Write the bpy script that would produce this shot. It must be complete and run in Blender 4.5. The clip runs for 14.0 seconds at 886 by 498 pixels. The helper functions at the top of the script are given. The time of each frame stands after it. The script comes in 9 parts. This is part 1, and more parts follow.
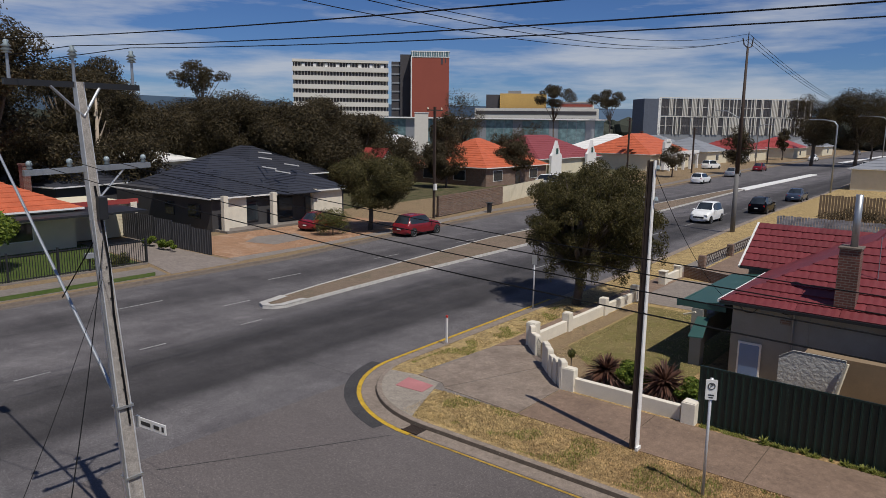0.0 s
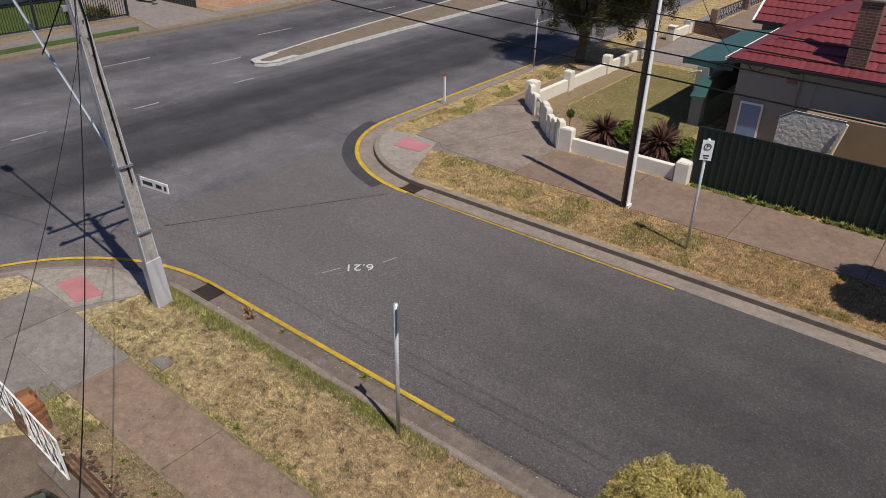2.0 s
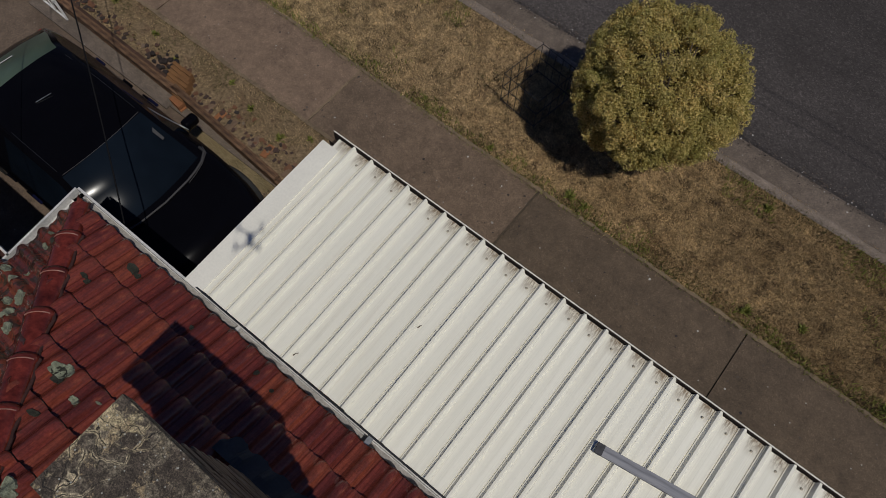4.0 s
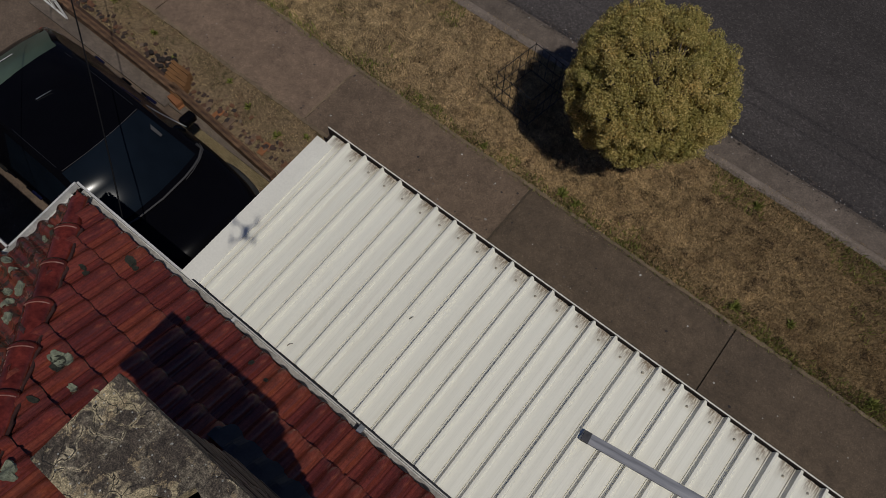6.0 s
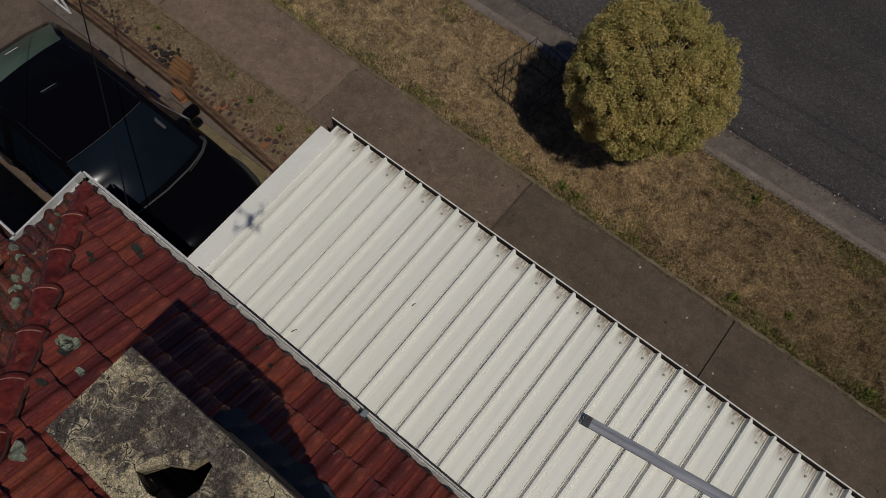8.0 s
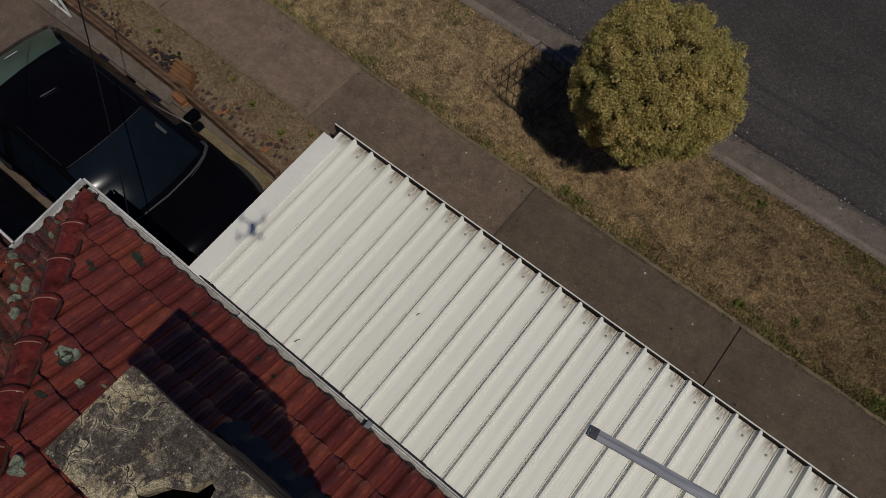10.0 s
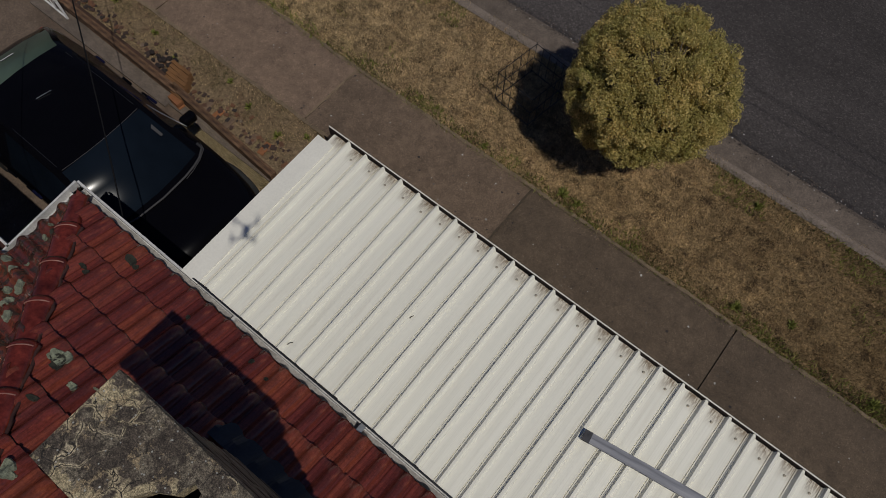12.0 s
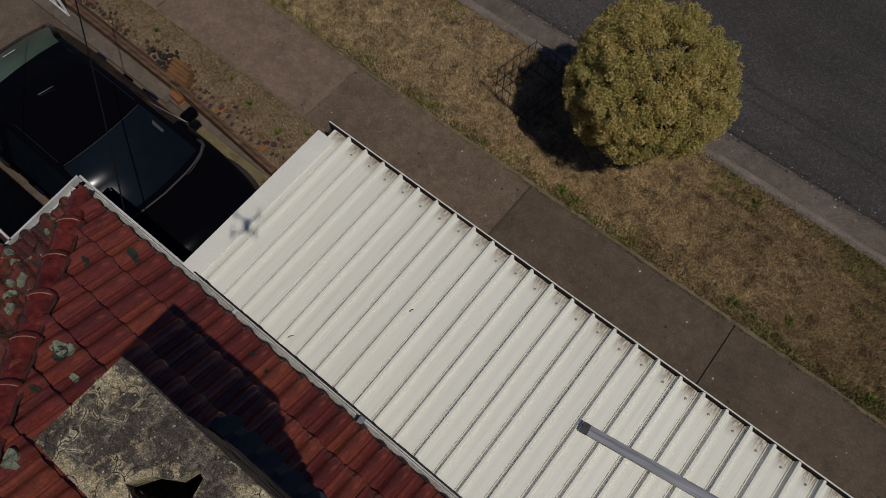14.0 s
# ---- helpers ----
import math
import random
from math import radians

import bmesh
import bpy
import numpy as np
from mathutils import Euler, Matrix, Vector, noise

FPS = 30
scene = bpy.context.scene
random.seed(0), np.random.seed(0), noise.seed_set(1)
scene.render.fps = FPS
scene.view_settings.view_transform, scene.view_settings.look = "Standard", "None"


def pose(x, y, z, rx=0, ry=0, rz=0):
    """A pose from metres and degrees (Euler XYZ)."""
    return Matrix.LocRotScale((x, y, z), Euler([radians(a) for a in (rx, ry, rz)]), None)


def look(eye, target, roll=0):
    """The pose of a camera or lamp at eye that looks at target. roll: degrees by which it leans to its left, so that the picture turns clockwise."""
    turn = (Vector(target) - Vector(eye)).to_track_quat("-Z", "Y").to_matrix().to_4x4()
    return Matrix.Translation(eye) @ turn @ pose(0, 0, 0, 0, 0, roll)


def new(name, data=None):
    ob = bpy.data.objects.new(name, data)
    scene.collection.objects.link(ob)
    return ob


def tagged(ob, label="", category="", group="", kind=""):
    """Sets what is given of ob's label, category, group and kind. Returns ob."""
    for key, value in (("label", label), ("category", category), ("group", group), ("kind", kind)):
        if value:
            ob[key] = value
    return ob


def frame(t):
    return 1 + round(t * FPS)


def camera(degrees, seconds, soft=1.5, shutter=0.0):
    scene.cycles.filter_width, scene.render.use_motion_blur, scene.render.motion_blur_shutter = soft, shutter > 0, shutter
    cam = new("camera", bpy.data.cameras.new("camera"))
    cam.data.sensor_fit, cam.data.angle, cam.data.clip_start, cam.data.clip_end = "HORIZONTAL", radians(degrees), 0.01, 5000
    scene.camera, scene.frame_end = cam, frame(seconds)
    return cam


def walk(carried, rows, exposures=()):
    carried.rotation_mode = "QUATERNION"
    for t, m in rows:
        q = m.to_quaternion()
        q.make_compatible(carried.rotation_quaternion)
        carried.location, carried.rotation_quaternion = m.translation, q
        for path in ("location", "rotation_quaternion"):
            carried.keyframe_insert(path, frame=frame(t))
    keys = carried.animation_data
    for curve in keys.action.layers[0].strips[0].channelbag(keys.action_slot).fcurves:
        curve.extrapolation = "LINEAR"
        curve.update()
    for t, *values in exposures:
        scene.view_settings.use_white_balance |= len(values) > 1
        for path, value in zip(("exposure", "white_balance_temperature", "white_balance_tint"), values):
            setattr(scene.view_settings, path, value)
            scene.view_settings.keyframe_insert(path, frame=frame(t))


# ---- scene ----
cam = camera(64.69, 14.0, 0.6)

PATH = [
    (0, (-0.109, -0.074, 8.737), (-1.3367, 1.4658, 8.3909), 0.73),
    (0.1, (-0.121, -0.065, 8.730), (-1.3384, 1.4637, 8.3018), 0.75),
    (0.2, (-0.134, -0.055, 8.722), (-1.3377, 1.4585, 8.2113), 0.76),
    (0.5, (-0.172, -0.026, 8.700), (-1.3078, 1.4077, 7.8897), 0.80),
    (0.6, (-0.185, -0.020, 8.719), (-1.3067, 1.3977, 7.8628), 0.82),
    (1, (-0.236, 0.003, 8.794), (-1.3331, 1.3966, 7.8691), 0.90),
    (1.5, (-0.195, 0.025, 8.808), (-1.2917, 1.4180, 7.8830), 0.91),
    (2, (-0.139, 0.030, 8.725), (-1.2148, 1.3991, 7.7407), 0.94),
    (2.2, (-0.127, 0.058, 8.717), (-1.1569, 1.3703, 7.6130), 0.92),
    (2.3, (-0.121, 0.072, 8.713), (-1.1096, 1.3325, 7.5148), 0.91),
    (2.4, (-0.115, 0.087, 8.709), (-1.0687, 1.3028, 7.4393), 0.90),
    (2.5, (-0.109, 0.101, 8.705), (-1.0141, 1.2556, 7.3456), 0.89),
    (2.6, (-0.107, 0.105, 8.709), (-0.9789, 1.2219, 7.2973), 0.96),
    (2.7, (-0.105, 0.110, 8.713), (-0.9355, 1.1772, 7.2400), 1.02),
    (2.8, (-0.104, 0.114, 8.718), (-0.8808, 1.1176, 7.1723), 1.09),
    (2.9, (-0.102, 0.118, 8.722), (-0.8317, 1.0647, 7.1186), 1.16),
    (3, (-0.100, 0.123, 8.726), (-0.7658, 0.9895, 7.0516), 1.22),
    (3.2, (-0.099, 0.108, 8.719), (-0.6786, 0.8666, 6.9614), 1.41),
    (3.3, (-0.099, 0.101, 8.715), (-0.6265, 0.7936, 6.9147), 1.51),
    (3.5, (-0.098, 0.087, 8.708), (-0.5941, 0.7414, 6.8842), 1.70),
    (6, (0.055, 0.009, 8.801), (-0.4418, 0.6689, 6.9799), 2.04),
    (6.5, (0.060, -0.046, 8.835), (-0.4382, 0.6162, 7.0142), 2.00),
    (7, (0.082, -0.075, 8.828), (-0.4153, 0.5870, 7.0071), 2.18),
    (7.5, (0.109, -0.098, 8.807), (-0.3885, 0.5650, 6.9871), 2.18),
    (8, (0.122, -0.122, 8.821), (-0.3751, 0.5420, 7.0012), 2.21),
    (10.5, (0.012, -0.039, 8.770), (-0.4857, 0.6243, 6.9498), 2.16),
    (11, (0.025, -0.013, 8.774), (-0.4745, 0.6493, 6.9538), 2.09),
    (11.5, (0.041, -0.000, 8.769), (-0.4581, 0.6631, 6.9492), 2.14),
    (12, (0.064, -0.011, 8.780), (-0.4365, 0.6533, 6.9607), 2.08),
    (12.5, (0.078, -0.032, 8.793), (-0.4222, 0.6331, 6.9742), 2.21),
    (13, (0.089, -0.021, 8.792), (-0.4105, 0.6441, 6.9731), 2.19),
    (13.5, (0.096, -0.044, 8.800), (-0.4040, 0.6210, 6.9813), 2.22),
    (14, (0.111, -0.058, 8.799), (-0.3896, 0.6052, 6.9799), 2.08),
]
EXPOSURES = [(0.0, -0.38), (0.5, -0.2), (1.0, -0.12), (2.1, -0.12), (2.5, -0.24), (3.0, -0.52), (3.7, -1.22), (5.8, -1.49), (14.0, -1.49)]
walk(cam, [(t, look(eye, target, roll)) for t, eye, target, roll in PATH], EXPOSURES)

# ---- world and sun ----
SUN_EL, SUN_DIR = 60.4, Vector((0.4698, -0.1526, 0.8695))
world = bpy.data.worlds.new("world")
scene.world = world
world.use_nodes = True
wn, wl = world.node_tree.nodes, world.node_tree.links
wn.clear()
w_out = wn.new("ShaderNodeOutputWorld")
w_bg = wn.new("ShaderNodeBackground")
w_bg.inputs["Strength"].default_value = 0.05
w_sky = wn.new("ShaderNodeTexSky")
w_sky.sky_type = "NISHITA"
w_sky.sun_disc = False
w_sky.sun_elevation = radians(SUN_EL)
w_sky.sun_rotation = math.atan2(SUN_DIR.x, SUN_DIR.y)
w_sky.air_density, w_sky.dust_density, w_sky.ozone_density = 1.0, 0.1, 2.0
w_sky.altitude = 800
# broken fair-weather cloud
w_co = wn.new("ShaderNodeTexCoord")
w_map = wn.new("ShaderNodeMapping")
w_map.inputs["Scale"].default_value = (1.2, 1.2, 8.5)
w_map.inputs["Location"].default_value = (0.35, 0.1, 0.25)
w_no = wn.new("ShaderNodeTexNoise")
w_no.inputs["Scale"].default_value = 2.6
w_no.inputs["Detail"].default_value = 9.0
w_no.inputs["Roughness"].default_value = 0.58
w_ra = wn.new("ShaderNodeValToRGB")
w_ra.color_ramp.elements[0].position, w_ra.color_ramp.elements[1].position = 0.45, 0.66
w_mul = wn.new("ShaderNodeMath")
w_mul.operation = "MULTIPLY"
w_mul.inputs[1].default_value = 0.70
w_mix = wn.new("ShaderNodeMix")
w_mix.data_type = "RGBA"
w_mix.inputs["B"].default_value = (13.5, 14.0, 15.0, 1)
wl.new(w_co.outputs["Generated"], w_map.inputs["Vector"])
wl.new(w_map.outputs["Vector"], w_no.inputs["Vector"])
wl.new(w_no.outputs["Fac"], w_ra.inputs["Fac"])
wl.new(w_ra.outputs["Color"], w_mul.inputs[0])
# cloud thins out towards the zenith
w_sep = wn.new("ShaderNodeSeparateXYZ")
w_up = wn.new("ShaderNodeMapRange")
w_up.inputs["From Min"].default_value, w_up.inputs["From Max"].default_value = 0.30, 0.75
w_up.inputs["To Min"].default_value, w_up.inputs["To Max"].default_value = 1.0, 0.12
w_thin = wn.new("ShaderNodeMath")
w_thin.operation = "MULTIPLY"
wl.new(w_co.outputs["Generated"], w_sep.inputs["Vector"])
wl.new(w_sep.outputs["Z"], w_up.inputs["Value"])
wl.new(w_mul.outputs["Value"], w_thin.inputs[0])
wl.new(w_up.outputs["Result"], w_thin.inputs[1])
wl.new(w_thin.outputs["Value"], w_mix.inputs["Factor"])
w_tint = wn.new("ShaderNodeMix")
w_tint.data_type, w_tint.blend_type = "RGBA", "MULTIPLY"
w_tint.inputs["Factor"].default_value = 1.0
w_tint.inputs["B"].default_value = (0.66, 0.97, 1.58, 1)
wl.new(w_sky.outputs["Color"], w_tint.inputs["A"])
wl.new(w_tint.outputs["Result"], w_mix.inputs["A"])
wl.new(w_mix.outputs["Result"], w_bg.inputs["Color"])
wl.new(w_bg.outputs["Background"], w_out.inputs["Surface"])

sun = new("sun", bpy.data.lights.new("sun", "SUN"))
sun.data.energy, sun.data.angle, sun.data.color = 5.0, radians(0.5), (1.0, 0.955, 0.88)
sun.matrix_world = look((0, 0, 60), Vector((0, 0, 60)) - SUN_DIR)

# ---- materials ----
def lin(c):
    return (*c, 1.0) if len(c) == 3 else c


class Nodes:
    """A small helper to wire a principled material."""

    def __init__(self, name, rough=0.8, metal=0.0, spec=0.5):
        self.m = bpy.data.materials.new(name)
        self.m.use_nodes = True
        self.t = self.m.node_tree
        self.b = self.t.nodes["Principled BSDF"]
        self.b.inputs["Roughness"].default_value = rough
        self.b.inputs["Metallic"].default_value = metal
        self.b.inputs["Specular IOR Level"].default_value = spec
        self.co = self.add("ShaderNodeTexCoord").outputs["Object"]

    def add(self, kind, **values):
        n = self.t.nodes.new(kind)
        for k, v in values.items():
            n.inputs[k.replace("_", " ")].default_value = v
        return n

    def link(self, a, b):
        self.t.links.new(a, b)

    def stretch(self, scale, turn=0.0, shift=(0, 0, 0)):
        n = self.add("ShaderNodeMapping")
        n.inputs["Scale"].default_value = scale
        n.inputs["Rotation"].default_value = (0, 0, radians(turn))
        n.inputs["Location"].default_value = shift
        self.link(self.co, n.inputs["Vector"])
        return n.outputs["Vector"]

    def noise(self, scale, detail=4.0, rough=0.55, co=None, distort=0.0):
        n = self.add("ShaderNodeTexNoise", Scale=scale, Detail=detail, Roughness=rough, Distortion=distort)
        self.link(co or self.co, n.inputs["Vector"])
        return n.outputs["Fac"]

    def voronoi(self, scale, feature="F1", co=None, rand=1.0):
        n = self.add("ShaderNodeTexVoronoi", Scale=scale, Randomness=rand)
        n.feature = feature
        self.link(co or self.co, n.inputs["Vector"])
        return n.outputs["Distance"]

    def cell(self, scale, co=None):
        """One chance value for each little cell."""
        n = self.add("ShaderNodeTexVoronoi", Scale=scale)
        self.link(co or self.co, n.inputs["Vector"])
        s = self.add("ShaderNodeSeparateColor")
        self.link(n.outputs["Color"], s.inputs["Color"])
        return s.outputs["Red"]

    def ramp(self, fac, *stops):
        n = self.add("ShaderNodeValToRGB")
        e = n.color_ramp.elements
        while len(e) < len(stops):
            e.new(0.5)
        for s, (p, c) in zip(e, stops):
            s.position = p
            s.color = lin(c) if isinstance(c, tuple) else (c, c, c, 1)
        self.link(fac, n.inputs["Fac"])
        return n.outputs["Color"]

    def mix(self, fac, a, b, mode="MIX"):
        n = self.add("ShaderNodeMix")
        n.data_type, n.blend_type = "RGBA", mode
        for key, v in (("Factor", fac), ("A", a), ("B", b)):
            sock = n.inputs[key]
            if isinstance(v, (int, float)):
                sock.default_value = v if key == "Factor" else (v, v, v, 1)
            elif isinstance(v, tuple):
                sock.default_value = lin(v)
            else:
                self.link(v, sock)
        return n.outputs["Result"]

    def math(self, op, a, b=0.0, clamp=False):
        n = self.add("ShaderNodeMath")
        n.operation, n.use_clamp = op, clamp
        for k, v in enumerate((a, b)):
            if isinstance(v, (int, float)):
                n.inputs[k].default_value = v
            else:
                self.link(v, n.inputs[k])
        return n.outputs["Value"]

    def axis(self, which, co=None):
        n = self.add("ShaderNodeSeparateXYZ")
        self.link(co or self.co, n.inputs["Vector"])
        return n.outputs[which]

    def rnd(self):
        return self.add("ShaderNodeObjectInfo").outputs["Random"]

    def island(self):
        return self.add("ShaderNodeNewGeometry").outputs["Random Per Island"]

    def color(self, sock):
        self.link(sock, self.b.inputs["Base Color"])
        return self

    def rough(self, sock):
        self.link(sock, self.b.inputs["Roughness"])
        return self

    def bump(self, sock, strength=0.3, dist=0.01):
        n = self.add("ShaderNodeBump", Strength=strength, Distance=dist)
        self.link(sock, n.inputs["Height"])
        self.link(n.outputs["Normal"], self.b.inputs["Normal"])
        return self


def plain(name, c, rough=0.7, metal=0.0, var=0.16, big=1.3, fine=45.0, bump=0.15, rnd=0.0, spec=0.5, dist=0.006):
    """A surface of one colour with soft staining, fine grain and relief; rnd varies it from piece to piece."""
    n = Nodes(name, rough, metal, spec)
    a = n.ramp(n.noise(big, 5.0, 0.6), (0.25, 1 - var), (0.75, 1 + var * 0.6))
    f = n.noise(fine, 3.0)
    g = n.ramp(f, (0.3, 1 - var * 0.6), (0.7, 1 + var * 0.4))
    col = n.mix(1.0, n.mix(1.0, c, a, "MULTIPLY"), g, "MULTIPLY")
    if rnd:
        col = n.mix(1.0, col, n.ramp(n.rnd(), (0.0, 1 - rnd), (1.0, 1 + rnd * 0.6)), "MULTIPLY")
    n.color(col).bump(f, bump, dist)
    return n.m


def asphalt(name, dark, light, bands, axis="X", pale_end=0.0):
    """Coarse sealed stone: single chips, oil spots, and worn bands across the given axis as (place, share) pairs; can
    pale towards low X.
    """
    n = Nodes(name, 0.88, 0.0, 0.35)
    chip = n.ramp(n.cell(52.0), (0.0, 0.68), (0.55, 0.95), (0.88, 1.1), (1.0, 1.65))
    mid = n.ramp(n.noise(16.0, 4.0, 0.75), (0.3, 0.78), (0.7, 1.22))
    c = n.mix(n.ramp(n.noise(0.45, 7.0, 0.66), (0.36, 0.0), (0.68, 1.0)), dark, light)
    lo, hi = bands[0][0], bands[-1][0]
    wob = n.math("MULTIPLY", n.math("SUBTRACT", n.noise(0.35, 4.0, 0.6), 0.5), 1.6)
    at = n.math("DIVIDE", n.math("SUBTRACT", n.math("ADD", n.axis(axis), wob), lo), hi - lo, True)
    c = n.mix(1.0, c, n.ramp(at, *[((p - lo) / (hi - lo), v) for p, v in bands]), "MULTIPLY")
    long = n.stretch((0.55, 0.05, 1) if axis == "X" else (0.05, 0.7, 1))
    c = n.mix(1.0, c, n.ramp(n.noise(2.2, 5.0, 0.65, long), (0.3, 0.84), (0.7, 1.12)), "MULTIPLY")
    if pale_end:  # paler towards low X, with a wavering edge
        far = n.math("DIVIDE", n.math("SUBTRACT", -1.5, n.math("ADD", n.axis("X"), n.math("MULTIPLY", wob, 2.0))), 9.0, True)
        c = n.mix(n.math("MULTIPLY", far, pale_end), c, tuple(v * 2.25 for v in light))
    c = n.mix(1.0, c, mid, "MULTIPLY")
    c = n.mix(1.0, c, chip, "MULTIPLY")
    spots = n.ramp(n.voronoi(0.9), (0.02, 1.0), (0.05, 0.0))
    c = n.mix(n.math("MULTIPLY", spots, 0.7), c, (0.02, 0.02, 0.022))
    n.color(c).bump(n.math("ADD", chip, n.noise(90.0, 2.0)), 0.5, 0.005)
    return n.m


def concrete(name, c, stain=(0.09, 0.07, 0.055), rnd=0.1, amount=0.5):
    n = Nodes(name, 0.88)
    col = n.mix(n.math("MULTIPLY", n.ramp(n.noise(0.9, 7.0, 0.62), (0.42, 0.0), (0.75, 1.0)), amount), c, stain)
    col = n.mix(1.0, col, n.ramp(n.noise(6.0, 7.0, 0.72), (0.28, 0.66), (0.72, 1.25)), "MULTIPLY")
    f = n.noise(140.0, 2.0)
    col = n.mix(1.0, col, n.ramp(n.cell(85.0), (0.0, 0.78), (0.6, 1.0), (0.92, 1.10), (1.0, 1.40)), "MULTIPLY")
    col = n.mix(1.0, col, n.ramp(n.noise(26.0, 5.0, 0.8), (0.3, 0.84), (0.7, 1.14)), "MULTIPLY")
    spots = n.ramp(n.voronoi(5.5), (0.045, 1.0), (0.065, 0.0))
    col = n.mix(n.math("MULTIPLY", spots, 0.5), col, (0.5, 0.48, 0.44))
    if rnd:
        col = n.mix(1.0, col, n.ramp(n.rnd(), (0.0, 1 - rnd), (1.0, 1 + rnd)), "MULTIPLY")
    n.color(col).bump(n.math("ADD", f, n.noise(20.0, 3.0)), 0.35, 0.004)
    return n.m


def straw_tone(n):
    """Mottling of dry grass, paler towards the corner, darker and browner further along the street."""
    m = n.mix(1.0, n.ramp(n.noise(8.5, 6.0, 0.72), (0.30, 0.5), (0.5, 0.95), (0.70, 1.38)), n.ramp(n.noise(1.7, 5.0, 0.66), (0.3, (0.72, 0.68, 0.64)), (0.5, (0.96, 0.96, 0.95)), (0.7, (1.22, 1.20, 1.14))), "MULTIPLY")
    x = n.math("ADD", n.axis("X"), n.math("MULTIPLY", n.math("SUBTRACT", n.noise(0.5, 3.0), 0.5), 5.0))
    g = n.ramp(n.math("DIVIDE", n.math("ADD", x, 13.0), 17.0, True), (0.0, (1.22, 1.24, 1.10)), (0.5, (1.10, 1.02, 0.94)), (0.70, (1.06, 0.96, 0.84)), (1.0, (0.62, 0.55, 0.47)))
    return n.mix(1.0, m, g, "MULTIPLY")


def turf(name, dry, green, soil, green_at, kerb_green=False):
    """Summer grass: straw, with green patches and bare soil."""
    n = Nodes(name, 0.95, 0.0, 0.2)
    c = n.mix(n.ramp(n.noise(0.75, 6.0, 0.66, None, 0.6), (green_at, 0.0), (green_at + 0.14, 1.0)), dry, green)
    c = n.mix(n.ramp(n.noise(4.2, 6.0, 0.72, n.stretch((1, 1, 1), 20, (4, 7, 0))), (0.53, 0.0), (0.66, 0.8)), c, soil)
    if kerb_green:
        y, x = n.axis("Y"), n.axis("X")
        w = n.math("MULTIPLY", n.math("SUBTRACT", n.noise(1.6, 6.0, 0.7), 0.5), 4.2)
        band = n.math("ADD", n.math("MULTIPLY", n.math("SUBTRACT", y, 6.28), 2.4), w, True)
        band = n.math("MULTIPLY", band, n.math("MULTIPLY", n.math("SUBTRACT", -5.0, x), 0.5, True))
        band = n.math("MULTIPLY", band, n.math("MULTIPLY", n.math("SUBTRACT", 7.0, y), 9.0, True))
        c = n.mix(n.math("MULTIPLY", band, 0.8), c, green)
        c = n.mix(1.0, c, straw_tone(n), "MULTIPLY")
    f = n.noise(30.0, 5.0, 0.82)
    c = n.mix(1.0, c, n.ramp(f, (0.33, 0.3), (0.5, 0.95), (0.67, 1.6)), "MULTIPLY")
    c = n.mix(1.0, c, n.ramp(n.noise(11.0, 5.0, 0.75), (0.25, 0.6), (0.75, 1.3)), "MULTIPLY")
    n.color(c).bump(f, 0.9, 0.025)
    return n.m


def blade_leaf(name, a, b, toned=True):
    """Thin blades that let light through, toned like the turf they stand in."""
    n = Nodes(name, 0.65, 0.0, 0.25)
    c = n.ramp(n.island(), (0.0, a), (0.6, tuple((p + q) * 0.45 for p, q in zip(a, b))), (1.0, b))
    if toned:
        c = n.mix(1.0, c, straw_tone(n), "MULTIPLY")
    n.color(c)
    tr = n.add("ShaderNodeBsdfTranslucent")
    n.link(c, tr.inputs["Color"])
    mx = n.add("ShaderNodeMixShader")
    mx.inputs["Fac"].default_value = 0.4
    n.link(n.b.outputs["BSDF"], mx.inputs[1])
    n.link(tr.outputs["BSDF"], mx.inputs[2])
    n.link(mx.outputs["Shader"], n.t.nodes["Material Output"].inputs["Surface"])
    return n.m


def foliage(name, a, b, back=0.25):
    """Leaves that differ one from another, with some light let through."""
    n = Nodes(name, 0.6, 0.0, 0.3)
    c = n.ramp(n.island(), (0.0, a), (1.0, b))
    c = n.mix(1.0, c, n.ramp(n.noise(2.6, 4.0), (0.3, (0.74, 0.82, 0.7)), (0.7, (1.2, 1.15, 1.2))), "MULTIPLY")
    n.color(c)
    tr = n.add("ShaderNodeBsdfTranslucent")
    n.link(c, tr.inputs["Color"])
    mx = n.add("ShaderNodeMixShader")
    mx.inputs["Fac"].default_value = back
    n.link(n.b.outputs["BSDF"], mx.inputs[1])
    n.link(tr.outputs["BSDF"], mx.inputs[2])
    n.link(mx.outputs["Shader"], n.t.nodes["Material Output"].inputs["Surface"])
    return n.m


def glazing(name, tint=(0.02, 0.025, 0.03), rough=0.06, spec=0.7):
    """Glass in front of an unlit room or cabin: dark, with clear reflections."""
    n = Nodes(name, rough, 0.0, spec)
    n.color(n.mix(n.ramp(n.noise(0.8), (0.4, 0.0), (0.6, 1.0)), tint, tuple(v * 1.6 for v in tint)))
    return n.m


def paint(name, c, rough=0.25, flake=0.0):
    n = Nodes(name, rough, flake)
    n.b.inputs["Coat Weight"].default_value = 0.25 if max(c) > 0.05 else 0.0
    n.b.inputs["Specular IOR Level"].default_value = 0.5 if max(c) > 0.05 else 0.03
    n.b.inputs["Coat Roughness"].default_value = 0.08
    n.color(n.mix(1.0, c, n.ramp(n.noise(3.0, 4.0), (0.3, 0.9), (0.7, 1.06)), "MULTIPLY"))
    return n.m


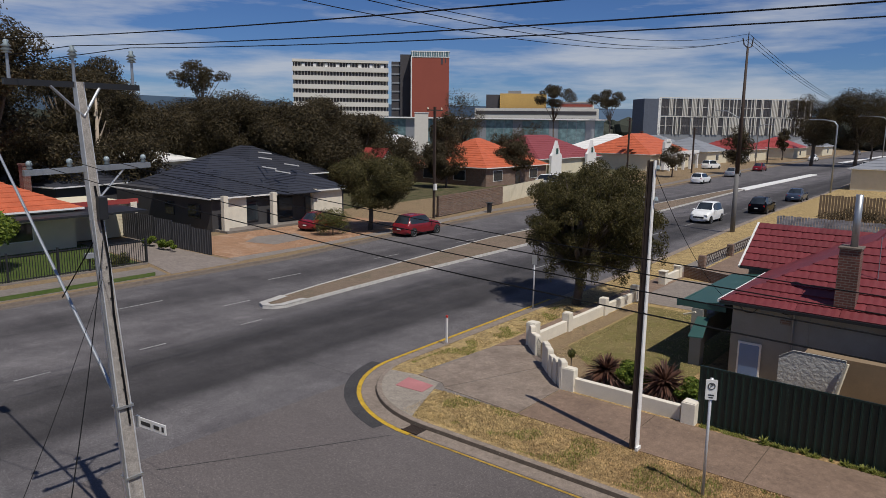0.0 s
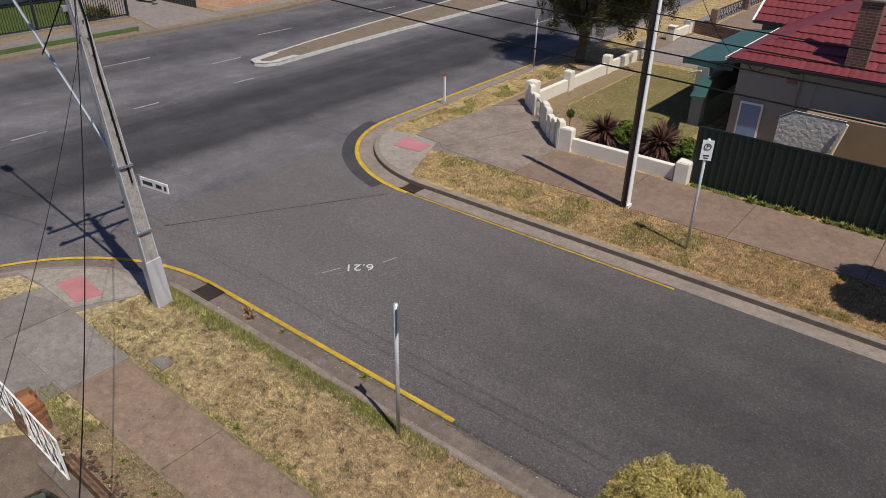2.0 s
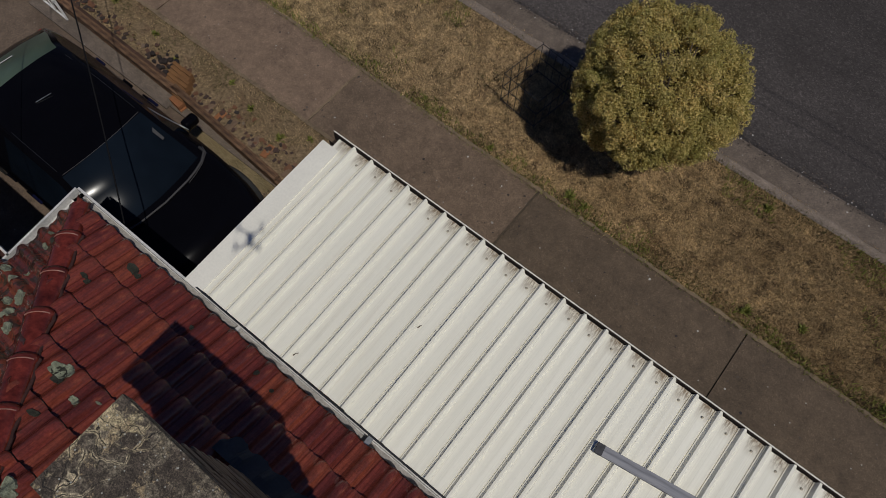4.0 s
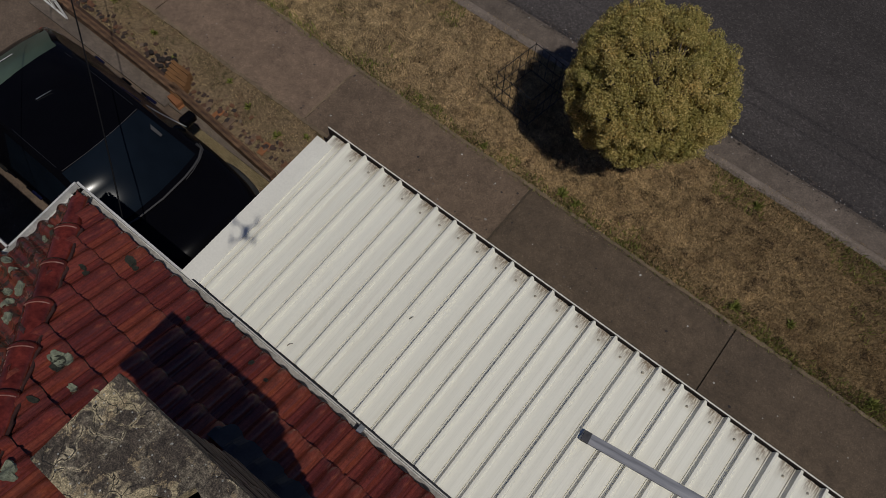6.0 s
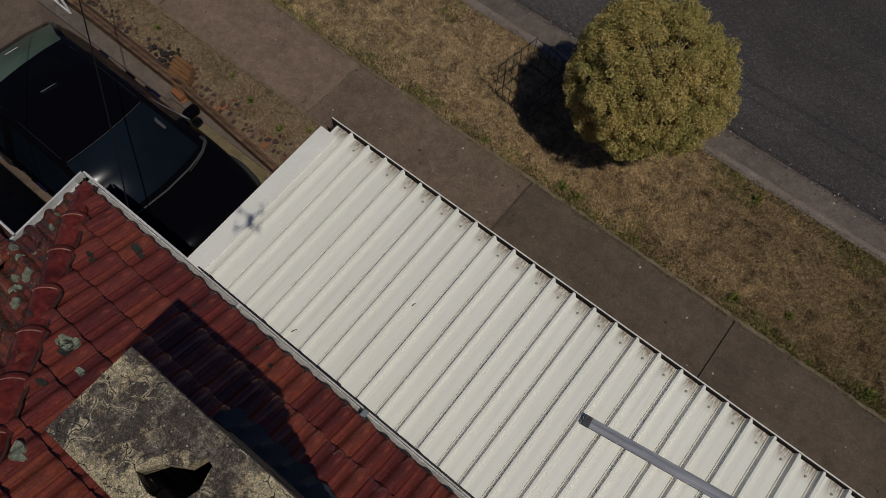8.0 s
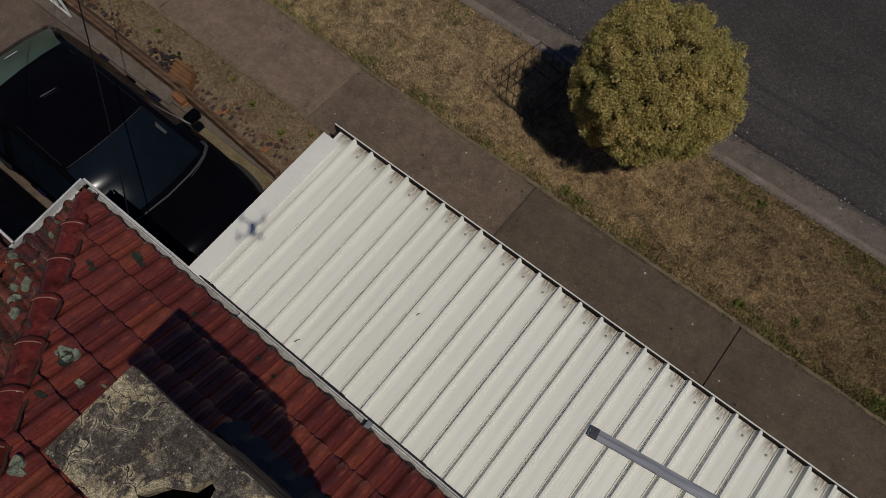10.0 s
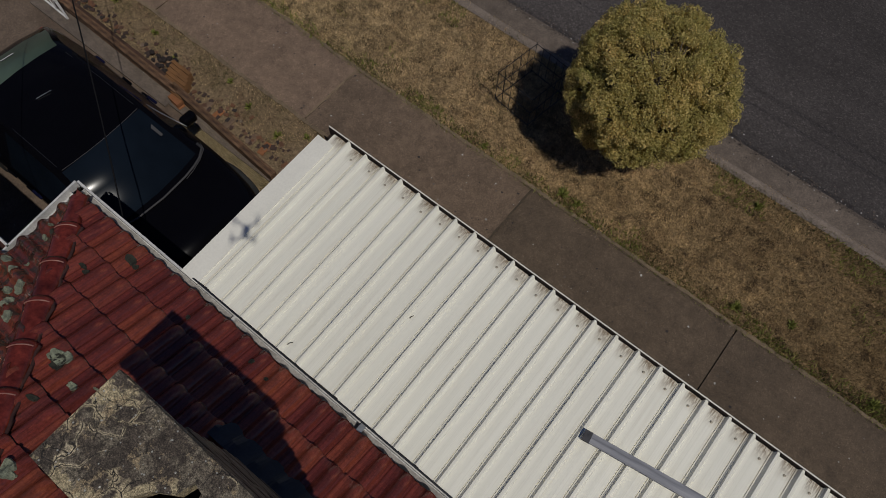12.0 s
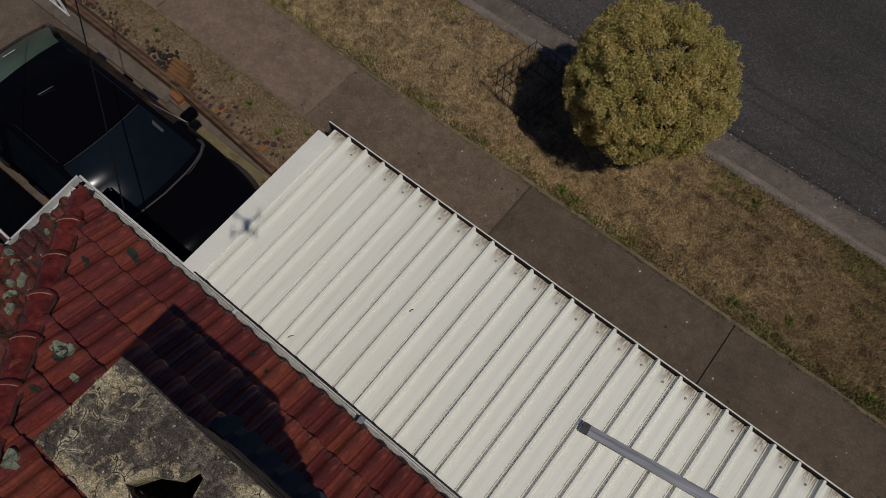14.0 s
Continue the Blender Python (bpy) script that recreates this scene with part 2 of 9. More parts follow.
def brickwork(name, c, mortar, u=(0.5, 0.12)):
    """Fine brick courses on surfaces that stay far off."""
    n = Nodes(name, 0.9)
    t = n.add("ShaderNodeTexBrick", Scale=1.0, Mortar_Size=0.012, Brick_Width=0.24, Row_Height=0.086)
    cb = n.add("ShaderNodeCombineXYZ")
    s = n.add("ShaderNodeSeparateXYZ")
    n.link(n.co, s.inputs["Vector"])
    n.link(n.math("ADD", s.outputs["X"], s.outputs["Y"]), cb.inputs["X"])
    n.link(s.outputs["Z"], cb.inputs["Y"])
    n.link(cb.outputs["Vector"], t.inputs["Vector"])
    t.inputs["Color1"].default_value, t.inputs["Color2"].default_value = lin(c), lin(tuple(v * 0.68 for v in c))
    t.inputs["Mortar"].default_value = lin(mortar)
    n.color(n.mix(1.0, t.outputs["Color"], n.ramp(n.noise(2.0, 5.0), (0.3, 0.8), (0.7, 1.15)), "MULTIPLY"))
    n.bump(t.outputs["Fac"], -0.4, 0.006)
    return n.m


WHEELS = [(-37, 1.0), (-34.2, 0.95), (-33.4, 0.66), (-31.4, 0.62), (-30.4, 1.0), (-27.2, 1.12), (-25.6, 0.98), (-24.9, 0.62), (-23.4, 0.35), (-22.6, 0.54), (-21.8, 0.40), (-20.4, 0.37), (-19.5, 0.95), (-17, 1.1)]
M_ROAD = asphalt("road_asphalt", (0.088, 0.081, 0.084), (0.152, 0.141, 0.143), WHEELS)
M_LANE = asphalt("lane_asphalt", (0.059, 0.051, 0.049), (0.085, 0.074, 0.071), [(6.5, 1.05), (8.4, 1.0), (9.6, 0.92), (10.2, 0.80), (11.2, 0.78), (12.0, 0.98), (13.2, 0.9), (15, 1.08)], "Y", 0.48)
M_TAR = asphalt("fresh_tar", (0.045, 0.043, 0.045), (0.062, 0.059, 0.060), [(-30, 1.0), (0, 1.0)])
M_KERB = concrete("kerb_concrete", (0.165, 0.130, 0.104), rnd=0.05)
M_SLAB = concrete("slab_concrete", (0.180, 0.137, 0.104), (0.093, 0.070, 0.054), rnd=0.12)
M_STAINED = concrete("stained_drive_concrete", (0.150, 0.108, 0.078), (0.085, 0.056, 0.038), rnd=0, amount=0.7)
M_SLABMID = concrete("mid_brown_slab_concrete", (0.182, 0.127, 0.086), (0.093, 0.064, 0.045), rnd=0.05)
M_SLABDARK = concrete("dark_slab_concrete", (0.126, 0.090, 0.060), (0.065, 0.047, 0.033), rnd=0.08)
M_JOINT = plain("dirt_filled_joint", (0.085, 0.064, 0.042), 0.95, var=0.4, big=8)
M_KERBPALE = concrete("pale_kerb_concrete", (0.25, 0.20, 0.16), rnd=0.05, amount=0.4)
M_KERBFACE = concrete("dark_kerb_face", (0.085, 0.064, 0.048), rnd=0)
M_SLABPINK = concrete("pinkish_slab_concrete", (0.236, 0.162, 0.112), (0.140, 0.094, 0.066), rnd=0.05)
M_PATH = concrete("dusty_path_concrete", (0.222, 0.150, 0.106), (0.12, 0.080, 0.056), rnd=0.12, amount=0.5)
M_DUSTY = concrete("pale_dusty_concrete", (0.275, 0.215, 0.170), (0.135, 0.098, 0.075), rnd=0.08, amount=0.75)
M_APRON = concrete("pale_concrete", (0.215, 0.188, 0.165), (0.14, 0.108, 0.088))
M_DRIVE = concrete("drive_concrete", (0.22, 0.185, 0.16), (0.14, 0.11, 0.09))
M_RAMP = concrete("pale_ramp_concrete", (0.30, 0.26, 0.215), (0.20, 0.165, 0.13), rnd=0, amount=0.4)
M_PINK = plain("pink_paving", (0.42, 0.17, 0.17), 0.9, var=0.25)
M_TURF = turf("dry_turf", (0.37, 0.285, 0.170), (0.15, 0.16, 0.055), (0.14, 0.10, 0.068), 0.60, True)
M_TURFB = turf("brown_dry_turf", (0.34, 0.245, 0.13), (0.15, 0.14, 0.045), (0.17, 0.10, 0.06), 0.62, True)
M_LAWN = turf("lawn_turf", (0.20, 0.165, 0.065), (0.11, 0.125, 0.03), (0.19, 0.135, 0.07), 0.56)
M_GREEN = turf("green_turf", (0.07, 0.10, 0.022), (0.05, 0.085, 0.015), (0.12, 0.10, 0.04), 0.45)
M_DIRT = turf("bare_dirt", (0.34, 0.20, 0.12), (0.42, 0.28, 0.19), (0.27, 0.145, 0.085), 0.5)
M_LIMEWASH = plain("worn_white_kerb_paint", (0.46, 0.44, 0.41), 0.8, var=0.3, big=4)
M_SAND = turf("sandy_infill", (0.20, 0.15, 0.11), (0.16, 0.13, 0.09), (0.25, 0.19, 0.14), 0.5)
M_BED = turf("garden_soil", (0.25, 0.18, 0.105), (0.15, 0.13, 0.06), (0.17, 0.105, 0.065), 0.6)
M_YARD = turf("garden_yards", (0.12, 0.10, 0.055), (0.05, 0.06, 0.02), (0.08, 0.065, 0.04), 0.45)
M_LAND = turf("land", (0.16, 0.13, 0.08), (0.07, 0.08, 0.035), (0.15, 0.12, 0.09), 0.5)
M_YELLOW = plain("yellow_line_paint", (0.52, 0.33, 0.025), 0.8, var=0.4, big=5, fine=60)
M_WHITE_LINE = plain("white_line_paint", (0.30, 0.29, 0.28), 0.75, var=0.4, big=5, fine=60)
M_RENDER = plain("cream_render", (0.72, 0.66, 0.55), 0.85, var=0.14, fine=28, bump=0.5, dist=0.012)
M_WALL = plain("grey_cream_wall", (0.26, 0.252, 0.225), 0.85, var=0.15, bump=0.3)
M_TAN = plain("tan_wall", (0.24, 0.17, 0.10), 0.85)
M_WHITE = plain("white_paint", (0.78, 0.77, 0.74), 0.5, var=0.06)
M_CREAM = plain("cream_paint", (0.70, 0.63, 0.47), 0.6, var=0.08)
M_STEEL = plain("galvanised_steel", (0.42, 0.44, 0.46), 0.42, 0.75, var=0.2)
M_GALV = plain("bright_galvanised_steel", (0.60, 0.61, 0.63), 0.4, 0.25, var=0.2, big=3)
M_BLACK = plain("black_steel", (0.018, 0.019, 0.022), 0.45)
M_DARKWALL = plain("dark_grey_wall", (0.052, 0.050, 0.053), 0.7)
M_DARKROOF = plain("dark_slate_roof", (0.035, 0.037, 0.048), 0.5, rnd=0.12, fine=20)
M_POLE = concrete("pole_concrete", (0.36, 0.33, 0.30), (0.26, 0.23, 0.20), rnd=0, amount=0.3)
M_RUSTPOLE = plain("rust_brown_steel", (0.055, 0.036, 0.027), 0.75, 0.1, var=0.3)
M_PORCELAIN = plain("insulator_porcelain", (0.30, 0.36, 0.38), 0.25)
M_WIRE = plain("wire_black", (0.010, 0.010, 0.011), 0.8, spec=0.1)
M_FENCE = plain("dark_green_sheet_steel", (0.008, 0.021, 0.017), 0.45, var=0.2)
M_TEAL = plain("green_canopy_steel", (0.030, 0.085, 0.074), 0.5)
M_REDTILE = plain("red_far_tile", (0.33, 0.052, 0.045), 0.55, var=0.22, rnd=0.12, fine=18)
M_ORANGETILE = plain("orange_far_tile", (0.50, 0.115, 0.048), 0.6, var=0.25, rnd=0.12, fine=10)
M_BRICKRED = brickwork("dark_red_brick", (0.15, 0.055, 0.04), (0.17, 0.14, 0.12))
M_BRICKORANGE = plain("orange_brick", (0.29, 0.118, 0.048), 0.9, var=0.3, rnd=0.35, fine=30, bump=0.5)
M_BRICKBROWN = brickwork("brown_brick", (0.21, 0.12, 0.08), (0.24, 0.2, 0.17))
M_TOWERRED = plain("tower_red_brick", (0.30, 0.075, 0.05), 0.9, var=0.08, big=0.1, fine=3)
M_TOWERWHITE = plain("tower_concrete", (0.66, 0.63, 0.57), 0.85, var=0.08, big=0.1, fine=3)
M_TOWERDARK = plain("tower_dark", (0.06, 0.055, 0.06), 0.7, big=0.1, fine=3)
M_GREYWALL = plain("grey_panel", (0.24, 0.25, 0.27), 0.6, var=0.1, big=0.2, fine=4)
M_OCHRE = plain("ochre_cladding", (0.52, 0.33, 0.10), 0.7, big=0.1, fine=3)
M_BLUEGLASS = glazing("blue_green_glass", (0.10, 0.16, 0.17), 0.2)
M_GLASS = glazing("dark_window_glass")
M_LEAF = foliage("grey_green_leaves", (0.055, 0.060, 0.018), (0.20, 0.19, 0.06), 0.38)
M_GUMLEAF = foliage("gum_leaves", (0.031, 0.025, 0.014), (0.105, 0.078, 0.038), 0.35)
M_PEPPER = foliage("dark_olive_leaves", (0.036, 0.033, 0.013), (0.150, 0.125, 0.044), 0.35)
M_BUSHLEAF = foliage("yellow_green_leaves", (0.33, 0.285, 0.08), (0.88, 0.71, 0.30), 0.42)
M_HEDGE = foliage("bright_green_leaves", (0.05, 0.09, 0.01), (0.20, 0.24, 0.03))
M_CORDY = foliage("purple_brown_leaves", (0.05, 0.022, 0.018), (0.16, 0.075, 0.05))
M_BLADE = blade_leaf("grass_blades", (0.125, 0.094, 0.052), (0.87, 0.69, 0.43))
M_BLADEDARK = blade_leaf("dark_green_blades", (0.045, 0.046, 0.018), (0.19, 0.175, 0.070), False)
M_BLADEBROWN = blade_leaf("brown_tuft_blades", (0.05, 0.036, 0.022), (0.20, 0.145, 0.09), False)
M_BLADEFAR = blade_leaf("brown_grass_blades", (0.14, 0.095, 0.045), (0.82, 0.63, 0.37))
M_BLADEGREEN = blade_leaf("green_blades", (0.13, 0.15, 0.03), (0.42, 0.43, 0.12), False)
M_BARK = plain("grey_brown_bark", (0.12, 0.095, 0.075), 0.95, var=0.35, fine=25, bump=0.6, dist=0.02)
M_PALEBARK = plain("pale_bark", (0.42, 0.34, 0.26), 0.9, var=0.3)
M_TYRE = plain("tyre_rubber", (0.018, 0.018, 0.018), 0.85)
M_RIM = plain("alloy_rim", (0.5, 0.5, 0.52), 0.3, 0.8)
M_LAMP = plain("lamp_lens", (0.6, 0.6, 0.58), 0.15)
M_TAIL = plain("red_lens", (0.35, 0.01, 0.01), 0.2)
M_BLUE = plain("pale_blue_panel", (0.16, 0.24, 0.42), 0.5)

# ---- mesh helpers ----
rng = random.Random(7)
VZ, RZ = 0.07, -0.05


def mesh_ob(name, bm, material, smooth=False):
    me = bpy.data.meshes.new(name)
    bm.to_mesh(me)
    bm.free()
    me.materials.append(material)
    if smooth:
        for p in me.polygons:
            p.use_smooth = True
    return new(name, me)


def part(name, bm, material, parent=None, label="", smooth=False):
    """Links a bmesh as one mesh object under a thing or under a part."""
    ob = mesh_ob(name, bm, material, smooth)
    if parent:
        ob.parent = parent
    if label:
        ob["label"] = label
    return ob


def thing(name, at, label, category, group="", kind="", turn=0.0):
    ob = new(name)
    ob.empty_display_size = 0.2
    ob.matrix_basis = pose(*at, 0, 0, turn)
    return tagged(ob, label, category, group, kind)


def setting(name, bm, material, label, category):
    return tagged(mesh_ob(name, bm, material), label, category, kind="structure")


def box(bm, c, s, m=None, bevel=0.0):
    """A box with centre c and size s, turned by m."""
    r = bmesh.ops.create_cube(bm, size=1.0)
    vs = r["verts"]
    bmesh.ops.scale(bm, vec=s, verts=vs)
    if bevel:
        es = list({e for v in vs for e in v.link_edges})
        bevelled = bmesh.ops.bevel(bm, geom=es, offset=bevel, segments=2, affect="EDGES", profile=0.6)
        vs = list({v for f in bevelled["faces"] for v in f.verts} | {v for v in vs if v.is_valid})
        vs = list({v for v0 in vs for f in v0.link_faces for v in f.verts})
    mm = Matrix.Translation(c) @ (m.to_4x4() if m else Matrix.Identity(4))
    bmesh.ops.transform(bm, matrix=mm, verts=vs)
    return vs


def boxes(*rows, bevel=0.0):
    bm = bmesh.new()
    for c, s in rows:
        box(bm, c, s, None, bevel)
    return bm


def prism(pts, z0, z1, bm=None):
    """A flat-topped body over a plan outline."""
    bm = bm or bmesh.new()
    lo = [bm.verts.new((x, y, z0)) for x, y in pts]
    hi = [bm.verts.new((x, y, z1)) for x, y in pts]
    area = sum(pts[i - 1][0] * pts[i][1] - pts[i][0] * pts[i - 1][1] for i in range(len(pts)))
    if area < 0:
        lo.reverse(), hi.reverse()
    bm.faces.new(hi)
    bm.faces.new(list(reversed(lo)))
    for i in range(len(pts)):
        bm.faces.new((lo[i - 1], lo[i], hi[i], hi[i - 1]))
    return bm


def poly(*faces, bm=None):
    """Faces given by their corners in space."""
    bm = bm or bmesh.new()
    for f in faces:
        bm.faces.new([bm.verts.new(p) for p in f])
    return bm


def slabby(corners, thick, bm=None):
    """A plate with the given top corners (counter-clockwise from above), thick downwards."""
    bm = bm or bmesh.new()
    hi = [bm.verts.new(p) for p in corners]
    lo = [bm.verts.new((p[0], p[1], p[2] - thick)) for p in corners]
    bm.faces.new(hi)
    bm.faces.new(list(reversed(lo)))
    for i in range(len(hi)):
        bm.faces.new((lo[i - 1], lo[i], hi[i], hi[i - 1]))
    return bm


def tube(path, r0, r1=None, seg=8, bm=None, cap=True):
    """A round bar along points, tapering from r0 to r1."""
    bm = bm or bmesh.new()
    r1 = r0 if r1 is None else r1
    path = [Vector(p) for p in path]
    rings = []
    for i, p in enumerate(path):
        d = (path[min(i + 1, len(path) - 1)] - path[max(i - 1, 0)]).normalized()
        a = d.orthogonal().normalized() if i == 0 else (rings[-1][1] - d * rings[-1][1].dot(d)).normalized()
        b = d.cross(a)
        r = r0 + (r1 - r0) * i / max(1, len(path) - 1)
        vs = [bm.verts.new(p + (a * math.cos(t) + b * math.sin(t)) * r) for t in [2 * math.pi * k / seg for k in range(seg)]]
        rings.append((vs, a))
    for (u, _), (v, _) in zip(rings, rings[1:]):
        for k in range(seg):
            bm.faces.new((u[k - 1], u[k], v[k], v[k - 1]))
    if cap:
        bm.faces.new(list(reversed(rings[0][0])))
        bm.faces.new(rings[-1][0])
    return bm


def lathe(profile, seg=14, bm=None, at=(0, 0, 0)):
    """A turned body: (radius, height) pairs round the z axis."""
    bm = bm or bmesh.new()
    o = Vector(at)
    rings = [[bm.verts.new(o + Vector((r * math.cos(2 * math.pi * k / seg), r * math.sin(2 * math.pi * k / seg), z))) for k in range(seg)] for r, z in profile]
    for u, v in zip(rings, rings[1:]):
        for k in range(seg):
            bm.faces.new((u[k - 1], u[k], v[k], v[k - 1]))
    bm.faces.new(list(reversed(rings[0])))
    bm.faces.new(rings[-1])
    return bm


def sweep(line, profile, bm=None):
    """A strip along a plan line; profile: (offset to the line's left, z)."""
    bm = bm or bmesh.new()
    rows = []
    n = len(line)
    for i in range(n):
        a, b = Vector(line[max(i - 1, 0)]), Vector(line[min(i + 1, n - 1)])
        d = (b - a).normalized()
        left = Vector((-d.y, d.x))
        rows.append([bm.verts.new((line[i][0] + left.x * o, line[i][1] + left.y * o, z)) for o, z in profile])
    for u, v in zip(rows, rows[1:]):
        for k in range(len(profile) - 1):
            bm.faces.new((u[k], v[k], v[k + 1], u[k + 1]))
    bmesh.ops.recalc_face_normals(bm, faces=bm.faces)
    return bm


def arc(cx, cy, rx, ry, a0, a1, n=14):
    return [(cx + rx * math.cos(radians(a0 + (a1 - a0) * k / n)), cy + ry * math.sin(radians(a0 + (a1 - a0) * k / n))) for k in range(n + 1)]


def blob(bm, c, r, squash=(1, 1, 1), sub=2, rough=0.18, seed=0):
    """An uneven rounded lump."""
    vs = bmesh.ops.create_icosphere(bm, subdivisions=sub, radius=1.0)["verts"]
    for v in vs:
        k = 1 + rough * noise.noise(v.co * 1.7 + Vector((seed * 3.1, seed, 0)))
        v.co = Vector((v.co.x * squash[0], v.co.y * squash[1], v.co.z * squash[2])) * r * k + Vector(c)
    return vs


def cloud_mesh(name, verts, faces, material, parent=None):
    me = bpy.data.meshes.new(name)
    me.from_pydata(verts, [], faces)
    me.materials.append(material)
    ob = new(name, me)
    ob.parent = parent
    return ob


# ---- ground, road, kerbs ----
bm = bmesh.new()
bm.faces.new([bm.verts.new(p) for p in ((-3500, -900, -0.3), (1500, -900, -0.3), (1500, 4200, -0.3), (-3500, 4200, -0.3))])
setting("ground", bm, M_LAND, "dry open land with scattered scrub reaching the horizon", "ground")

EDGE_A = [(40, 6.75), (20, 6.75), (10, 6.75), (0, 6.75), (-8, 6.75), (-12.8, 6.75)] + arc(-12.8, 2.45, 4.35, 4.3, 90, 180)[1:] + [(-17.2, -10), (-17.3, -80)]
EDGE_B = [(40, 14.95), (20, 14.95), (8, 14.95), (0, 14.95), (-8, 14.95), (-12.6, 14.93)] + arc(-12.6, 18.8, 4.15, 3.87, 270, 180)[1:] + [
    (-16.9, 26), (-17.1, 36), (-17.4, 45), (-18.2, 62), (-18.9, 80), (-19.2, 110), (-21.5, 190), (-25, 400), (-28, 900)]
EDGE_C = [(-37.0, -80), (-36.9, -10), (-36.8, 12), (-36.8, 29), (-38.3, 40), (-40.2, 60), (-40.4, 107), (-42, 131), (-45, 205), (-46.5, 298), (-53, 457), (-62, 900)]

bm = poly([(-70, -80, RZ), (-17, -80, RZ), (-17, 900, RZ), (-70, 900, RZ)])
setting("road", bm, M_ROAD, "worn grey asphalt of the wide main road", "road")
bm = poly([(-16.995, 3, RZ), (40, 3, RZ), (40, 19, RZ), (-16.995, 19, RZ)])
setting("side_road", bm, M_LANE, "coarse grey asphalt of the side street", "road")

verge_a = setting("verge", prism(EDGE_A + [(40, -80)], -0.3, VZ), M_TURF, "dry straw-coloured grass verge on the near block", "verge")
verge_b = setting("verge", prism(EDGE_B + [(40, 900)], -0.3, VZ), M_TURFB, "dry grass verge on the corner block", "verge")
setting("yards", prism([(-52, -80), (-52, 20), (-54, 60), (-58, 110), (-62, 200), (-80, 900), (-299, 900), (-299, -80)], VZ - 0.02, VZ + 0.01), M_YARD, "dark overgrown back yards behind the far houses", "ground")
verge_c = setting("verge", prism(EDGE_C + [(-300, 900), (-300, -80)], -0.3, VZ), M_BED, "sandy verge along the main road", "verge")

KERB = [(-0.01, VZ + 0.012), (0.13, VZ + 0.012), (0.165, VZ - 0.005), (0.20, -0.035), (0.24, -0.042), (0.66, RZ + 0.006)]
KERB_L = [(-o, z) for o, z in KERB]
setting("kerb", sweep(EDGE_A, KERB_L[:3]), M_KERBPALE, "weathered concrete kerb top", "kerb")
setting("gutter", sweep(EDGE_A, KERB_L[2:]), M_KERB, "brown-stained concrete street gutter", "gutter")
setting("kerb", sweep(EDGE_B, KERB[:3]), M_KERBPALE, "weathered concrete kerb top", "kerb")
# face coloured darker brown than the kerb top and gutter
setting("kerb_face", sweep(EDGE_B, KERB[2:4]), M_KERBFACE, "dark brown concrete kerb face", "kerb")
setting("gutter", sweep(EDGE_B, KERB[3:]), M_KERBPALE, "shallow concrete street gutter", "gutter")
setting("kerb", sweep(EDGE_C, KERB_L), M_KERB, "pale concrete kerb of the main road", "kerb")


def along(line, lo, hi):
    return [p for p in line if lo(p) and hi(p)]


# yellow lines beside the two corner kerbs
line_a = [(-5.7, 6.75), (-8, 6.75), (-11.2, 6.75), (-12.8, 6.75)] + arc(-12.8, 2.45, 4.35, 4.3, 90, 180)[1:] + [(-17.2, -10)]
setting("road_marking", sweep(line_a, [(-0.69, RZ + 0.012), (-0.80, RZ + 0.012)]), M_YELLOW, "worn yellow no-stopping line painted by the kerb", "road marking")
line_b = [(-4.4, 14.95), (-8, 14.95), (-12.6, 14.93)] + arc(-12.6, 18.8, 4.15, 3.87, 270, 180)[1:] + [(-16.9, 26), (-17.0, 31)]
setting("road_marking", sweep(line_b[2:], [(0.675, RZ + 0.012), (0.825, RZ + 0.012)]), M_YELLOW, "yellow no-stopping line round the far corner", "road marking")
setting("road_marking", sweep(line_b[:3], [(0.71, RZ + 0.012), (0.79, RZ + 0.012)]), plain("faded_yellow_line_paint", (0.40, 0.25, 0.04), 0.8, var=0.5, big=5, fine=60), "thin faded yellow line along the far kerb", "road marking")
# fresh tar along the far corner
tar = arc(-12.6, 18.8, 4.95, 4.65, 258, 188, 18)
setting("road_patch", sweep(tar, [(0.0, RZ + 0.008), (0.46, RZ + 0.008)]), M_TAR, "dark strip of fresh tar round the corner", "road patch")


def dash(x, y0, y1, w=0.085):
    bm = prism([(x - w / 2, y0), (x + w / 2, y0), (x + w / 2, y1), (x - w / 2, y1)], RZ - 0.01, RZ + 0.008)
    return setting("lane_marking", bm, M_WHITE_LINE, "faded white lane dash on the asphalt", "lane marking")


for y0, y1 in ((-1.0, 1.2), (4.0, 5.2), (8.6, 9.8), (13.1, 14.2), (17.8, 18.9)):
    dash(-25.75, y0, y1)
for y0 in (37.0, 46, 55, 64, 73, 82):
    dash(-22.6, y0, y0 + 3.5)
for y0 in (-2, 6.5, 15.4, 24.3, 33, 42, 51, 60):
    dash(-32.3, y0, y0 + 2.4)
dash(-29.1, 19.1, 20.7)
# sealed seams in the asphalt
for a, b, w in (((-16.2, 8.4), (-13.0, 13.8), 0.035), ((-22.4, 16.4), (-16.9, 16.5), 0.03), ((-24, 24.2), (-24.2, 60), 0.05)):
    setting("road_patch", sweep([a, b], [(0, RZ + 0.006), (w, RZ + 0.006)]), M_TAR, "thin dark sealed seam in the asphalt", "road patch")

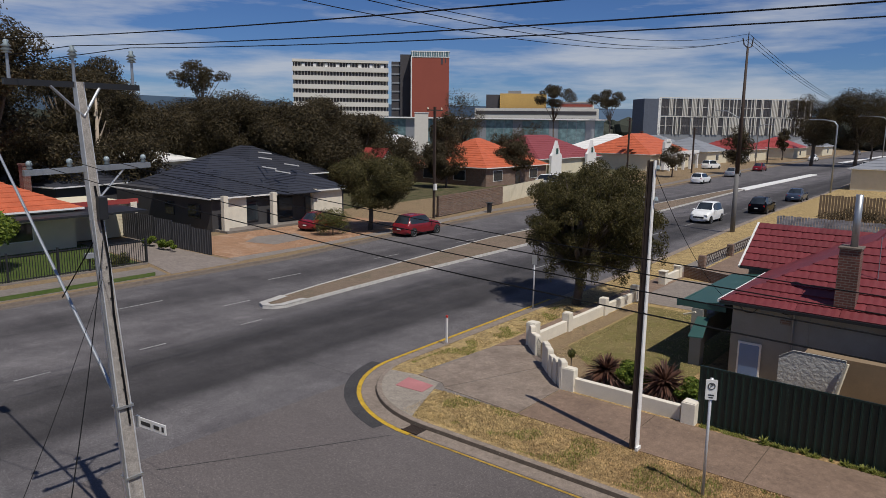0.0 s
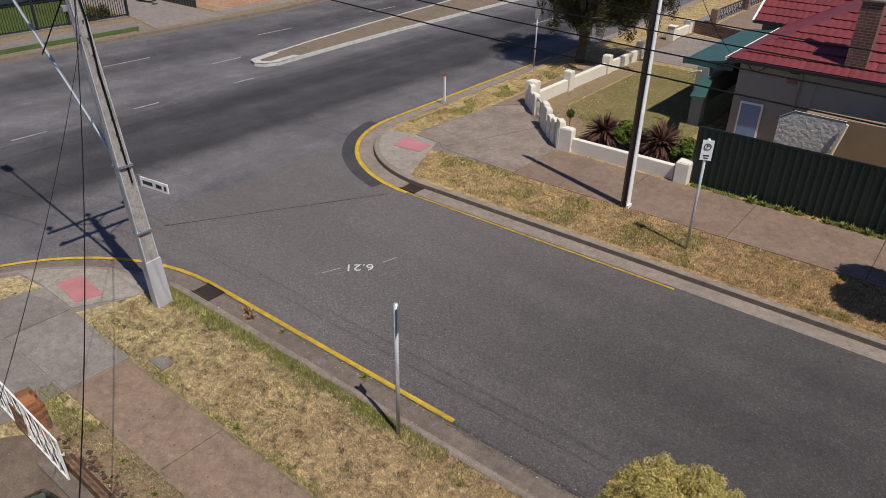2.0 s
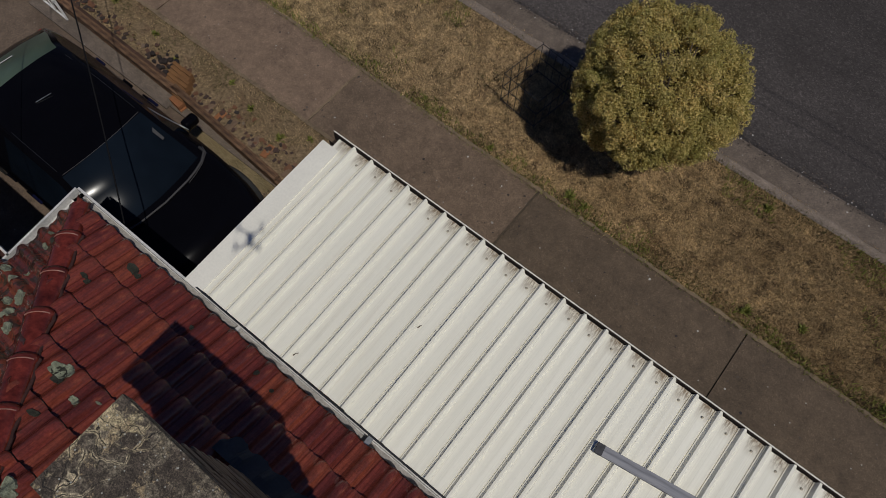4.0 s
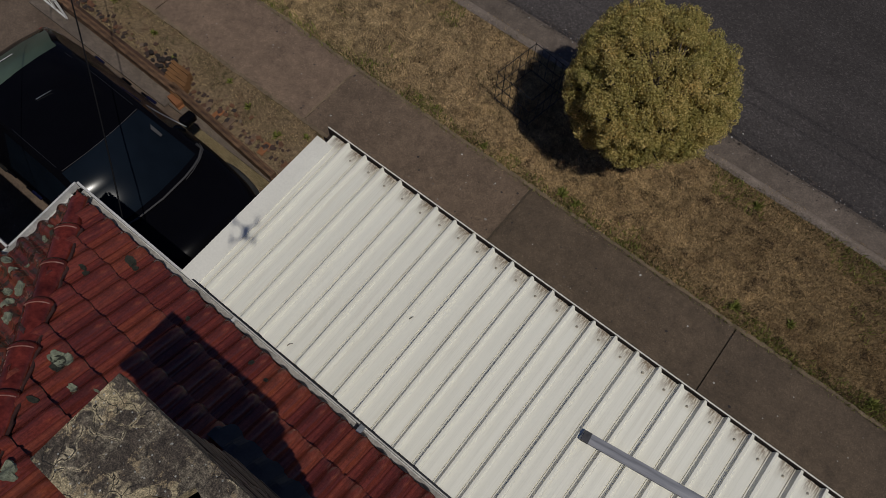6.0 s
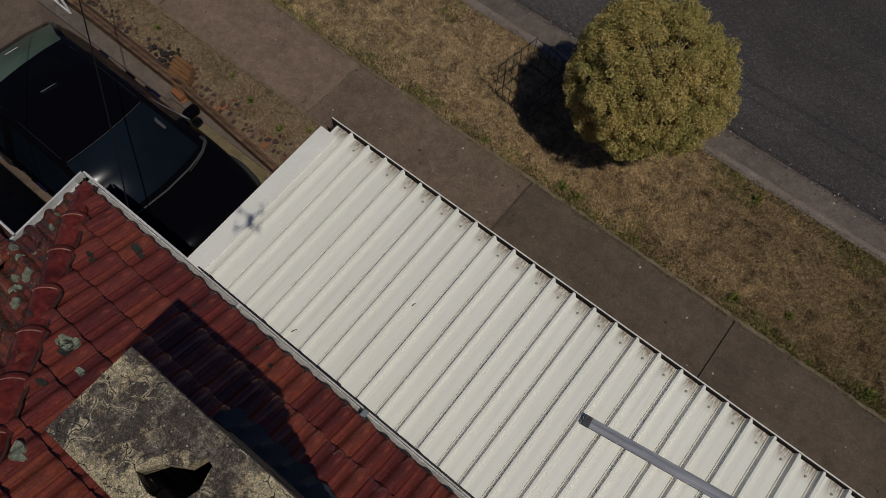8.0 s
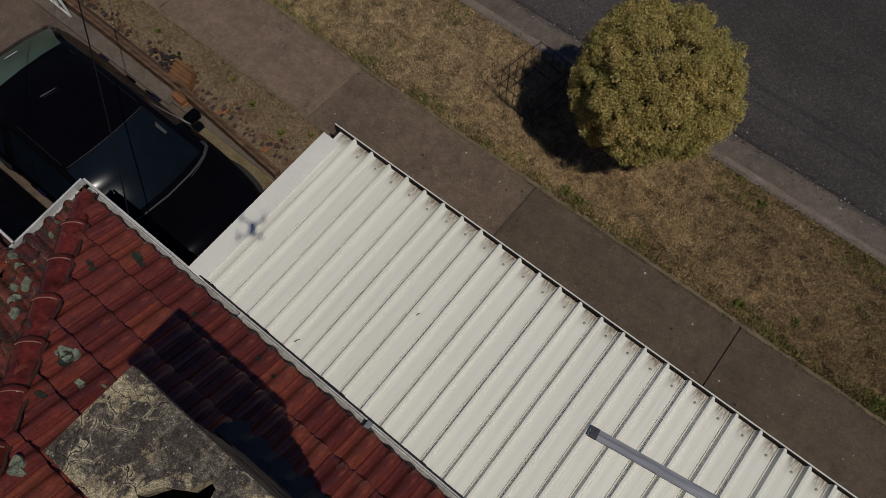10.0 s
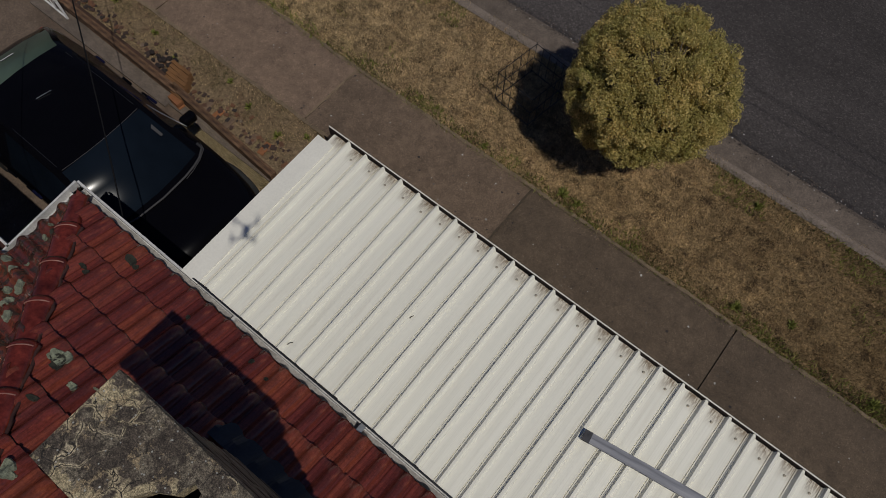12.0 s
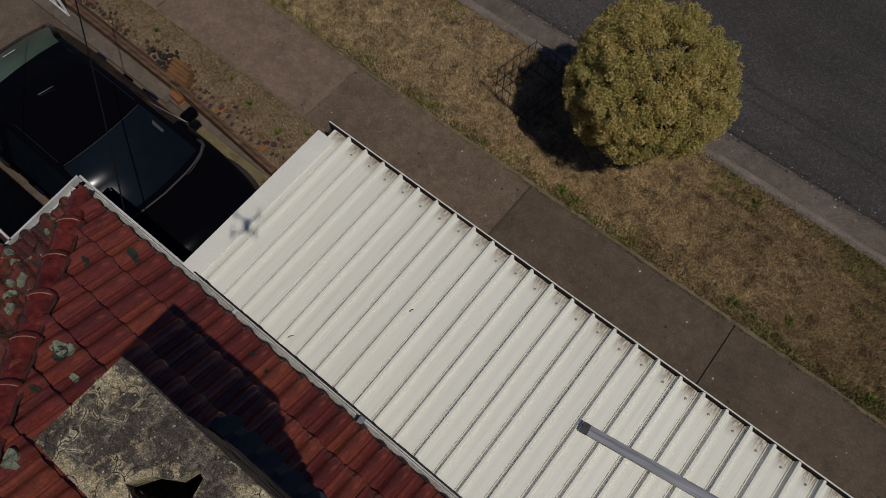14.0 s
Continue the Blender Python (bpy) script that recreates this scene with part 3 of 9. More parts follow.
# long median with white kerbs and dry infill
MED_R = [(-26.6, 20.9), (-26.9, 25), (-27.2, 30), (-27.6, 45), (-28.6, 75), (-29.9, 108)]
MED_L = [(-31.4, 108), (-31.8, 75), (-31.4, 45), (-29.5, 30), (-28.8, 25), (-28.1, 21.2)]
MED = MED_R + MED_L + [(-27.9, 20.4), (-27.3, 20.15), (-26.9, 20.35)]
median = setting("median", prism(MED, -0.2, VZ), M_SAND, "sandy raised median strip in the main road", "median")
closed = MED + [MED[0]]
setting("median_kerb", sweep(closed, [(-0.03, RZ), (0.0, VZ + 0.03), (0.075, VZ + 0.035), (0.10, VZ - 0.02)]), M_LIMEWASH, "white-painted kerb round the median strip", "kerb")
tip = [(-26.72, 22.4), (-26.6, 20.9), (-26.9, 20.35), (-27.3, 20.15), (-27.9, 20.4), (-28.1, 21.2), (-28.3, 22.0)]
setting("median_kerb", sweep(tip, [(0.02, VZ + 0.045), (-0.2, VZ + 0.048), (-0.42, VZ + 0.03)]), M_LIMEWASH, "whitewashed rounded nose of the median", "kerb")
for a, b in (((-30.3, 108), (-30.2, 157)), ((-36.2, 221), (-34.8, 298))):
    setting("median_kerb", sweep([a, b], [(-0.7, RZ), (-0.65, 0.1), (0.65, 0.1), (0.7, RZ)]), M_WHITE, "white concrete traffic island further up the road", "kerb")

# ---- pavements and drives ----
SZ = VZ + 0.018


def paved(name, label, base_pts, slabs, material):
    base = setting(name, prism(base_pts, VZ - 0.05, SZ - 0.015), M_APRON if "corner" in label else M_JOINT, label, "pavement")
    for pts in slabs:
        # near footpath slabs step from paler to darker towards +X
        old = material is M_SLAB and max(p[0] for p in pts) < -5.0
        part("slab", prism(pts, SZ - 0.04, SZ + rng.uniform(-0.003, 0.004)), M_DUSTY if material is M_PATH and max(p[0] for p in pts) < -10.5 and pts is not slabs[-1] and min(p[1] for p in pts) < 20 else M_SLABPINK if old else (M_SLABMID if max(p[0] for p in pts) < 0 else M_SLABDARK) if material is M_SLAB else M_RAMP if "corner" in label and pts is slabs[-1] else material, base)
    return base


def rect(x0, y0, x1, y1, g=0.011):
    return [(x0 + g, y0), (x1 - g, y0), (x1 - g, y1), (x0 + g, y1)]


joints = [-11.55, -8.55, -5.26, -1.93, 1.37, 4.7, 8.0, 11.3, 14.6]
paved("pavement", "brown-grey concrete footpath slabs beside the carport", rect(-11.55, 3.53, 14.6, 4.71, 0.0),
      [rect(a, 3.5 + rng.uniform(-0.02, 0.02), b, 4.72 + rng.uniform(-0.02, 0.02)) for a, b in zip(joints, joints[1:])], M_SLAB)
corner_a = arc(-12.8, 2.45, 4.36, 4.31, 105, 175, 10)
paved("pavement", "pale concrete corner apron with a kerb ramp", [(-16.6, 1.5), (-11.57, 1.5), (-11.57, 4.75), (-13.9, 4.86), (-13.5, 6.0), (-13.6, 6.74)] + corner_a,
      [[(-11.58, 3.5), (-11.58, 4.76), (-14.05, 4.84), (-14.05, 3.5)], [(-11.58, 1.2), (-11.58, 3.47), (-14.05, 3.47), (-14.05, 1.2)],
       [(-14.08, 1.2), (-14.08, 4.85), (-16.4, 4.35), (-16.9, 3.2), (-16.9, 1.2)],
       [(-14.1, 4.88), (-13.5, 6.0), (-13.6, 6.72)] + corner_a[:7] + [(-15.55, 4.9)]], M_APRON)
setting("kerb_ramp", prism([(-15.32, 5.12), (-14.22, 5.04), (-14.08, 5.6), (-15.22, 5.66)], SZ - 0.02, SZ + 0.012), M_PINK, "faded pink tactile pad in the kerb ramp", "pavement")
setting("verge", prism([(-16.6, 4.2), (-16.3, 4.75), (-15.4, 4.86), (-15.6, 4.0), (-16.75, 3.3)], VZ, SZ + 0.008), M_TURF, "small patch of dry grass inside the corner", "verge")
setting("cover_slab", prism([(-11.22, 4.95), (-10.75, 4.93), (-10.76, 5.22), (-11.15, 5.22)], VZ - 0.02, VZ + 0.02), M_APRON, "small grey concrete service cover in the grass", "cover")
corner_b = arc(-12.6, 18.8, 4.15, 3.88, 232, 188, 8)
far_j = [-10.9, -7.6, -4.3, -1.0, 2.3, 5.6, 8.9]
paved("pavement", "patched concrete footpath along the garden wall", rect(-10.9, 17.3, 8.9, 19.85, 0.0),
      [rect(a, 17.25 + rng.uniform(-0.05, 0.05), b, 19.85) for a, b in zip(far_j, far_j[1:])], M_PATH)
paved("pavement", "worn concrete corner apron", [(-10.92, 17.3), (-10.92, 19.9), (-14.1, 23.6), (-14.3, 42), (-15.4, 42), (-15.3, 22), (-15.6, 18.3), (-14.2, 17.2)],
      [[(-10.93, 17.25), (-10.93, 19.85), (-12.4, 21.6), (-13.95, 17.45)], [(-14.3, 17.78), (-14.0, 17.5), (-12.45, 21.65), (-14.1, 23.6), (-15.25, 22.2), (-15.45, 17.85)],
       [(-14.13, 23.7), (-14.2, 32), (-15.35, 32), (-15.27, 22.3)], [(-14.2, 32.1), (-14.2, 42), (-15.4, 42), (-15.35, 32.1)],
       [(-14.4, 17.72), (-15.47, 17.80), (-16.5, 17.6)] + arc(-12.6, 18.8, 4.14, 3.86, 198, 261, 10)], M_PATH)
setting("kerb_ramp", prism([(-15.35, 16.55), (-15.5, 17.4), (-14.35, 17.35), (-14.25, 16.65)], SZ - 0.02, SZ + 0.012), M_PINK, "faded pink tactile pad at the far ramp", "pavement")
def ragged_strip(line_y, x0, x1, w, z, seed):
    """A thin uneven ribbon of earth along the path."""
    rr = random.Random(seed)
    bm = bmesh.new()
    n = int((x1 - x0) / 0.06)
    rows = []
    for k in range(n + 1):
        x = x0 + (x1 - x0) * k / n
        m = 0.02 * noise.noise(Vector((x * 1.7, seed, 0)))
        rows.append([bm.verts.new((x, line_y + m - w * rr.uniform(0.3, 0.6), z)), bm.verts.new((x, line_y + m + w * rr.uniform(0.3, 0.7), z))])
    for u, v in zip(rows, rows[1:]):
        bm.faces.new((u[0], v[0], v[1], u[1]))
    return bm


M_EARTH = plain("pale_trodden_earth", (0.225, 0.165, 0.105), 0.95, var=0.5, big=5, fine=60, bump=0.5)
setting("path_edge", ragged_strip(4.72, -11.5, 8.0, 0.05, SZ + 0.010, 2), M_EARTH, "thin pale line of earth along the footpath edge", "path edge")
setting("path_edge", ragged_strip(3.49, -10.0, 8.0, 0.06, SZ + 0.010, 3), M_EARTH, "pale earth spilled on the footpath edge", "path edge")
for x, seed in ((-5.26, 4), (-1.93, 5)):
    bm = ragged_strip(0.0, 3.55, 4.72, 0.03, SZ + 0.009, seed)
    bmesh.ops.transform(bm, matrix=Matrix(((0, 1, 0, x), (1, 0, 0, 0), (0, 0, 1, 0), (0, 0, 0, 1))), verts=bm.verts)
    bmesh.ops.reverse_faces(bm, faces=bm.faces)
    setting("path_joint", bm, M_EARTH if seed == 4 else M_JOINT, "dirt-filled joint between footpath slabs", "path joint")
# drive between the two low walls, and beds behind them
setting("driveway", prism([(-14.2, 33.2), (-9, 33.2), (-9, 40.5), (-14.3, 39.8)], VZ - 0.02, VZ + 0.014), M_DRIVE, "plain concrete driveway", "driveway")
setting("lawn", prism([(-13.0, 24.3), (-11.2, 22.6), (-7.9, 22.6), (-7.9, 32.6), (-13.1, 32.6)], VZ - 0.02, VZ + 0.012), M_LAWN, "yellowing lawn behind the low wall", "lawn")
setting("garden_bed", prism([(-14.1, 23.5), (-13.0, 22.3), (-10.9, 20.2), (-6.5, 20.2), (-6.5, 22.55), (-11.2, 22.55), (-13.1, 24.4), (-13.2, 32.6), (-13.9, 32.6)], VZ - 0.02, VZ + 0.006), M_BED, "bare garden bed along the low wall", "garden bed")

setting("pavement", prism([(-15.4, 42.1), (-14.2, 42.1), (-15.2, 75), (-16.4, 75)], VZ - 0.02, VZ + 0.014), M_APRON, "grey footpath further up the main road", "pavement")
setting("yard", prism([(-14.0, 41), (-8.9, 41), (-8.9, 75), (-14.9, 75)], VZ - 0.02, VZ + 0.01), M_PATH, "bare hard yard beside the corner house", "ground")

# across the main road
setting("pavement", prism([(-37.3, -20), (-37.3, 21), (-39.9, 21.4), (-40.0, -20)], VZ - 0.02, VZ + 0.012), M_APRON, "pale footpath beside the black fence", "pavement")
setting("verge_grass", prism([(-37.5, -20), (-37.4, 20.3), (-38.3, 20.8), (-38.4, -20)], VZ - 0.02, VZ + 0.03), M_GREEN, "mown green strip by the kerb", "verge")
setting("lawn", prism([(-41.1, -20), (-41.1, 21.6), (-51, 22.4), (-51, -20)], VZ - 0.02, VZ + 0.02), M_GREEN, "watered green lawn behind the black fence", "lawn")
setting("driveway", prism([(-37.2, 21.2), (-37.3, 26.0), (-40.6, 25.9), (-47, 26.0), (-51.5, 27.5), (-51.5, 22.5), (-41.2, 22.0)], VZ - 0.02, VZ + 0.016), M_DRIVE, "grey concrete driveway to the garage", "driveway")
setting("pavement", prism([(-37.6, 26.1), (-38.8, 42), (-41.2, 60), (-42.2, 60), (-39.9, 42), (-38.9, 26.1)], VZ - 0.02, VZ + 0.012), M_APRON, "dusty pale footpath", "pavement")
setting("pavement", prism([(-41.2, 60), (-41.3, 107), (-43, 131), (-46, 205), (-47.6, 298), (-48.8, 298), (-47.4, 205), (-44.4, 131), (-42.5, 107), (-42.3, 60)], VZ - 0.02, VZ + 0.012), M_APRON, "pale footpath along the far houses", "pavement")

# ---- house with a tiled roof beside the carport ----
def tile_material(name, moss):
    n = Nodes(name, 0.38, 0.0, 0.5)
    c = n.ramp(n.rnd(), (0.0, (0.130, 0.026, 0.021)), (0.35, (0.180, 0.037, 0.027)), (0.6, (0.228, 0.048, 0.030)), (0.85, (0.270, 0.066, 0.034)), (1.0, (0.17, 0.034, 0.030)))
    streak = n.ramp(n.noise(2.0, 5.0, 0.65, n.stretch((34, 1.6, 2))), (0.45, 0.0), (0.66, 1.0))
    c = n.mix(n.math("MULTIPLY", streak, 0.45), c, (0.055, 0.018, 0.018))
    worn = n.ramp(n.noise(2.4, 5.0, 0.6, n.stretch((15, 2.2, 2), 0, (8, 2, 0))), (0.54, 0.0), (0.7, 0.6))
    c = n.mix(worn, c, (0.31, 0.085, 0.040))
    c = n.mix(n.ramp(n.noise(11.0, 5.0, 0.7), (0.66 - moss, 0.0), (0.74 - moss, 0.85)), c, (0.045, 0.040, 0.028))
    c = n.mix(n.math("MULTIPLY", n.ramp(n.noise(5.0, 6.0, 0.65), (0.45, 0.0), (0.75, 1.0)), 0.55), c, (0.045, 0.020, 0.019))
    c = n.mix(1.0, c, n.ramp(n.noise(60.0, 4.0, 0.7), (0.3, 0.7), (0.7, 1.2)), "MULTIPLY")
    fine = n.noise(1.0, 4.0, 0.7, n.stretch((120, 5, 5), 0, (3, 7, 0)))
    c = n.mix(1.0, c, n.ramp(fine, (0.36, 0.80), (0.5, 1.0), (0.66, 1.14)), "MULTIPLY")
    n.color(c).rough(n.ramp(n.noise(9.0, 4.0), (0.3, 0.09), (0.7, 0.26))).bump(n.math("ADD", n.noise(40.0, 4.0), n.math("MULTIPLY", fine, 0.7)), 0.22, 0.006)
    return n.m


def cap_material():
    n = Nodes("cracked_chimney_concrete", 0.92)
    warp = n.stretch((1, 1, 1), 12)
    c = n.mix(n.ramp(n.noise(4.5, 8.0, 0.72), (0.43, 0.0), (0.51, 1.0)), (0.195, 0.165, 0.12), (0.082, 0.065, 0.050))
    c = n.mix(n.ramp(n.noise(13.0, 6.0, 0.8), (0.52, 0.0), (0.6, 0.8)), c, (0.050, 0.039, 0.031))
    c = n.mix(n.ramp(n.noise(3.0, 5.0, 0.6, n.stretch((1, 1, 1), 40, (3, 1, 0))), (0.53, 0.0), (0.555, 1.0)), c, (0.42, 0.345, 0.21))
    wob = n.add("ShaderNodeVectorMath")
    nn = n.add("ShaderNodeTexNoise", Scale=5.0, Detail=4.0)
    n.link(n.co, nn.inputs["Vector"])
    wob.operation = "MULTIPLY_ADD"
    n.link(nn.outputs["Color"], wob.inputs[0])
    wob.inputs[1].default_value = (0.22, 0.22, 0.22)
    n.link(warp, wob.inputs[2])
    d = n.voronoi(5.0, "DISTANCE_TO_EDGE", wob.outputs["Vector"])
    keep = n.ramp(n.noise(2.6, 3.0), (0.50, 0.0), (0.55, 1.0))
    c = n.mix(n.math("MULTIPLY", n.ramp(d, (0.03, 1.0), (0.06, 0.0)), n.math("MULTIPLY", n.ramp(n.noise(6.0, 2.0), (0.49, 0.0), (0.56, 1.0)), n.math("MULTIPLY", keep, 0.9))), c, (0.50, 0.42, 0.28))
    crack = n.math("MULTIPLY", n.ramp(d, (0.006, 1.0), (0.015, 0.0)), keep)
    c = n.mix(crack, c, (0.035, 0.03, 0.026))
    c = n.mix(n.ramp(n.voronoi(16.0), (0.06, 0.75), (0.1, 0.0)), c, (0.42, 0.42, 0.38))
    c = n.mix(1.0, c, n.ramp(n.noise(42.0, 7.0, 0.85), (0.36, 0.34), (0.5, 0.95), (0.62, 1.55)), "MULTIPLY")
    c = n.mix(n.ramp(n.noise(7.0, 6.0, 0.8, n.stretch((1, 1, 1), 70, (9, 2, 0))), (0.56, 0.0), (0.60, 0.85)), c, (0.34, 0.26, 0.155))
    d2 = n.voronoi(8.5, "DISTANCE_TO_EDGE", wob.outputs["Vector"])
    some = n.ramp(n.noise(3.4, 3.0, 0.5, n.stretch((1, 1, 1), 15, (5, 3, 0))), (0.50, 0.0), (0.54, 1.0))
    lit = n.math("MULTIPLY", n.ramp(d2, (0.05, 1.0), (0.10, 0.0)), some)
    c = n.mix(n.math("MULTIPLY", lit, n.ramp(n.noise(9.0, 3.0), (0.45, 0.0), (0.52, 0.9))), c, (0.46, 0.38, 0.24))
    fine = n.math("MULTIPLY", n.ramp(d2, (0.006, 1.0), (0.017, 0.0)), some)
    c = n.mix(fine, c, (0.03, 0.026, 0.022))
    crack = n.math("MAXIMUM", crack, fine)
    c = n.mix(1.0, c, n.ramp(n.noise(130.0, 3.0, 0.8), (0.36, 0.38), (0.5, 0.95), (0.64, 1.75)), "MULTIPLY")
    c = n.mix(n.ramp(n.voronoi(24.0, "F1", n.stretch((1, 1, 1), 33)), (0.09, 0.8), (0.13, 0.0)), c, (0.44, 0.44, 0.40))
    h = n.math("SUBTRACT", n.noise(60.0, 5.0), n.math("MULTIPLY", crack, 1.5))
    n.color(c).bump(h, 0.7, 0.012)
    return n.m


M_TILE, M_TILEMOSS, M_CAP = tile_material("glazed_red_tile", 0.0), tile_material("mossy_red_tile", 0.17), cap_material()
M_HIPTILE = plain("glazed_dark_red_hip_tile", (0.15, 0.026, 0.018), 0.16, var=0.6, big=7.0, fine=26, bump=0.12, rnd=0.15)
M_MORTAR = plain("dark_red_bedding_mortar", (0.06, 0.022, 0.018), 0.95, var=0.5, big=14)
M_RIMPALE = plain("tile_rim_glint", (0.36, 0.17, 0.13), 0.3, var=0.4, big=20)
M_MOSS = plain("dark_moss", (0.035, 0.036, 0.026), 0.95, var=0.5, big=30, fine=90, bump=0.6)
M_LICHEN = plain("pale_green_lichen", (0.24, 0.26, 0.185), 0.95, var=0.55, big=30, fine=90, bump=0.6)
M_GUTTER = plain("grimy_white_gutter", (0.68, 0.67, 0.65), 0.5, var=0.3, big=4)
M_GUTTER_IN = plain("silty_gutter_bed", (0.42, 0.395, 0.37), 0.9, var=0.4, big=6)

RS = 0.49
RA = math.atan(RS)
EX, EY, EZ = -4.78, 0.42, 2.76
HX, STEP, VSTEP = EX + 0.12, 0.72, 0.88
house = thing("house", (-1.0, -3.0, VZ), "old house with a weathered dark red tiled roof", "house")


def under(ob_parent):
    return Matrix.Translation(ob_parent.location).inverted()


def near_part(name, bm, material, parent, label="", smooth=False):
    """A part whose mesh is given in world places."""
    bmesh.ops.transform(bm, matrix=under(parent), verts=bm.verts)
    return part(name, bm, material, parent, label, smooth)


top = EZ + RS * 4.92
near_part("wall", prism([(-4.3, -0.05), (6.5, -0.05), (6.5, -9.0), (-9.5, -9.0), (-9.5, -0.95), (-4.3, -0.95)], VZ, 2.72), M_WALL, house)
near_part("roof", poly(
    [(HX, EY, EZ - 0.04), (6.8, EY, EZ - 0.04), (6.8, -4.5, top - 0.04), (HX + 4.92, -4.5, top - 0.04)],
    [(HX, EY, EZ - 0.04), (HX + 4.92, -4.5, top - 0.04), (HX + 4.04, -4.5, top - 0.471), (HX, EY - VSTEP, EZ - 0.04)],
    [(HX, EY - VSTEP, EZ - 0.04), (HX + 4.04, -4.5, top - 0.471), (-9.8, -4.5, top - 0.471), (-9.8, EY - VSTEP, EZ - 0.04)],
    [(-9.8, -4.5, top - 0.471), (HX + 4.92, -4.5, top - 0.471), (HX + 4.92, -9.2, EZ), (-9.8, -9.2, EZ)],
    [(HX + 4.92, -4.5, top - 0.04), (6.8, -4.5, top - 0.04), (6.8, -9.2, EZ), (HX + 4.92, -9.2, EZ)]), M_TILE, house)

TW, TE = 0.229, 0.369
# heights across one tile: a broad roll, a narrow fluted pan and the low side lap
TILE_ACROSS = [(0.0, 0.000), (0.04, -0.006), (0.08, -0.002), (0.13, 0.016), (0.19, 0.036), (0.26, 0.050), (0.33, 0.056), (0.40, 0.055), (0.47, 0.047), (0.54, 0.033), (0.61, 0.017), (0.68, 0.005),
               (0.74, -0.002), (0.78, 0.000), (0.82, -0.005), (0.88, -0.004), (0.93, 0.006), (0.98, 0.008), (1.02, 0.000)]


def tile_bm():
    """One interlocking tile with a thick nose and a flat tail."""
    bm = bmesh.new()
    rows = []
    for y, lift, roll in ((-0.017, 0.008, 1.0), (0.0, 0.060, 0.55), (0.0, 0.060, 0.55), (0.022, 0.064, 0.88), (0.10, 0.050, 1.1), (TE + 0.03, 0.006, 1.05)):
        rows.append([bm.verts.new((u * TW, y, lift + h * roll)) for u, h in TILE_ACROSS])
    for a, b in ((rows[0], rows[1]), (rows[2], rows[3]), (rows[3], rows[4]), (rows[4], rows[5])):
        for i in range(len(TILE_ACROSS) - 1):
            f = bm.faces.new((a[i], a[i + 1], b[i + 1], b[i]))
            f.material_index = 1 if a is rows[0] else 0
    return bm


tile_mesh = bpy.data.meshes.new("tile")
bm = tile_bm()
bm.to_mesh(tile_mesh)
bm.free()
tile_mesh.materials.append(M_TILE)
# near-black nose fronts paint the shadow gap below each course
M_NOSESHADE = plain("tile_nose_shade", (0.018, 0.014, 0.012), 0.95, var=0.3)
tile_mesh.materials.append(M_NOSESHADE)
for p in tile_mesh.polygons:
    p.use_smooth = True
mossy_mesh = tile_mesh.copy()
mossy_mesh.materials[0] = M_TILEMOSS


def lay_tiles(origin, across, up, count, courses, keep, planes, start=0.085, mesh=None, material=None):
    """Courses of tiles on a slope; planes: (place, normal) that cut tiles at hips and valleys."""
    o, x, y = Vector(origin), Vector(across).normalized(), Vector(up).normalized()
    z = x.cross(y)
    for c in range(courses):
        for i in range(count):
            at = o + x * (TW * (i + (0.0 if c % 2 else 0.0))) + y * (TE * c + (start if c == 0 else 0.03))
            m = Matrix((x, y, z)).transposed().to_4x4()
            m.translation = at
            mid = at + x * TW / 2 + y * TE / 2
            if not keep(mid):
                continue
            m = m @ pose(rng.uniform(-0.002, 0.002), rng.uniform(-0.006, 0.006), rng.uniform(-0.002, 0.003), rng.uniform(-0.5, 0.3), 0, rng.uniform(-0.5, 0.5))
            cut = [(p, q) for p, q in planes if abs((mid - Vector(p)).dot(Vector(q))) < 0.37]
            if cut:
                bm = tile_bm()
                bmesh.ops.transform(bm, matrix=m, verts=bm.verts)
                for p, q in cut:
                    bmesh.ops.bisect_plane(bm, geom=list(bm.verts) + list(bm.edges) + list(bm.faces), plane_co=p, plane_no=q, clear_inner=True)
                if len(bm.faces):
                    near_part("tile", bm, material or M_TILE, house, smooth=True).data.materials.append(M_NOSESHADE)
                else:
                    bm.free()
            else:
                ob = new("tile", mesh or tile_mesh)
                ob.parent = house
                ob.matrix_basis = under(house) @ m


ca, sa = math.cos(RA), math.sin(RA)
HIP, VAL = (HX, EY, 0), (HX, EY - VSTEP, 0)
lay_tiles((1.4, EY, EZ), (-1, 0, 0), (0, -ca, sa), 28, 8, lambda p: p.x + p.y > HX + EY - 0.25 and p.x < 1.4, [(HIP, (1, 1, 0))], 0.045)
lay_tiles((HX, EY + 0.1, EZ), (0, -1, 0), (ca, 0, sa), 19, 8, lambda p: HX + EY - VSTEP - 0.25 < p.x + p.y < HX + EY + 0.25, [(HIP, (-1, -1, 0)), (VAL, (1, 1, 0))], 0.012, mossy_mesh, M_TILEMOSS)
lay_tiles((-3.0, EY - VSTEP, EZ), (-1, 0, 0), (0, -ca, sa), 16, 6, lambda p: p.x + p.y < HX + EY - VSTEP + 0.2, [(VAL, (-1, -1, 0))], 0.012, mossy_mesh, M_TILEMOSS)


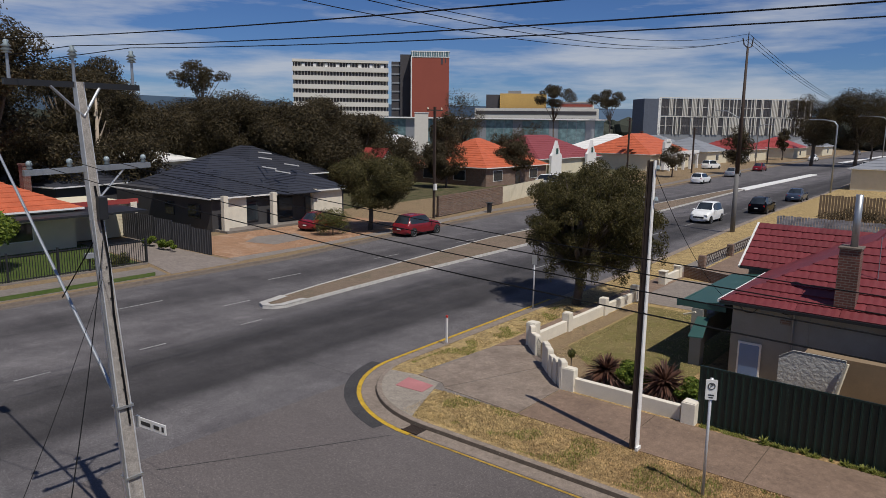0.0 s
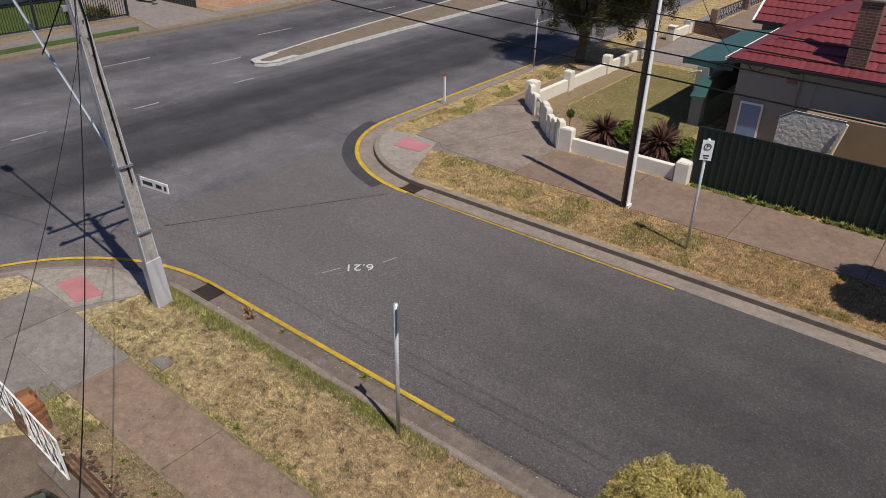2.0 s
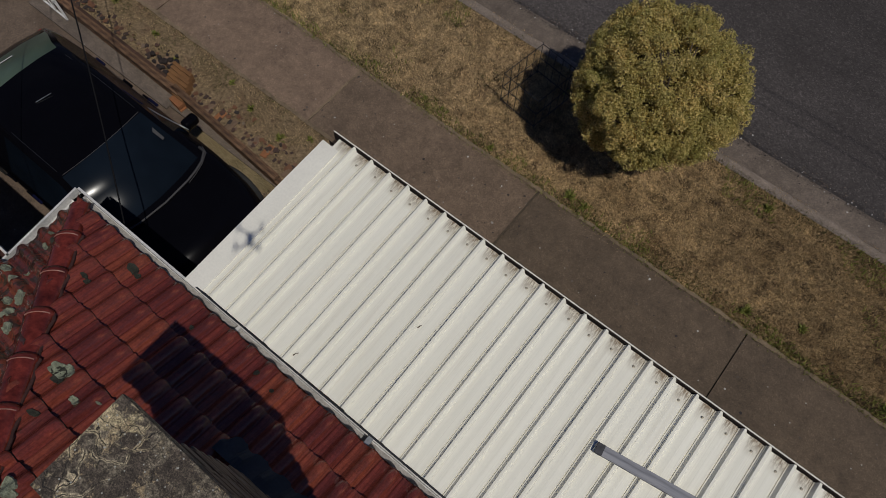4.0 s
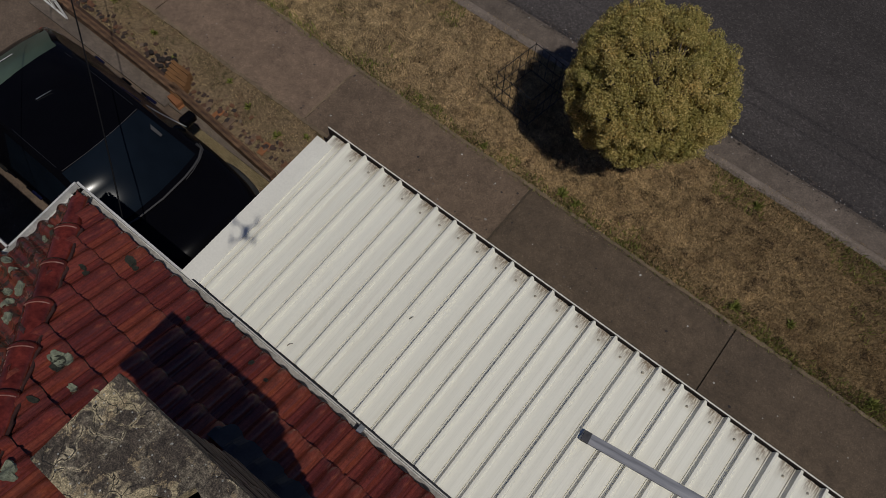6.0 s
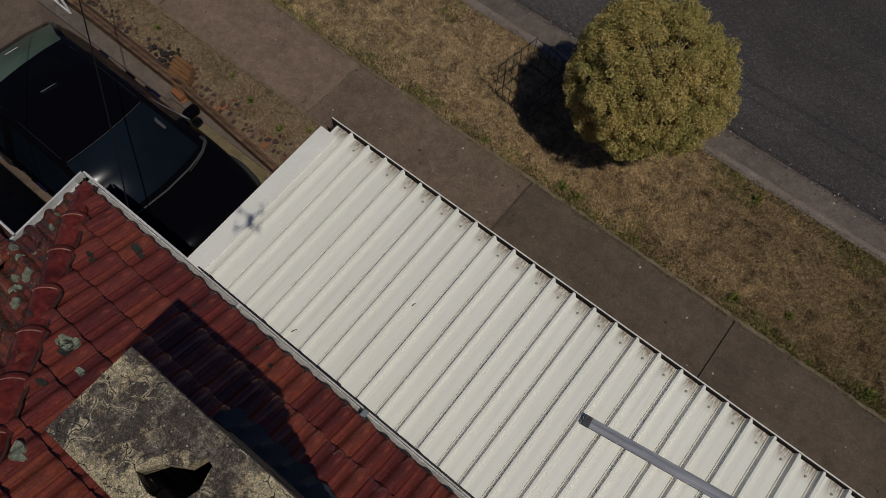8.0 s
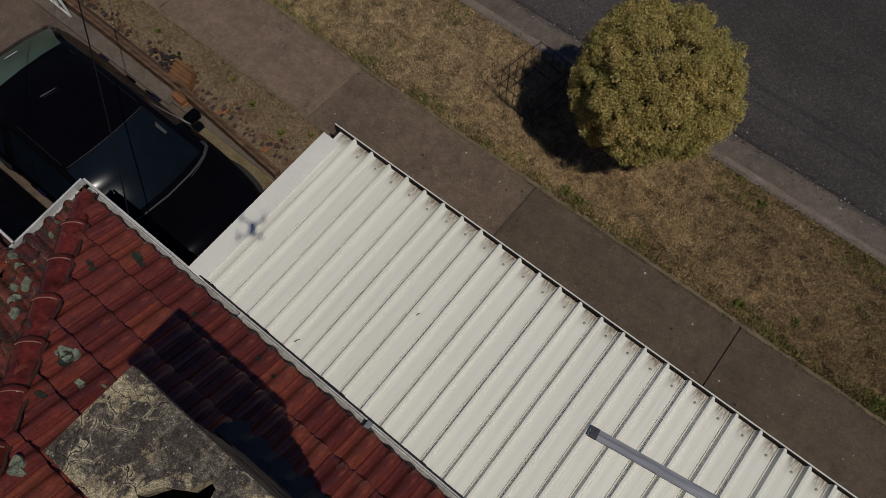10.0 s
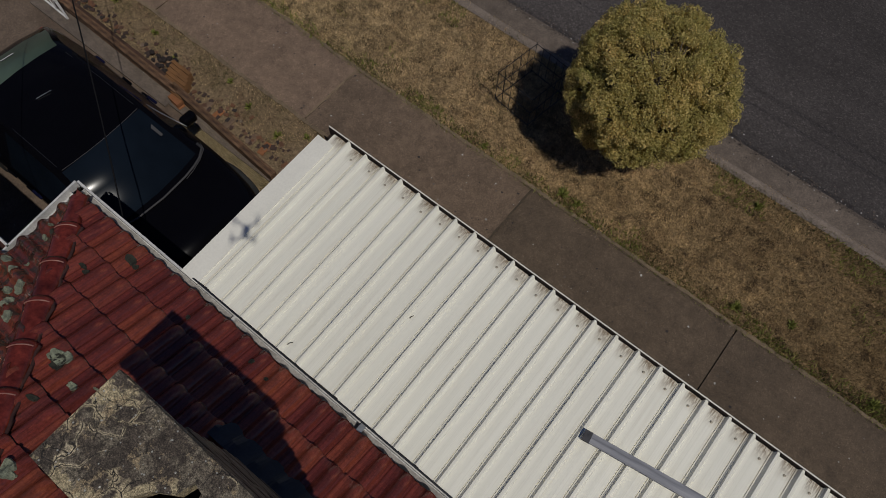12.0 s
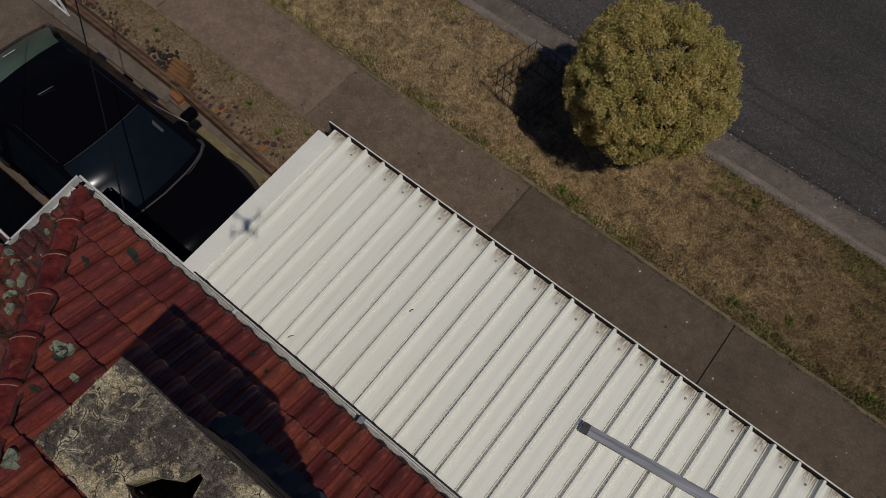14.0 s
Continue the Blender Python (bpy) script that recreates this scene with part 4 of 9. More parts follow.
def hip_caps():
    d = Vector((1, -1, RS)).normalized()
    side = Vector((1, 1, 0)).normalized()
    upv = side.cross(d)
    if upv.z < 0:
        upv = -upv
    foot = Vector((HX, EY, EZ))
    for k in range(8):
        bm = bmesh.new()
        rows = []
        s0 = 0.05 + k * 0.445
        first = k == 0
        for s, r, up in ((-0.016, 0.02 if first else 0.085, 0.02), (-0.010, 0.06 if first else 0.118, 0.03 if first else 0.05), (0.035, 0.082 if first else 0.122, 0.052), (0.05, 0.086 if first else 0.110, 0.046), (0.48, 0.096, 0.040)):
            o = foot + d * (s0 + s) + upv * rng.uniform(-0.003, 0.003)
            rows.append([bm.verts.new(o + side * (r * math.cos(t)) + upv * (r * 0.80 * max(0.0, math.sin(t)) ** 0.8 + up - 0.02)) for t in [math.pi * i / 14 for i in range(15)]])
        for a, b in zip(rows, rows[1:]):
            for i in range(14):
                bm.faces.new((a[i], a[i + 1], b[i + 1], b[i]))
        bmesh.ops.recalc_face_normals(bm, faces=bm.faces)
        hc = near_part("hip_cap", bm, M_HIPTILE, house, "glazed rounded hip tile with a painted rim glint" if first else "", True)
        o = foot + d * (s0 + 0.042)
        # pale tube along the nose paints in the glint on its rim
        if not first:
            near_part("rim", tube([o + side * (0.119 * math.cos(t)) + upv * (0.093 * math.sin(t) ** 0.8 + 0.031) for t in [math.pi * (0.16 + 0.62 * i / 10) for i in range(11)]], 0.0055, seg=5), M_RIMPALE, house).parent = hc
        for sg in (1, -1):
            line = [foot + Vector((0, 0, 0.04)) + d * (s0 + j * 0.058) + side * (sg * (0.118 - 0.003 * j - (0.03 if first else 0.0) + rng.uniform(-0.012, 0.012))) for j in range(9)]
            near_part("mortar", tube(line, 0.015, 0.012, 6), M_MORTAR, house, "dark mossy bedding mortar" if first else "").parent = hc


hip_caps()
# gutters
GP = [(0.0, EZ - 0.02), (0.0, EZ - 0.085), (0.104, EZ - 0.085), (0.104, EZ + 0.004), (0.126, EZ + 0.004), (0.126, EZ - 0.115), (-0.02, EZ - 0.115)]
for run in ([(6.8, 0.372), (EX - 0.048, 0.372)], [(EX + 0.05, 0.482), (EX + 0.13, EY - STEP - 0.19)], [(EX + 0.02, EY - STEP - 0.19), (-9.8, EY - STEP - 0.19)]):
    near_part("gutter", sweep(run, [(-o, z) for o, z in GP]), M_GUTTER, house, "grimy white sheet-metal gutter")
near_part("fascia", boxes(((1.0, 0.36, EZ - 0.16), (11.6, 0.03, 0.16)), ((EX + 0.14, -0.0, EZ - 0.16), (0.03, 0.72, 0.16))), M_WHITE, house)
near_part("gutter_bracket", boxes(((-1.08, 0.42, EZ + 0.01), (0.05, 0.16, 0.03)), ((-1.1, 0.36, EZ + 0.0), (0.14, 0.02, 0.02))), M_STEEL, house)
near_part("gutter_joint", boxes(((-2.62, 0.435, EZ - 0.03), (0.03, 0.135, 0.075))), M_GUTTER, house, "lapped joint in the gutter")

# silt lying in the gutters
def silt_bed(a, b, across, n, w):
    """One ragged strip of silt from a to b."""
    bm = bmesh.new()
    a, b, s = Vector(a), Vector(b), Vector(across)
    rows = []
    for k in range(n + 1):
        p = a.lerp(b, k / n)
        rows.append([bm.verts.new(p + s * o + Vector((0, 0, h + rng.uniform(0, 0.008)))) for o, h in ((-w / 2 + rng.uniform(-0.004, 0.006), -0.012), (rng.uniform(-0.01, 0.01), 0.004), (w / 2 - abs(rng.gauss(0, 0.012)), -0.012))])
    for u, v in zip(rows, rows[1:]):
        for i in range(2):
            bm.faces.new((u[i], v[i], v[i + 1], u[i + 1]))
    bmesh.ops.recalc_face_normals(bm, faces=bm.faces)
    return bm


near_part("silt", silt_bed((6.6, 0.424, EZ - 0.068), (-4.72, 0.424, EZ - 0.068), (0, -1, 0), 90, 0.088), M_GUTTER_IN, house, "dry grey silt lying in the gutter")
near_part("silt", silt_bed((EX + 0.01, 0.36, EZ - 0.068), (EX + 0.08, -0.42, EZ - 0.068), (-1, 0, 0), 9, 0.08), M_GUTTER_IN, house)
# dark strip drawn for the shaded bed of the third gutter
near_part("leaf_litter", silt_bed((EX + 0.0, EY - STEP - 0.137, EZ - 0.06), (-7.0, EY - STEP - 0.137, EZ - 0.06), (0, -1, 0), 24, 0.096), M_MORTAR, house, "dark strip standing for shade in the gutter")

# lichen on the tiles
def lichen_bm(r, seed):
    """A flat lobed crust with a curled rim."""
    rr = random.Random(seed)
    bm = bmesh.new()
    n = 36
    mid = bm.verts.new((0, 0, 0.006))
    rings = []
    lobes = [1 + 0.14 * math.sin(k * 2 * math.pi * 2 / n + seed * 1.7) + 0.08 * math.sin(k * 2 * math.pi * 5 / n + seed) + rr.uniform(-0.09, 0.09) for k in range(n)]
    for f, z in ((0.35, 0.004), (0.7, 0.007), (0.92, 0.012), (1.0, -0.012)):
        rings.append([bm.verts.new((r * f * lobes[k] * math.cos(k * 2 * math.pi / n), r * 0.78 * f * lobes[k] * math.sin(k * 2 * math.pi / n), z + rr.uniform(-0.003, 0.003))) for k in range(n)])
    for k in range(n):
        bm.faces.new((mid, rings[0][k - 1], rings[0][k]))
        for u, v in zip(rings, rings[1:]):
            bm.faces.new((u[k - 1], v[k - 1], v[k], u[k]))
    return bm


def roof_height(x, y):
    return EZ + RS * max(min(EY - y, x - HX), EY - VSTEP - y)


def tile_top(x, y):
    """Height of the tiled surface over the plan, rolls and courses included."""
    south, west, third = EY - y, x - HX, EY - VSTEP - y
    if third >= min(south, west):
        run, u = third, (-3.0 - x) / TW
    elif west < south:
        run, u = west, (EY + 0.1 - y) / TW
    else:
        run, u = south, (1.4 - x) / TW
    q = (run / math.cos(RA) - 0.03) % TE
    u %= 1.0
    lift = 0.064 if q < 0.022 else 0.064 - (q - 0.022) * 0.18 if q < 0.10 else 0.050 - (q - 0.10) * 0.147
    for (u0, h0), (u1, h1) in zip(TILE_ACROSS, TILE_ACROSS[1:]):
        if u0 <= u <= u1:
            lift += 1.08 * (h0 + (h1 - h0) * (u - u0) / (u1 - u0))
            break
    return roof_height(x, y) + lift / math.cos(RA)


def drape(bm, x, y):
    """Lay a flat crust over the tiles round a place."""
    for v in bm.verts:
        px, py = x + v.co.x, y + v.co.y
        v.co = Vector((px, py, max(tile_top(px, py), tile_top(x, y) - 0.03) + v.co.z))


for i, (x, y, r) in enumerate(((-3.16, -0.67, 0.085), (-2.90, -0.76, 0.042), (-2.60, -1.36, 0.075), (-4.10, -0.53, 0.07), (-4.36, -0.47, 0.06), (-4.47, -0.10, 0.035), (-4.03, -0.68, 0.07), (-3.86, -0.74, 0.06), (-4.20, -0.62, 0.05), (-3.95, -0.92, 0.06),
                               (-4.30, -0.36, 0.03), (-2.75, -0.66, 0.014), (-4.55, -0.45, 0.05), (-4.62, -0.62, 0.06), (-4.45, -0.75, 0.08), (-4.25, -0.85, 0.07), (-3.72, -0.98, 0.05), (-4.52, 0.02, 0.022))):
    bm = lichen_bm(r, i)
    drape(bm, x, y)
    near_part("lichen", bm, M_LICHEN, house, "crusty pale lichen patch")
for i, (x, y, r) in enumerate(((-3.67, 0.25, 0.05), (-3.60, 0.23, 0.03), (-3.80, -0.08, 0.035), (-3.87, -0.06, 0.03), (-3.15, -0.71, 0.075), (-2.15, 0.27, 0.03), (-1.95, 0.24, 0.025), (-2.86, 0.20, 0.03), (-4.40, 0.0, 0.05), (-2.98, -0.98, 0.03))):
    bm = lichen_bm(r, 50 + i)
    drape(bm, x, y)
    near_part("moss", bm, M_MOSS, house, "dark green-black moss patch")

# chimney
chimney = near_part("chimney", boxes(((-1.02, -0.54, 3.6), (1.12, 0.38, 1.6))), M_KERB, house, "old brick chimney with a cracked concrete cap")
brick_mesh = bpy.data.meshes.new("brick")
bm = boxes(((0, 0, 0), (0.228, 0.11, 0.074)), bevel=0.006)
bm.to_mesh(brick_mesh)
bm.free()
brick_mesh.materials.append(plain("sooty_brick", (0.17, 0.125, 0.085), 0.92, var=0.3, rnd=0.35, fine=30, bump=0.5))
for k in range(29):
    z = 2.92 + k * 0.084
    grow = 0.03 if k > 25 else 0.0
    for i in range(5):
        for y, turn in ((-0.40 + grow, 0), (-0.68 - grow, 180)):
            ob = new("brick", brick_mesh)
            ob.parent = chimney
            ob.matrix_basis = under(house) @ pose(-1.50 + i * 0.238 + (0.0 if k % 2 else 0.05), y + rng.uniform(-0.006, 0.006), z, 0, 0, turn)
    for y in (-0.46, -0.62):
        for x in (-1.53 - grow,):
            ob = new("brick", brick_mesh)
            ob.parent = chimney
            ob.matrix_basis = under(house) @ pose(x + rng.uniform(-0.005, 0.005), y - (0.02 if k % 2 else 0.0), z, 0, 0, 90)


def cap_bm():
    """A slab with a broken-out flue hole."""
    out = [(-1.66, -0.80), (-1.15, -0.805), (-0.60, -0.80), (-0.385, -0.795), (-0.385, -0.29), (-0.62, -0.285), (-1.10, -0.285), (-1.655, -0.28)]
    hole = [(-1.19, -0.665), (-1.08, -0.70), (-0.93, -0.66), (-0.90, -0.53), (-0.93, -0.415), (-0.99, -0.40), (-1.02, -0.50), (-1.12, -0.56)]
    bm = bmesh.new()
    z0, z1 = 5.33, 5.455
    rows = []
    for ring, z in ((hole, z0), (hole, z1 - 0.012), ([(x * 0.97 - 0.031, y * 0.94 - 0.033) for x, y in hole], z1), ([(x, y) for x, y in out], z1), ([(x * 1.006 + 0.006, y * 1.012 + 0.006) for x, y in out], z1 - 0.02), (out, z0)):
        rows.append([bm.verts.new((x, y, z + rng.uniform(-0.006, 0.006))) for x, y in ring])
    for a, b in zip(rows, rows[1:] + rows[:1]):
        for i in range(8):
            bm.faces.new((a[i - 1], a[i], b[i], b[i - 1]))
    bmesh.ops.recalc_face_normals(bm, faces=bm.faces)
    return bm


# lead apron on the slope beside the stack
lead = bmesh.new()
n_lead = 60
for k in range(n_lead + 1):
    x = -1.88 + k * 0.0265
    w = 0.012 * (0.5 + 0.5 * math.cos(x * 2 * math.pi / TW * 1.0 + 0.7))
    yb = -0.155 + 0.014 * math.sin(x * 2 * math.pi / TW) + rng.uniform(-0.006, 0.006) - (0.05 if k < 2 else 0.0)
    for y, up in ((-0.36, 0.12), (-0.28, 0.108 + w), (yb - 0.03, 0.100 + w)):
        lead.verts.new((x, y, max(EZ + RS * (EY - y) + up, tile_top(x, y) + 0.014)))
lead.verts.ensure_lookup_table()
for k in range(n_lead):
    for j in range(2):
        q = 3 * k + j
        lead.faces.new([lead.verts[i] for i in (q, q + 3, q + 4, q + 1)])
bmesh.ops.recalc_face_normals(lead, faces=lead.faces)
near_part("flashing", lead, plain("blue_grey_lead", (0.020, 0.026, 0.036), 0.7, 0.0, var=0.3, big=9), house, "blue-grey sheet lead apron")
cap = near_part("cap", cap_bm(), M_CAP, house, "cracked lichen-stained concrete cap with a broken flue hole")
cap.parent = chimney
# black block down the hole stands for the shade inside the shaft
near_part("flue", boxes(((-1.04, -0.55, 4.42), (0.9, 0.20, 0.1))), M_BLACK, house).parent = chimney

# ---- carport ----
def deck_material():
    n = Nodes("cream_deck_steel", 0.42, 0.0, 0.5)
    y, x = n.axis("Y"), n.axis("X")
    turn = n.add("ShaderNodeCombineXYZ")
    n.link(n.math("MULTIPLY", n.rnd(), 61.0), turn.inputs["X"])
    moved = n.add("ShaderNodeVectorMath")
    n.link(n.co, moved.inputs[0])
    n.link(turn.outputs["Vector"], moved.inputs[1])
    n.co = moved.outputs["Vector"]
    c = n.mix(n.ramp(n.noise(1.2, 5.0, 0.6, n.stretch((9, 0.5, 1))), (0.3, 0.0), (0.7, 1.0)), (0.965, 0.945, 0.825), (0.915, 0.895, 0.775))
    near = n.math("MULTIPLY", n.math("SUBTRACT", y, 1.745), 6.2, True)
    side = n.ramp(x, (0.02, 0.0), (0.05, 0.8), (0.13, 1.0), (0.165, 0.25), (0.18, 0.0))
    comb = n.ramp(n.noise(1.0, 3.0, 0.7, n.stretch((95, 14, 1))), (0.44, 0.0), (0.52, 1.0))
    wash = n.ramp(n.noise(1.0, 4.0, 0.6, n.stretch((22, 7, 1))), (0.40, 0.0), (0.62, 1.0))
    rust = n.math("MULTIPLY", n.math("MULTIPLY", near, side), n.math("ADD", n.math("MULTIPLY", comb, near), n.math("MULTIPLY", wash, 0.35)), True)
    c = n.mix(n.math("MULTIPLY", rust, 0.95), c, (0.13, 0.075, 0.04))
    c = n.mix(n.math("MULTIPLY", n.math("MULTIPLY", near, 0.4), side), c, (0.50, 0.40, 0.26))
    # grime tint along the rib foot, also painting in the shade on its flank
    rib_grime_shade = n.ramp(x, (0.138, 0.0), (0.145, 0.35), (0.153, 0.35), (0.160, 0.15), (0.184, 0.2), (0.186, 0.0))
    c = n.mix(n.math("MULTIPLY", rib_grime_shade, n.ramp(n.noise(1.0, 4.0, 0.6, n.stretch((3, 1.3, 1))), (0.35, 0.35), (0.7, 0.9))), c, (0.34, 0.28, 0.19))
    faint = n.ramp(n.noise(1.0, 5.0, 0.6, n.stretch((18, 0.9, 1), 0, (5, 0, 0))), (0.52, 0.0), (0.72, 1.0))
    c = n.mix(n.math("MULTIPLY", faint, 0.13), c, (0.42, 0.33, 0.22))
    lines = n.ramp(n.noise(1.0, 4.0, 0.7, n.stretch((110, 0.7, 1), 0, (2, 4, 0))), (0.50, 0.0), (0.62, 1.0))
    c = n.mix(n.math("MULTIPLY", lines, 0.12), c, (0.46, 0.40, 0.30))
    c = n.mix(1.0, c, n.ramp(n.rnd(), (0.0, 0.94), (1.0, 1.03)), "MULTIPLY")
    n.color(c)
    return n.m


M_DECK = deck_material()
M_GUTTERDARK = plain("dark_gutter_bed", (0.035, 0.022, 0.017), 0.9, var=0.4, big=7)
M_LIP = plain("cream_flashing_steel", (0.89, 0.865, 0.765), 0.45, var=0.08, big=2, bump=0.03)
CZ0, CZ1, CY0, CY1 = 2.845, 2.925, 0.50, 2.405
CP = 0.2235
carport = thing("carport", (1.0, 0.5, VZ), "flat carport roof of cream ribbed steel with rust stains", "carport")
CT = (CZ1 - CZ0) / (CY1 - CY0)


def pan_bm(lapped):
    """One tray with an upstanding rib on its far edge, sloping gently; a lapped rib shows the edge of the next sheet."""
    bm = bmesh.new()
    prof = [(0.0, 0.0), (0.030, 0.0003), (0.075, 0.0024), (0.120, 0.0003), (0.143, 0.0), (0.1455, -0.008), (0.1505, -0.008), (0.153, 0.0)]
    prof += [(0.162, 0.0), (0.170, 0.012), (0.175, 0.0125), (0.184, 0.036)] if lapped else [(0.162, 0.0), (0.184, 0.036)]
    prof += [(0.203, 0.036), (0.2235, 0.0)]
    rows = []
    for y in (0.0, 1.0):
        run = [(x, y * (CY1 - CY0 + 0.012 + min(1.0, max(0.0, z) / 0.02) * 0.014), z) for x, z in prof]
        rows.append([bm.verts.new((x, yy, z + yy * CT)) for x, yy, z in run])
        rows.append([bm.verts.new((x, yy, z + yy * CT - 0.004)) for x, yy, z in run])
    a, al, b, bl = rows
    for i in range(len(prof) - 1):
        bm.faces.new((a[i], a[i + 1], b[i + 1], b[i]))
        bm.faces.new((al[i + 1], al[i], bl[i], bl[i + 1]))
        bm.faces.new((b[i], b[i + 1], bl[i + 1], bl[i]))
    return bm


def pan_mesh_of(lapped):
    me = bpy.data.meshes.new("pan")
    bm = pan_bm(lapped)
    bm.to_mesh(me)
    bm.free()
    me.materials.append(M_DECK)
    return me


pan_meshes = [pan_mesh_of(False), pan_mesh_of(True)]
screw_mesh = bpy.data.meshes.new("screw")
bm = lathe([(0.013, 0.0), (0.013, 0.002), (0.009, 0.003), (0.007, 0.009), (0.004, 0.010)], 8)
bm.to_mesh(screw_mesh)
bm.free()
screw_mesh.materials.append(plain("rusty_zinc_screw", (0.46, 0.42, 0.33), 0.6, 0.2, var=0.4, big=40))
carport_in = under(carport)
for k in range(39):
    x = -3.167 + k * CP
    pan = new("pan", pan_meshes[1 if k % 3 == 2 else 0])
    pan.parent = carport
    pan.matrix_basis = carport_in @ pose(x, CY0 + rng.uniform(-0.004, 0.004), CZ0 + rng.uniform(-0.0015, 0.0015), 0, 0, 0)
    if k:
        sc = new("screw", screw_mesh)
        sc.parent = pan
        y = 1.805 + rng.uniform(-0.012, 0.012)
        sc.matrix_basis = pose(0.096 + rng.uniform(-0.006, 0.006), y, y * CT + 0.003)
XR = -3.167 + 39 * CP
near_part("edge_flashing", slabby([(-3.275, CY0 - 0.03, CZ0 + 0.028), (-3.075, CY0 - 0.03, CZ0 + 0.012), (-3.075, CY1 - 0.10, CZ1 + 0.010), (-3.275, CY1 - 0.10, CZ1 + 0.024)], 0.05), M_LIP, carport, "plain cream edge flashing")
near_part("front_gutter", sweep([(-3.25, CY1), (XR, CY1)], [(-0.05, CZ1 - 0.02), (-0.05, CZ1 - 0.09), (0.026, CZ1 - 0.09), (0.026, CZ1 + 0.036), (0.030, CZ1 + 0.036), (0.030, CZ1 - 0.10), (-0.06, CZ1 - 0.10)]), M_GUTTERDARK, carport, "dark brown front gutter")
near_part("front_lip", boxes((((XR - 3.25) / 2, CY1 + 0.036, CZ1 + 0.020), (XR + 3.25, 0.011, 0.05)), bevel=0.002), M_LIP, carport, "thin cream gutter lip")
# thin black strip stands for the shaded gap against the house gutter
near_part("back_flashing", boxes((((XR - 3.22) / 2, CY0 - 0.012, CZ0 + 0.012), (XR + 3.2, 0.016, 0.012))), M_BLACK, carport)
near_part("beam", boxes(((XR / 2 - 1.6, CY1 - 0.2, CZ1 - 0.16), (XR + 3.0, 0.08, 0.14))), M_WHITE, carport)
near_part("beam", boxes(((XR / 2 - 1.6, CY0 + 0.15, CZ0 - 0.16), (XR + 3.0, 0.08, 0.14))), M_WHITE, carport)
for x in (-2.9, 0.0, 2.9, 5.4):
    near_part("post", boxes(((x, CY1 - 0.2, 1.4), (0.09, 0.09, 2.72))), M_WHITE, carport)


def wood_material():
    n = Nodes("weathered_grey_timber", 0.9)
    c = n.ramp(n.noise(1.0, 6.0, 0.6, n.stretch((1.5, 22, 4))), (0.3, (0.13, 0.13, 0.145)), (0.5, (0.27, 0.275, 0.30)), (0.7, (0.40, 0.40, 0.42)))
    knots = n.ramp(n.voronoi(3.2), (0.05, 1.0), (0.12, 0.0))
    n.color(n.mix(n.math("MULTIPLY", knots, 0.7), c, (0.06, 0.055, 0.05))).bump(n.noise(1.0, 5.0, 0.6, n.stretch((3, 60, 8))), 0.5, 0.004)
    return n.m


M_GREYWOOD = wood_material()
batten = part("timber_batten", boxes(((1.25, 0, 0), (2.5, 0.088, 0.04)), bevel=0.004), M_GREYWOOD)
batten.matrix_basis = pose(0.405, 1.545, CZ1 + 0.037, 0, -0.3, 8.6)
part("end_grain", boxes(((0.028, 0, 0), (0.062, 0.0895, 0.0415)),), plain("tarred_timber_end", (0.075, 0.075, 0.082), 0.9, var=0.3, big=9), batten, "dark tarred end of the batten")
tagged(batten, "weathered grey timber batten lying across the deck ribs", "timber")
for x, y, t, l in ((-1.354, 1.449, 72, 0.022), (-2.03, 0.60, 62, 0.026)):
    tw = part("twig", tube([(-l, 0, 0), (0, 0.004, 0.004), (l, 0, 0)], 0.005, 0.003, 5), M_BARK)
    tw.matrix_basis = pose(x, y, CZ0 + (y - CY0) * CT + 0.006, 0, 0, t)
    tagged(tw, "short dry twig on the cream deck", "twig")

# ---- driveway, garden wall and gate beside the parked car ----
setting("driveway", prism([(-11.9, -3.0), (-3.0, -3.0), (-3.0, 2.55), (-11.0, 2.55), (-11.9, 1.4)], VZ - 0.03, VZ + 0.012), M_STAINED, "brown-stained concrete drive beneath the car", "driveway")
setting("garden_strip", prism([(-11.0, 2.55), (-3.0, 2.55), (-3.0, 3.48), (-10.0, 3.48), (-11.0, 3.2)], VZ - 0.03, VZ + 0.008), M_BED, "dry weedy strip between wall and footpath", "garden bed")


def wall_brick_material():
    n = Nodes("weathered_wall_brick", 0.93)
    f = n.noise(1.0, 5.0, 0.7, n.stretch((5, 55, 40)))
    c = n.ramp(f, (0.34, (0.038, 0.022, 0.015)), (0.45, (0.105, 0.055, 0.030)), (0.56, (0.165, 0.092, 0.050)), (0.7, (0.22, 0.14, 0.082)))
    c = n.mix(1.0, c, n.ramp(n.rnd(), (0.0, 0.72), (1.0, 1.2)), "MULTIPLY")
    n.color(c).bump(f, 0.6, 0.01)
    return n.m


M_WALLBRICK = wall_brick_material()
wall_brick = bpy.data.meshes.new("brick")
bm = boxes(((0, 0, 0), (0.225, 0.105, 0.07)), bevel=0.007)
bm.to_mesh(wall_brick)
bm.free()
wall_brick.materials.append(M_WALLBRICK)
orange_brick = wall_brick.copy()
orange_brick.materials.clear()
orange_brick.materials.append(M_BRICKORANGE)
dark_brick, pale_brick = wall_brick.copy(), wall_brick.copy()
for v in dark_brick.vertices:
    v.co.y *= 0.62
for me, m in ((dark_brick, plain("grimy_brick_and_ledge_shade", (0.080, 0.042, 0.026), 0.93, var=0.4, rnd=0.35, fine=40, bump=0.5)), (pale_brick, plain("bleached_dusty_brick", (0.25, 0.165, 0.105), 0.93, var=0.4, rnd=0.3, fine=40, bump=0.5))):
    me.materials.clear()
    me.materials.append(m)
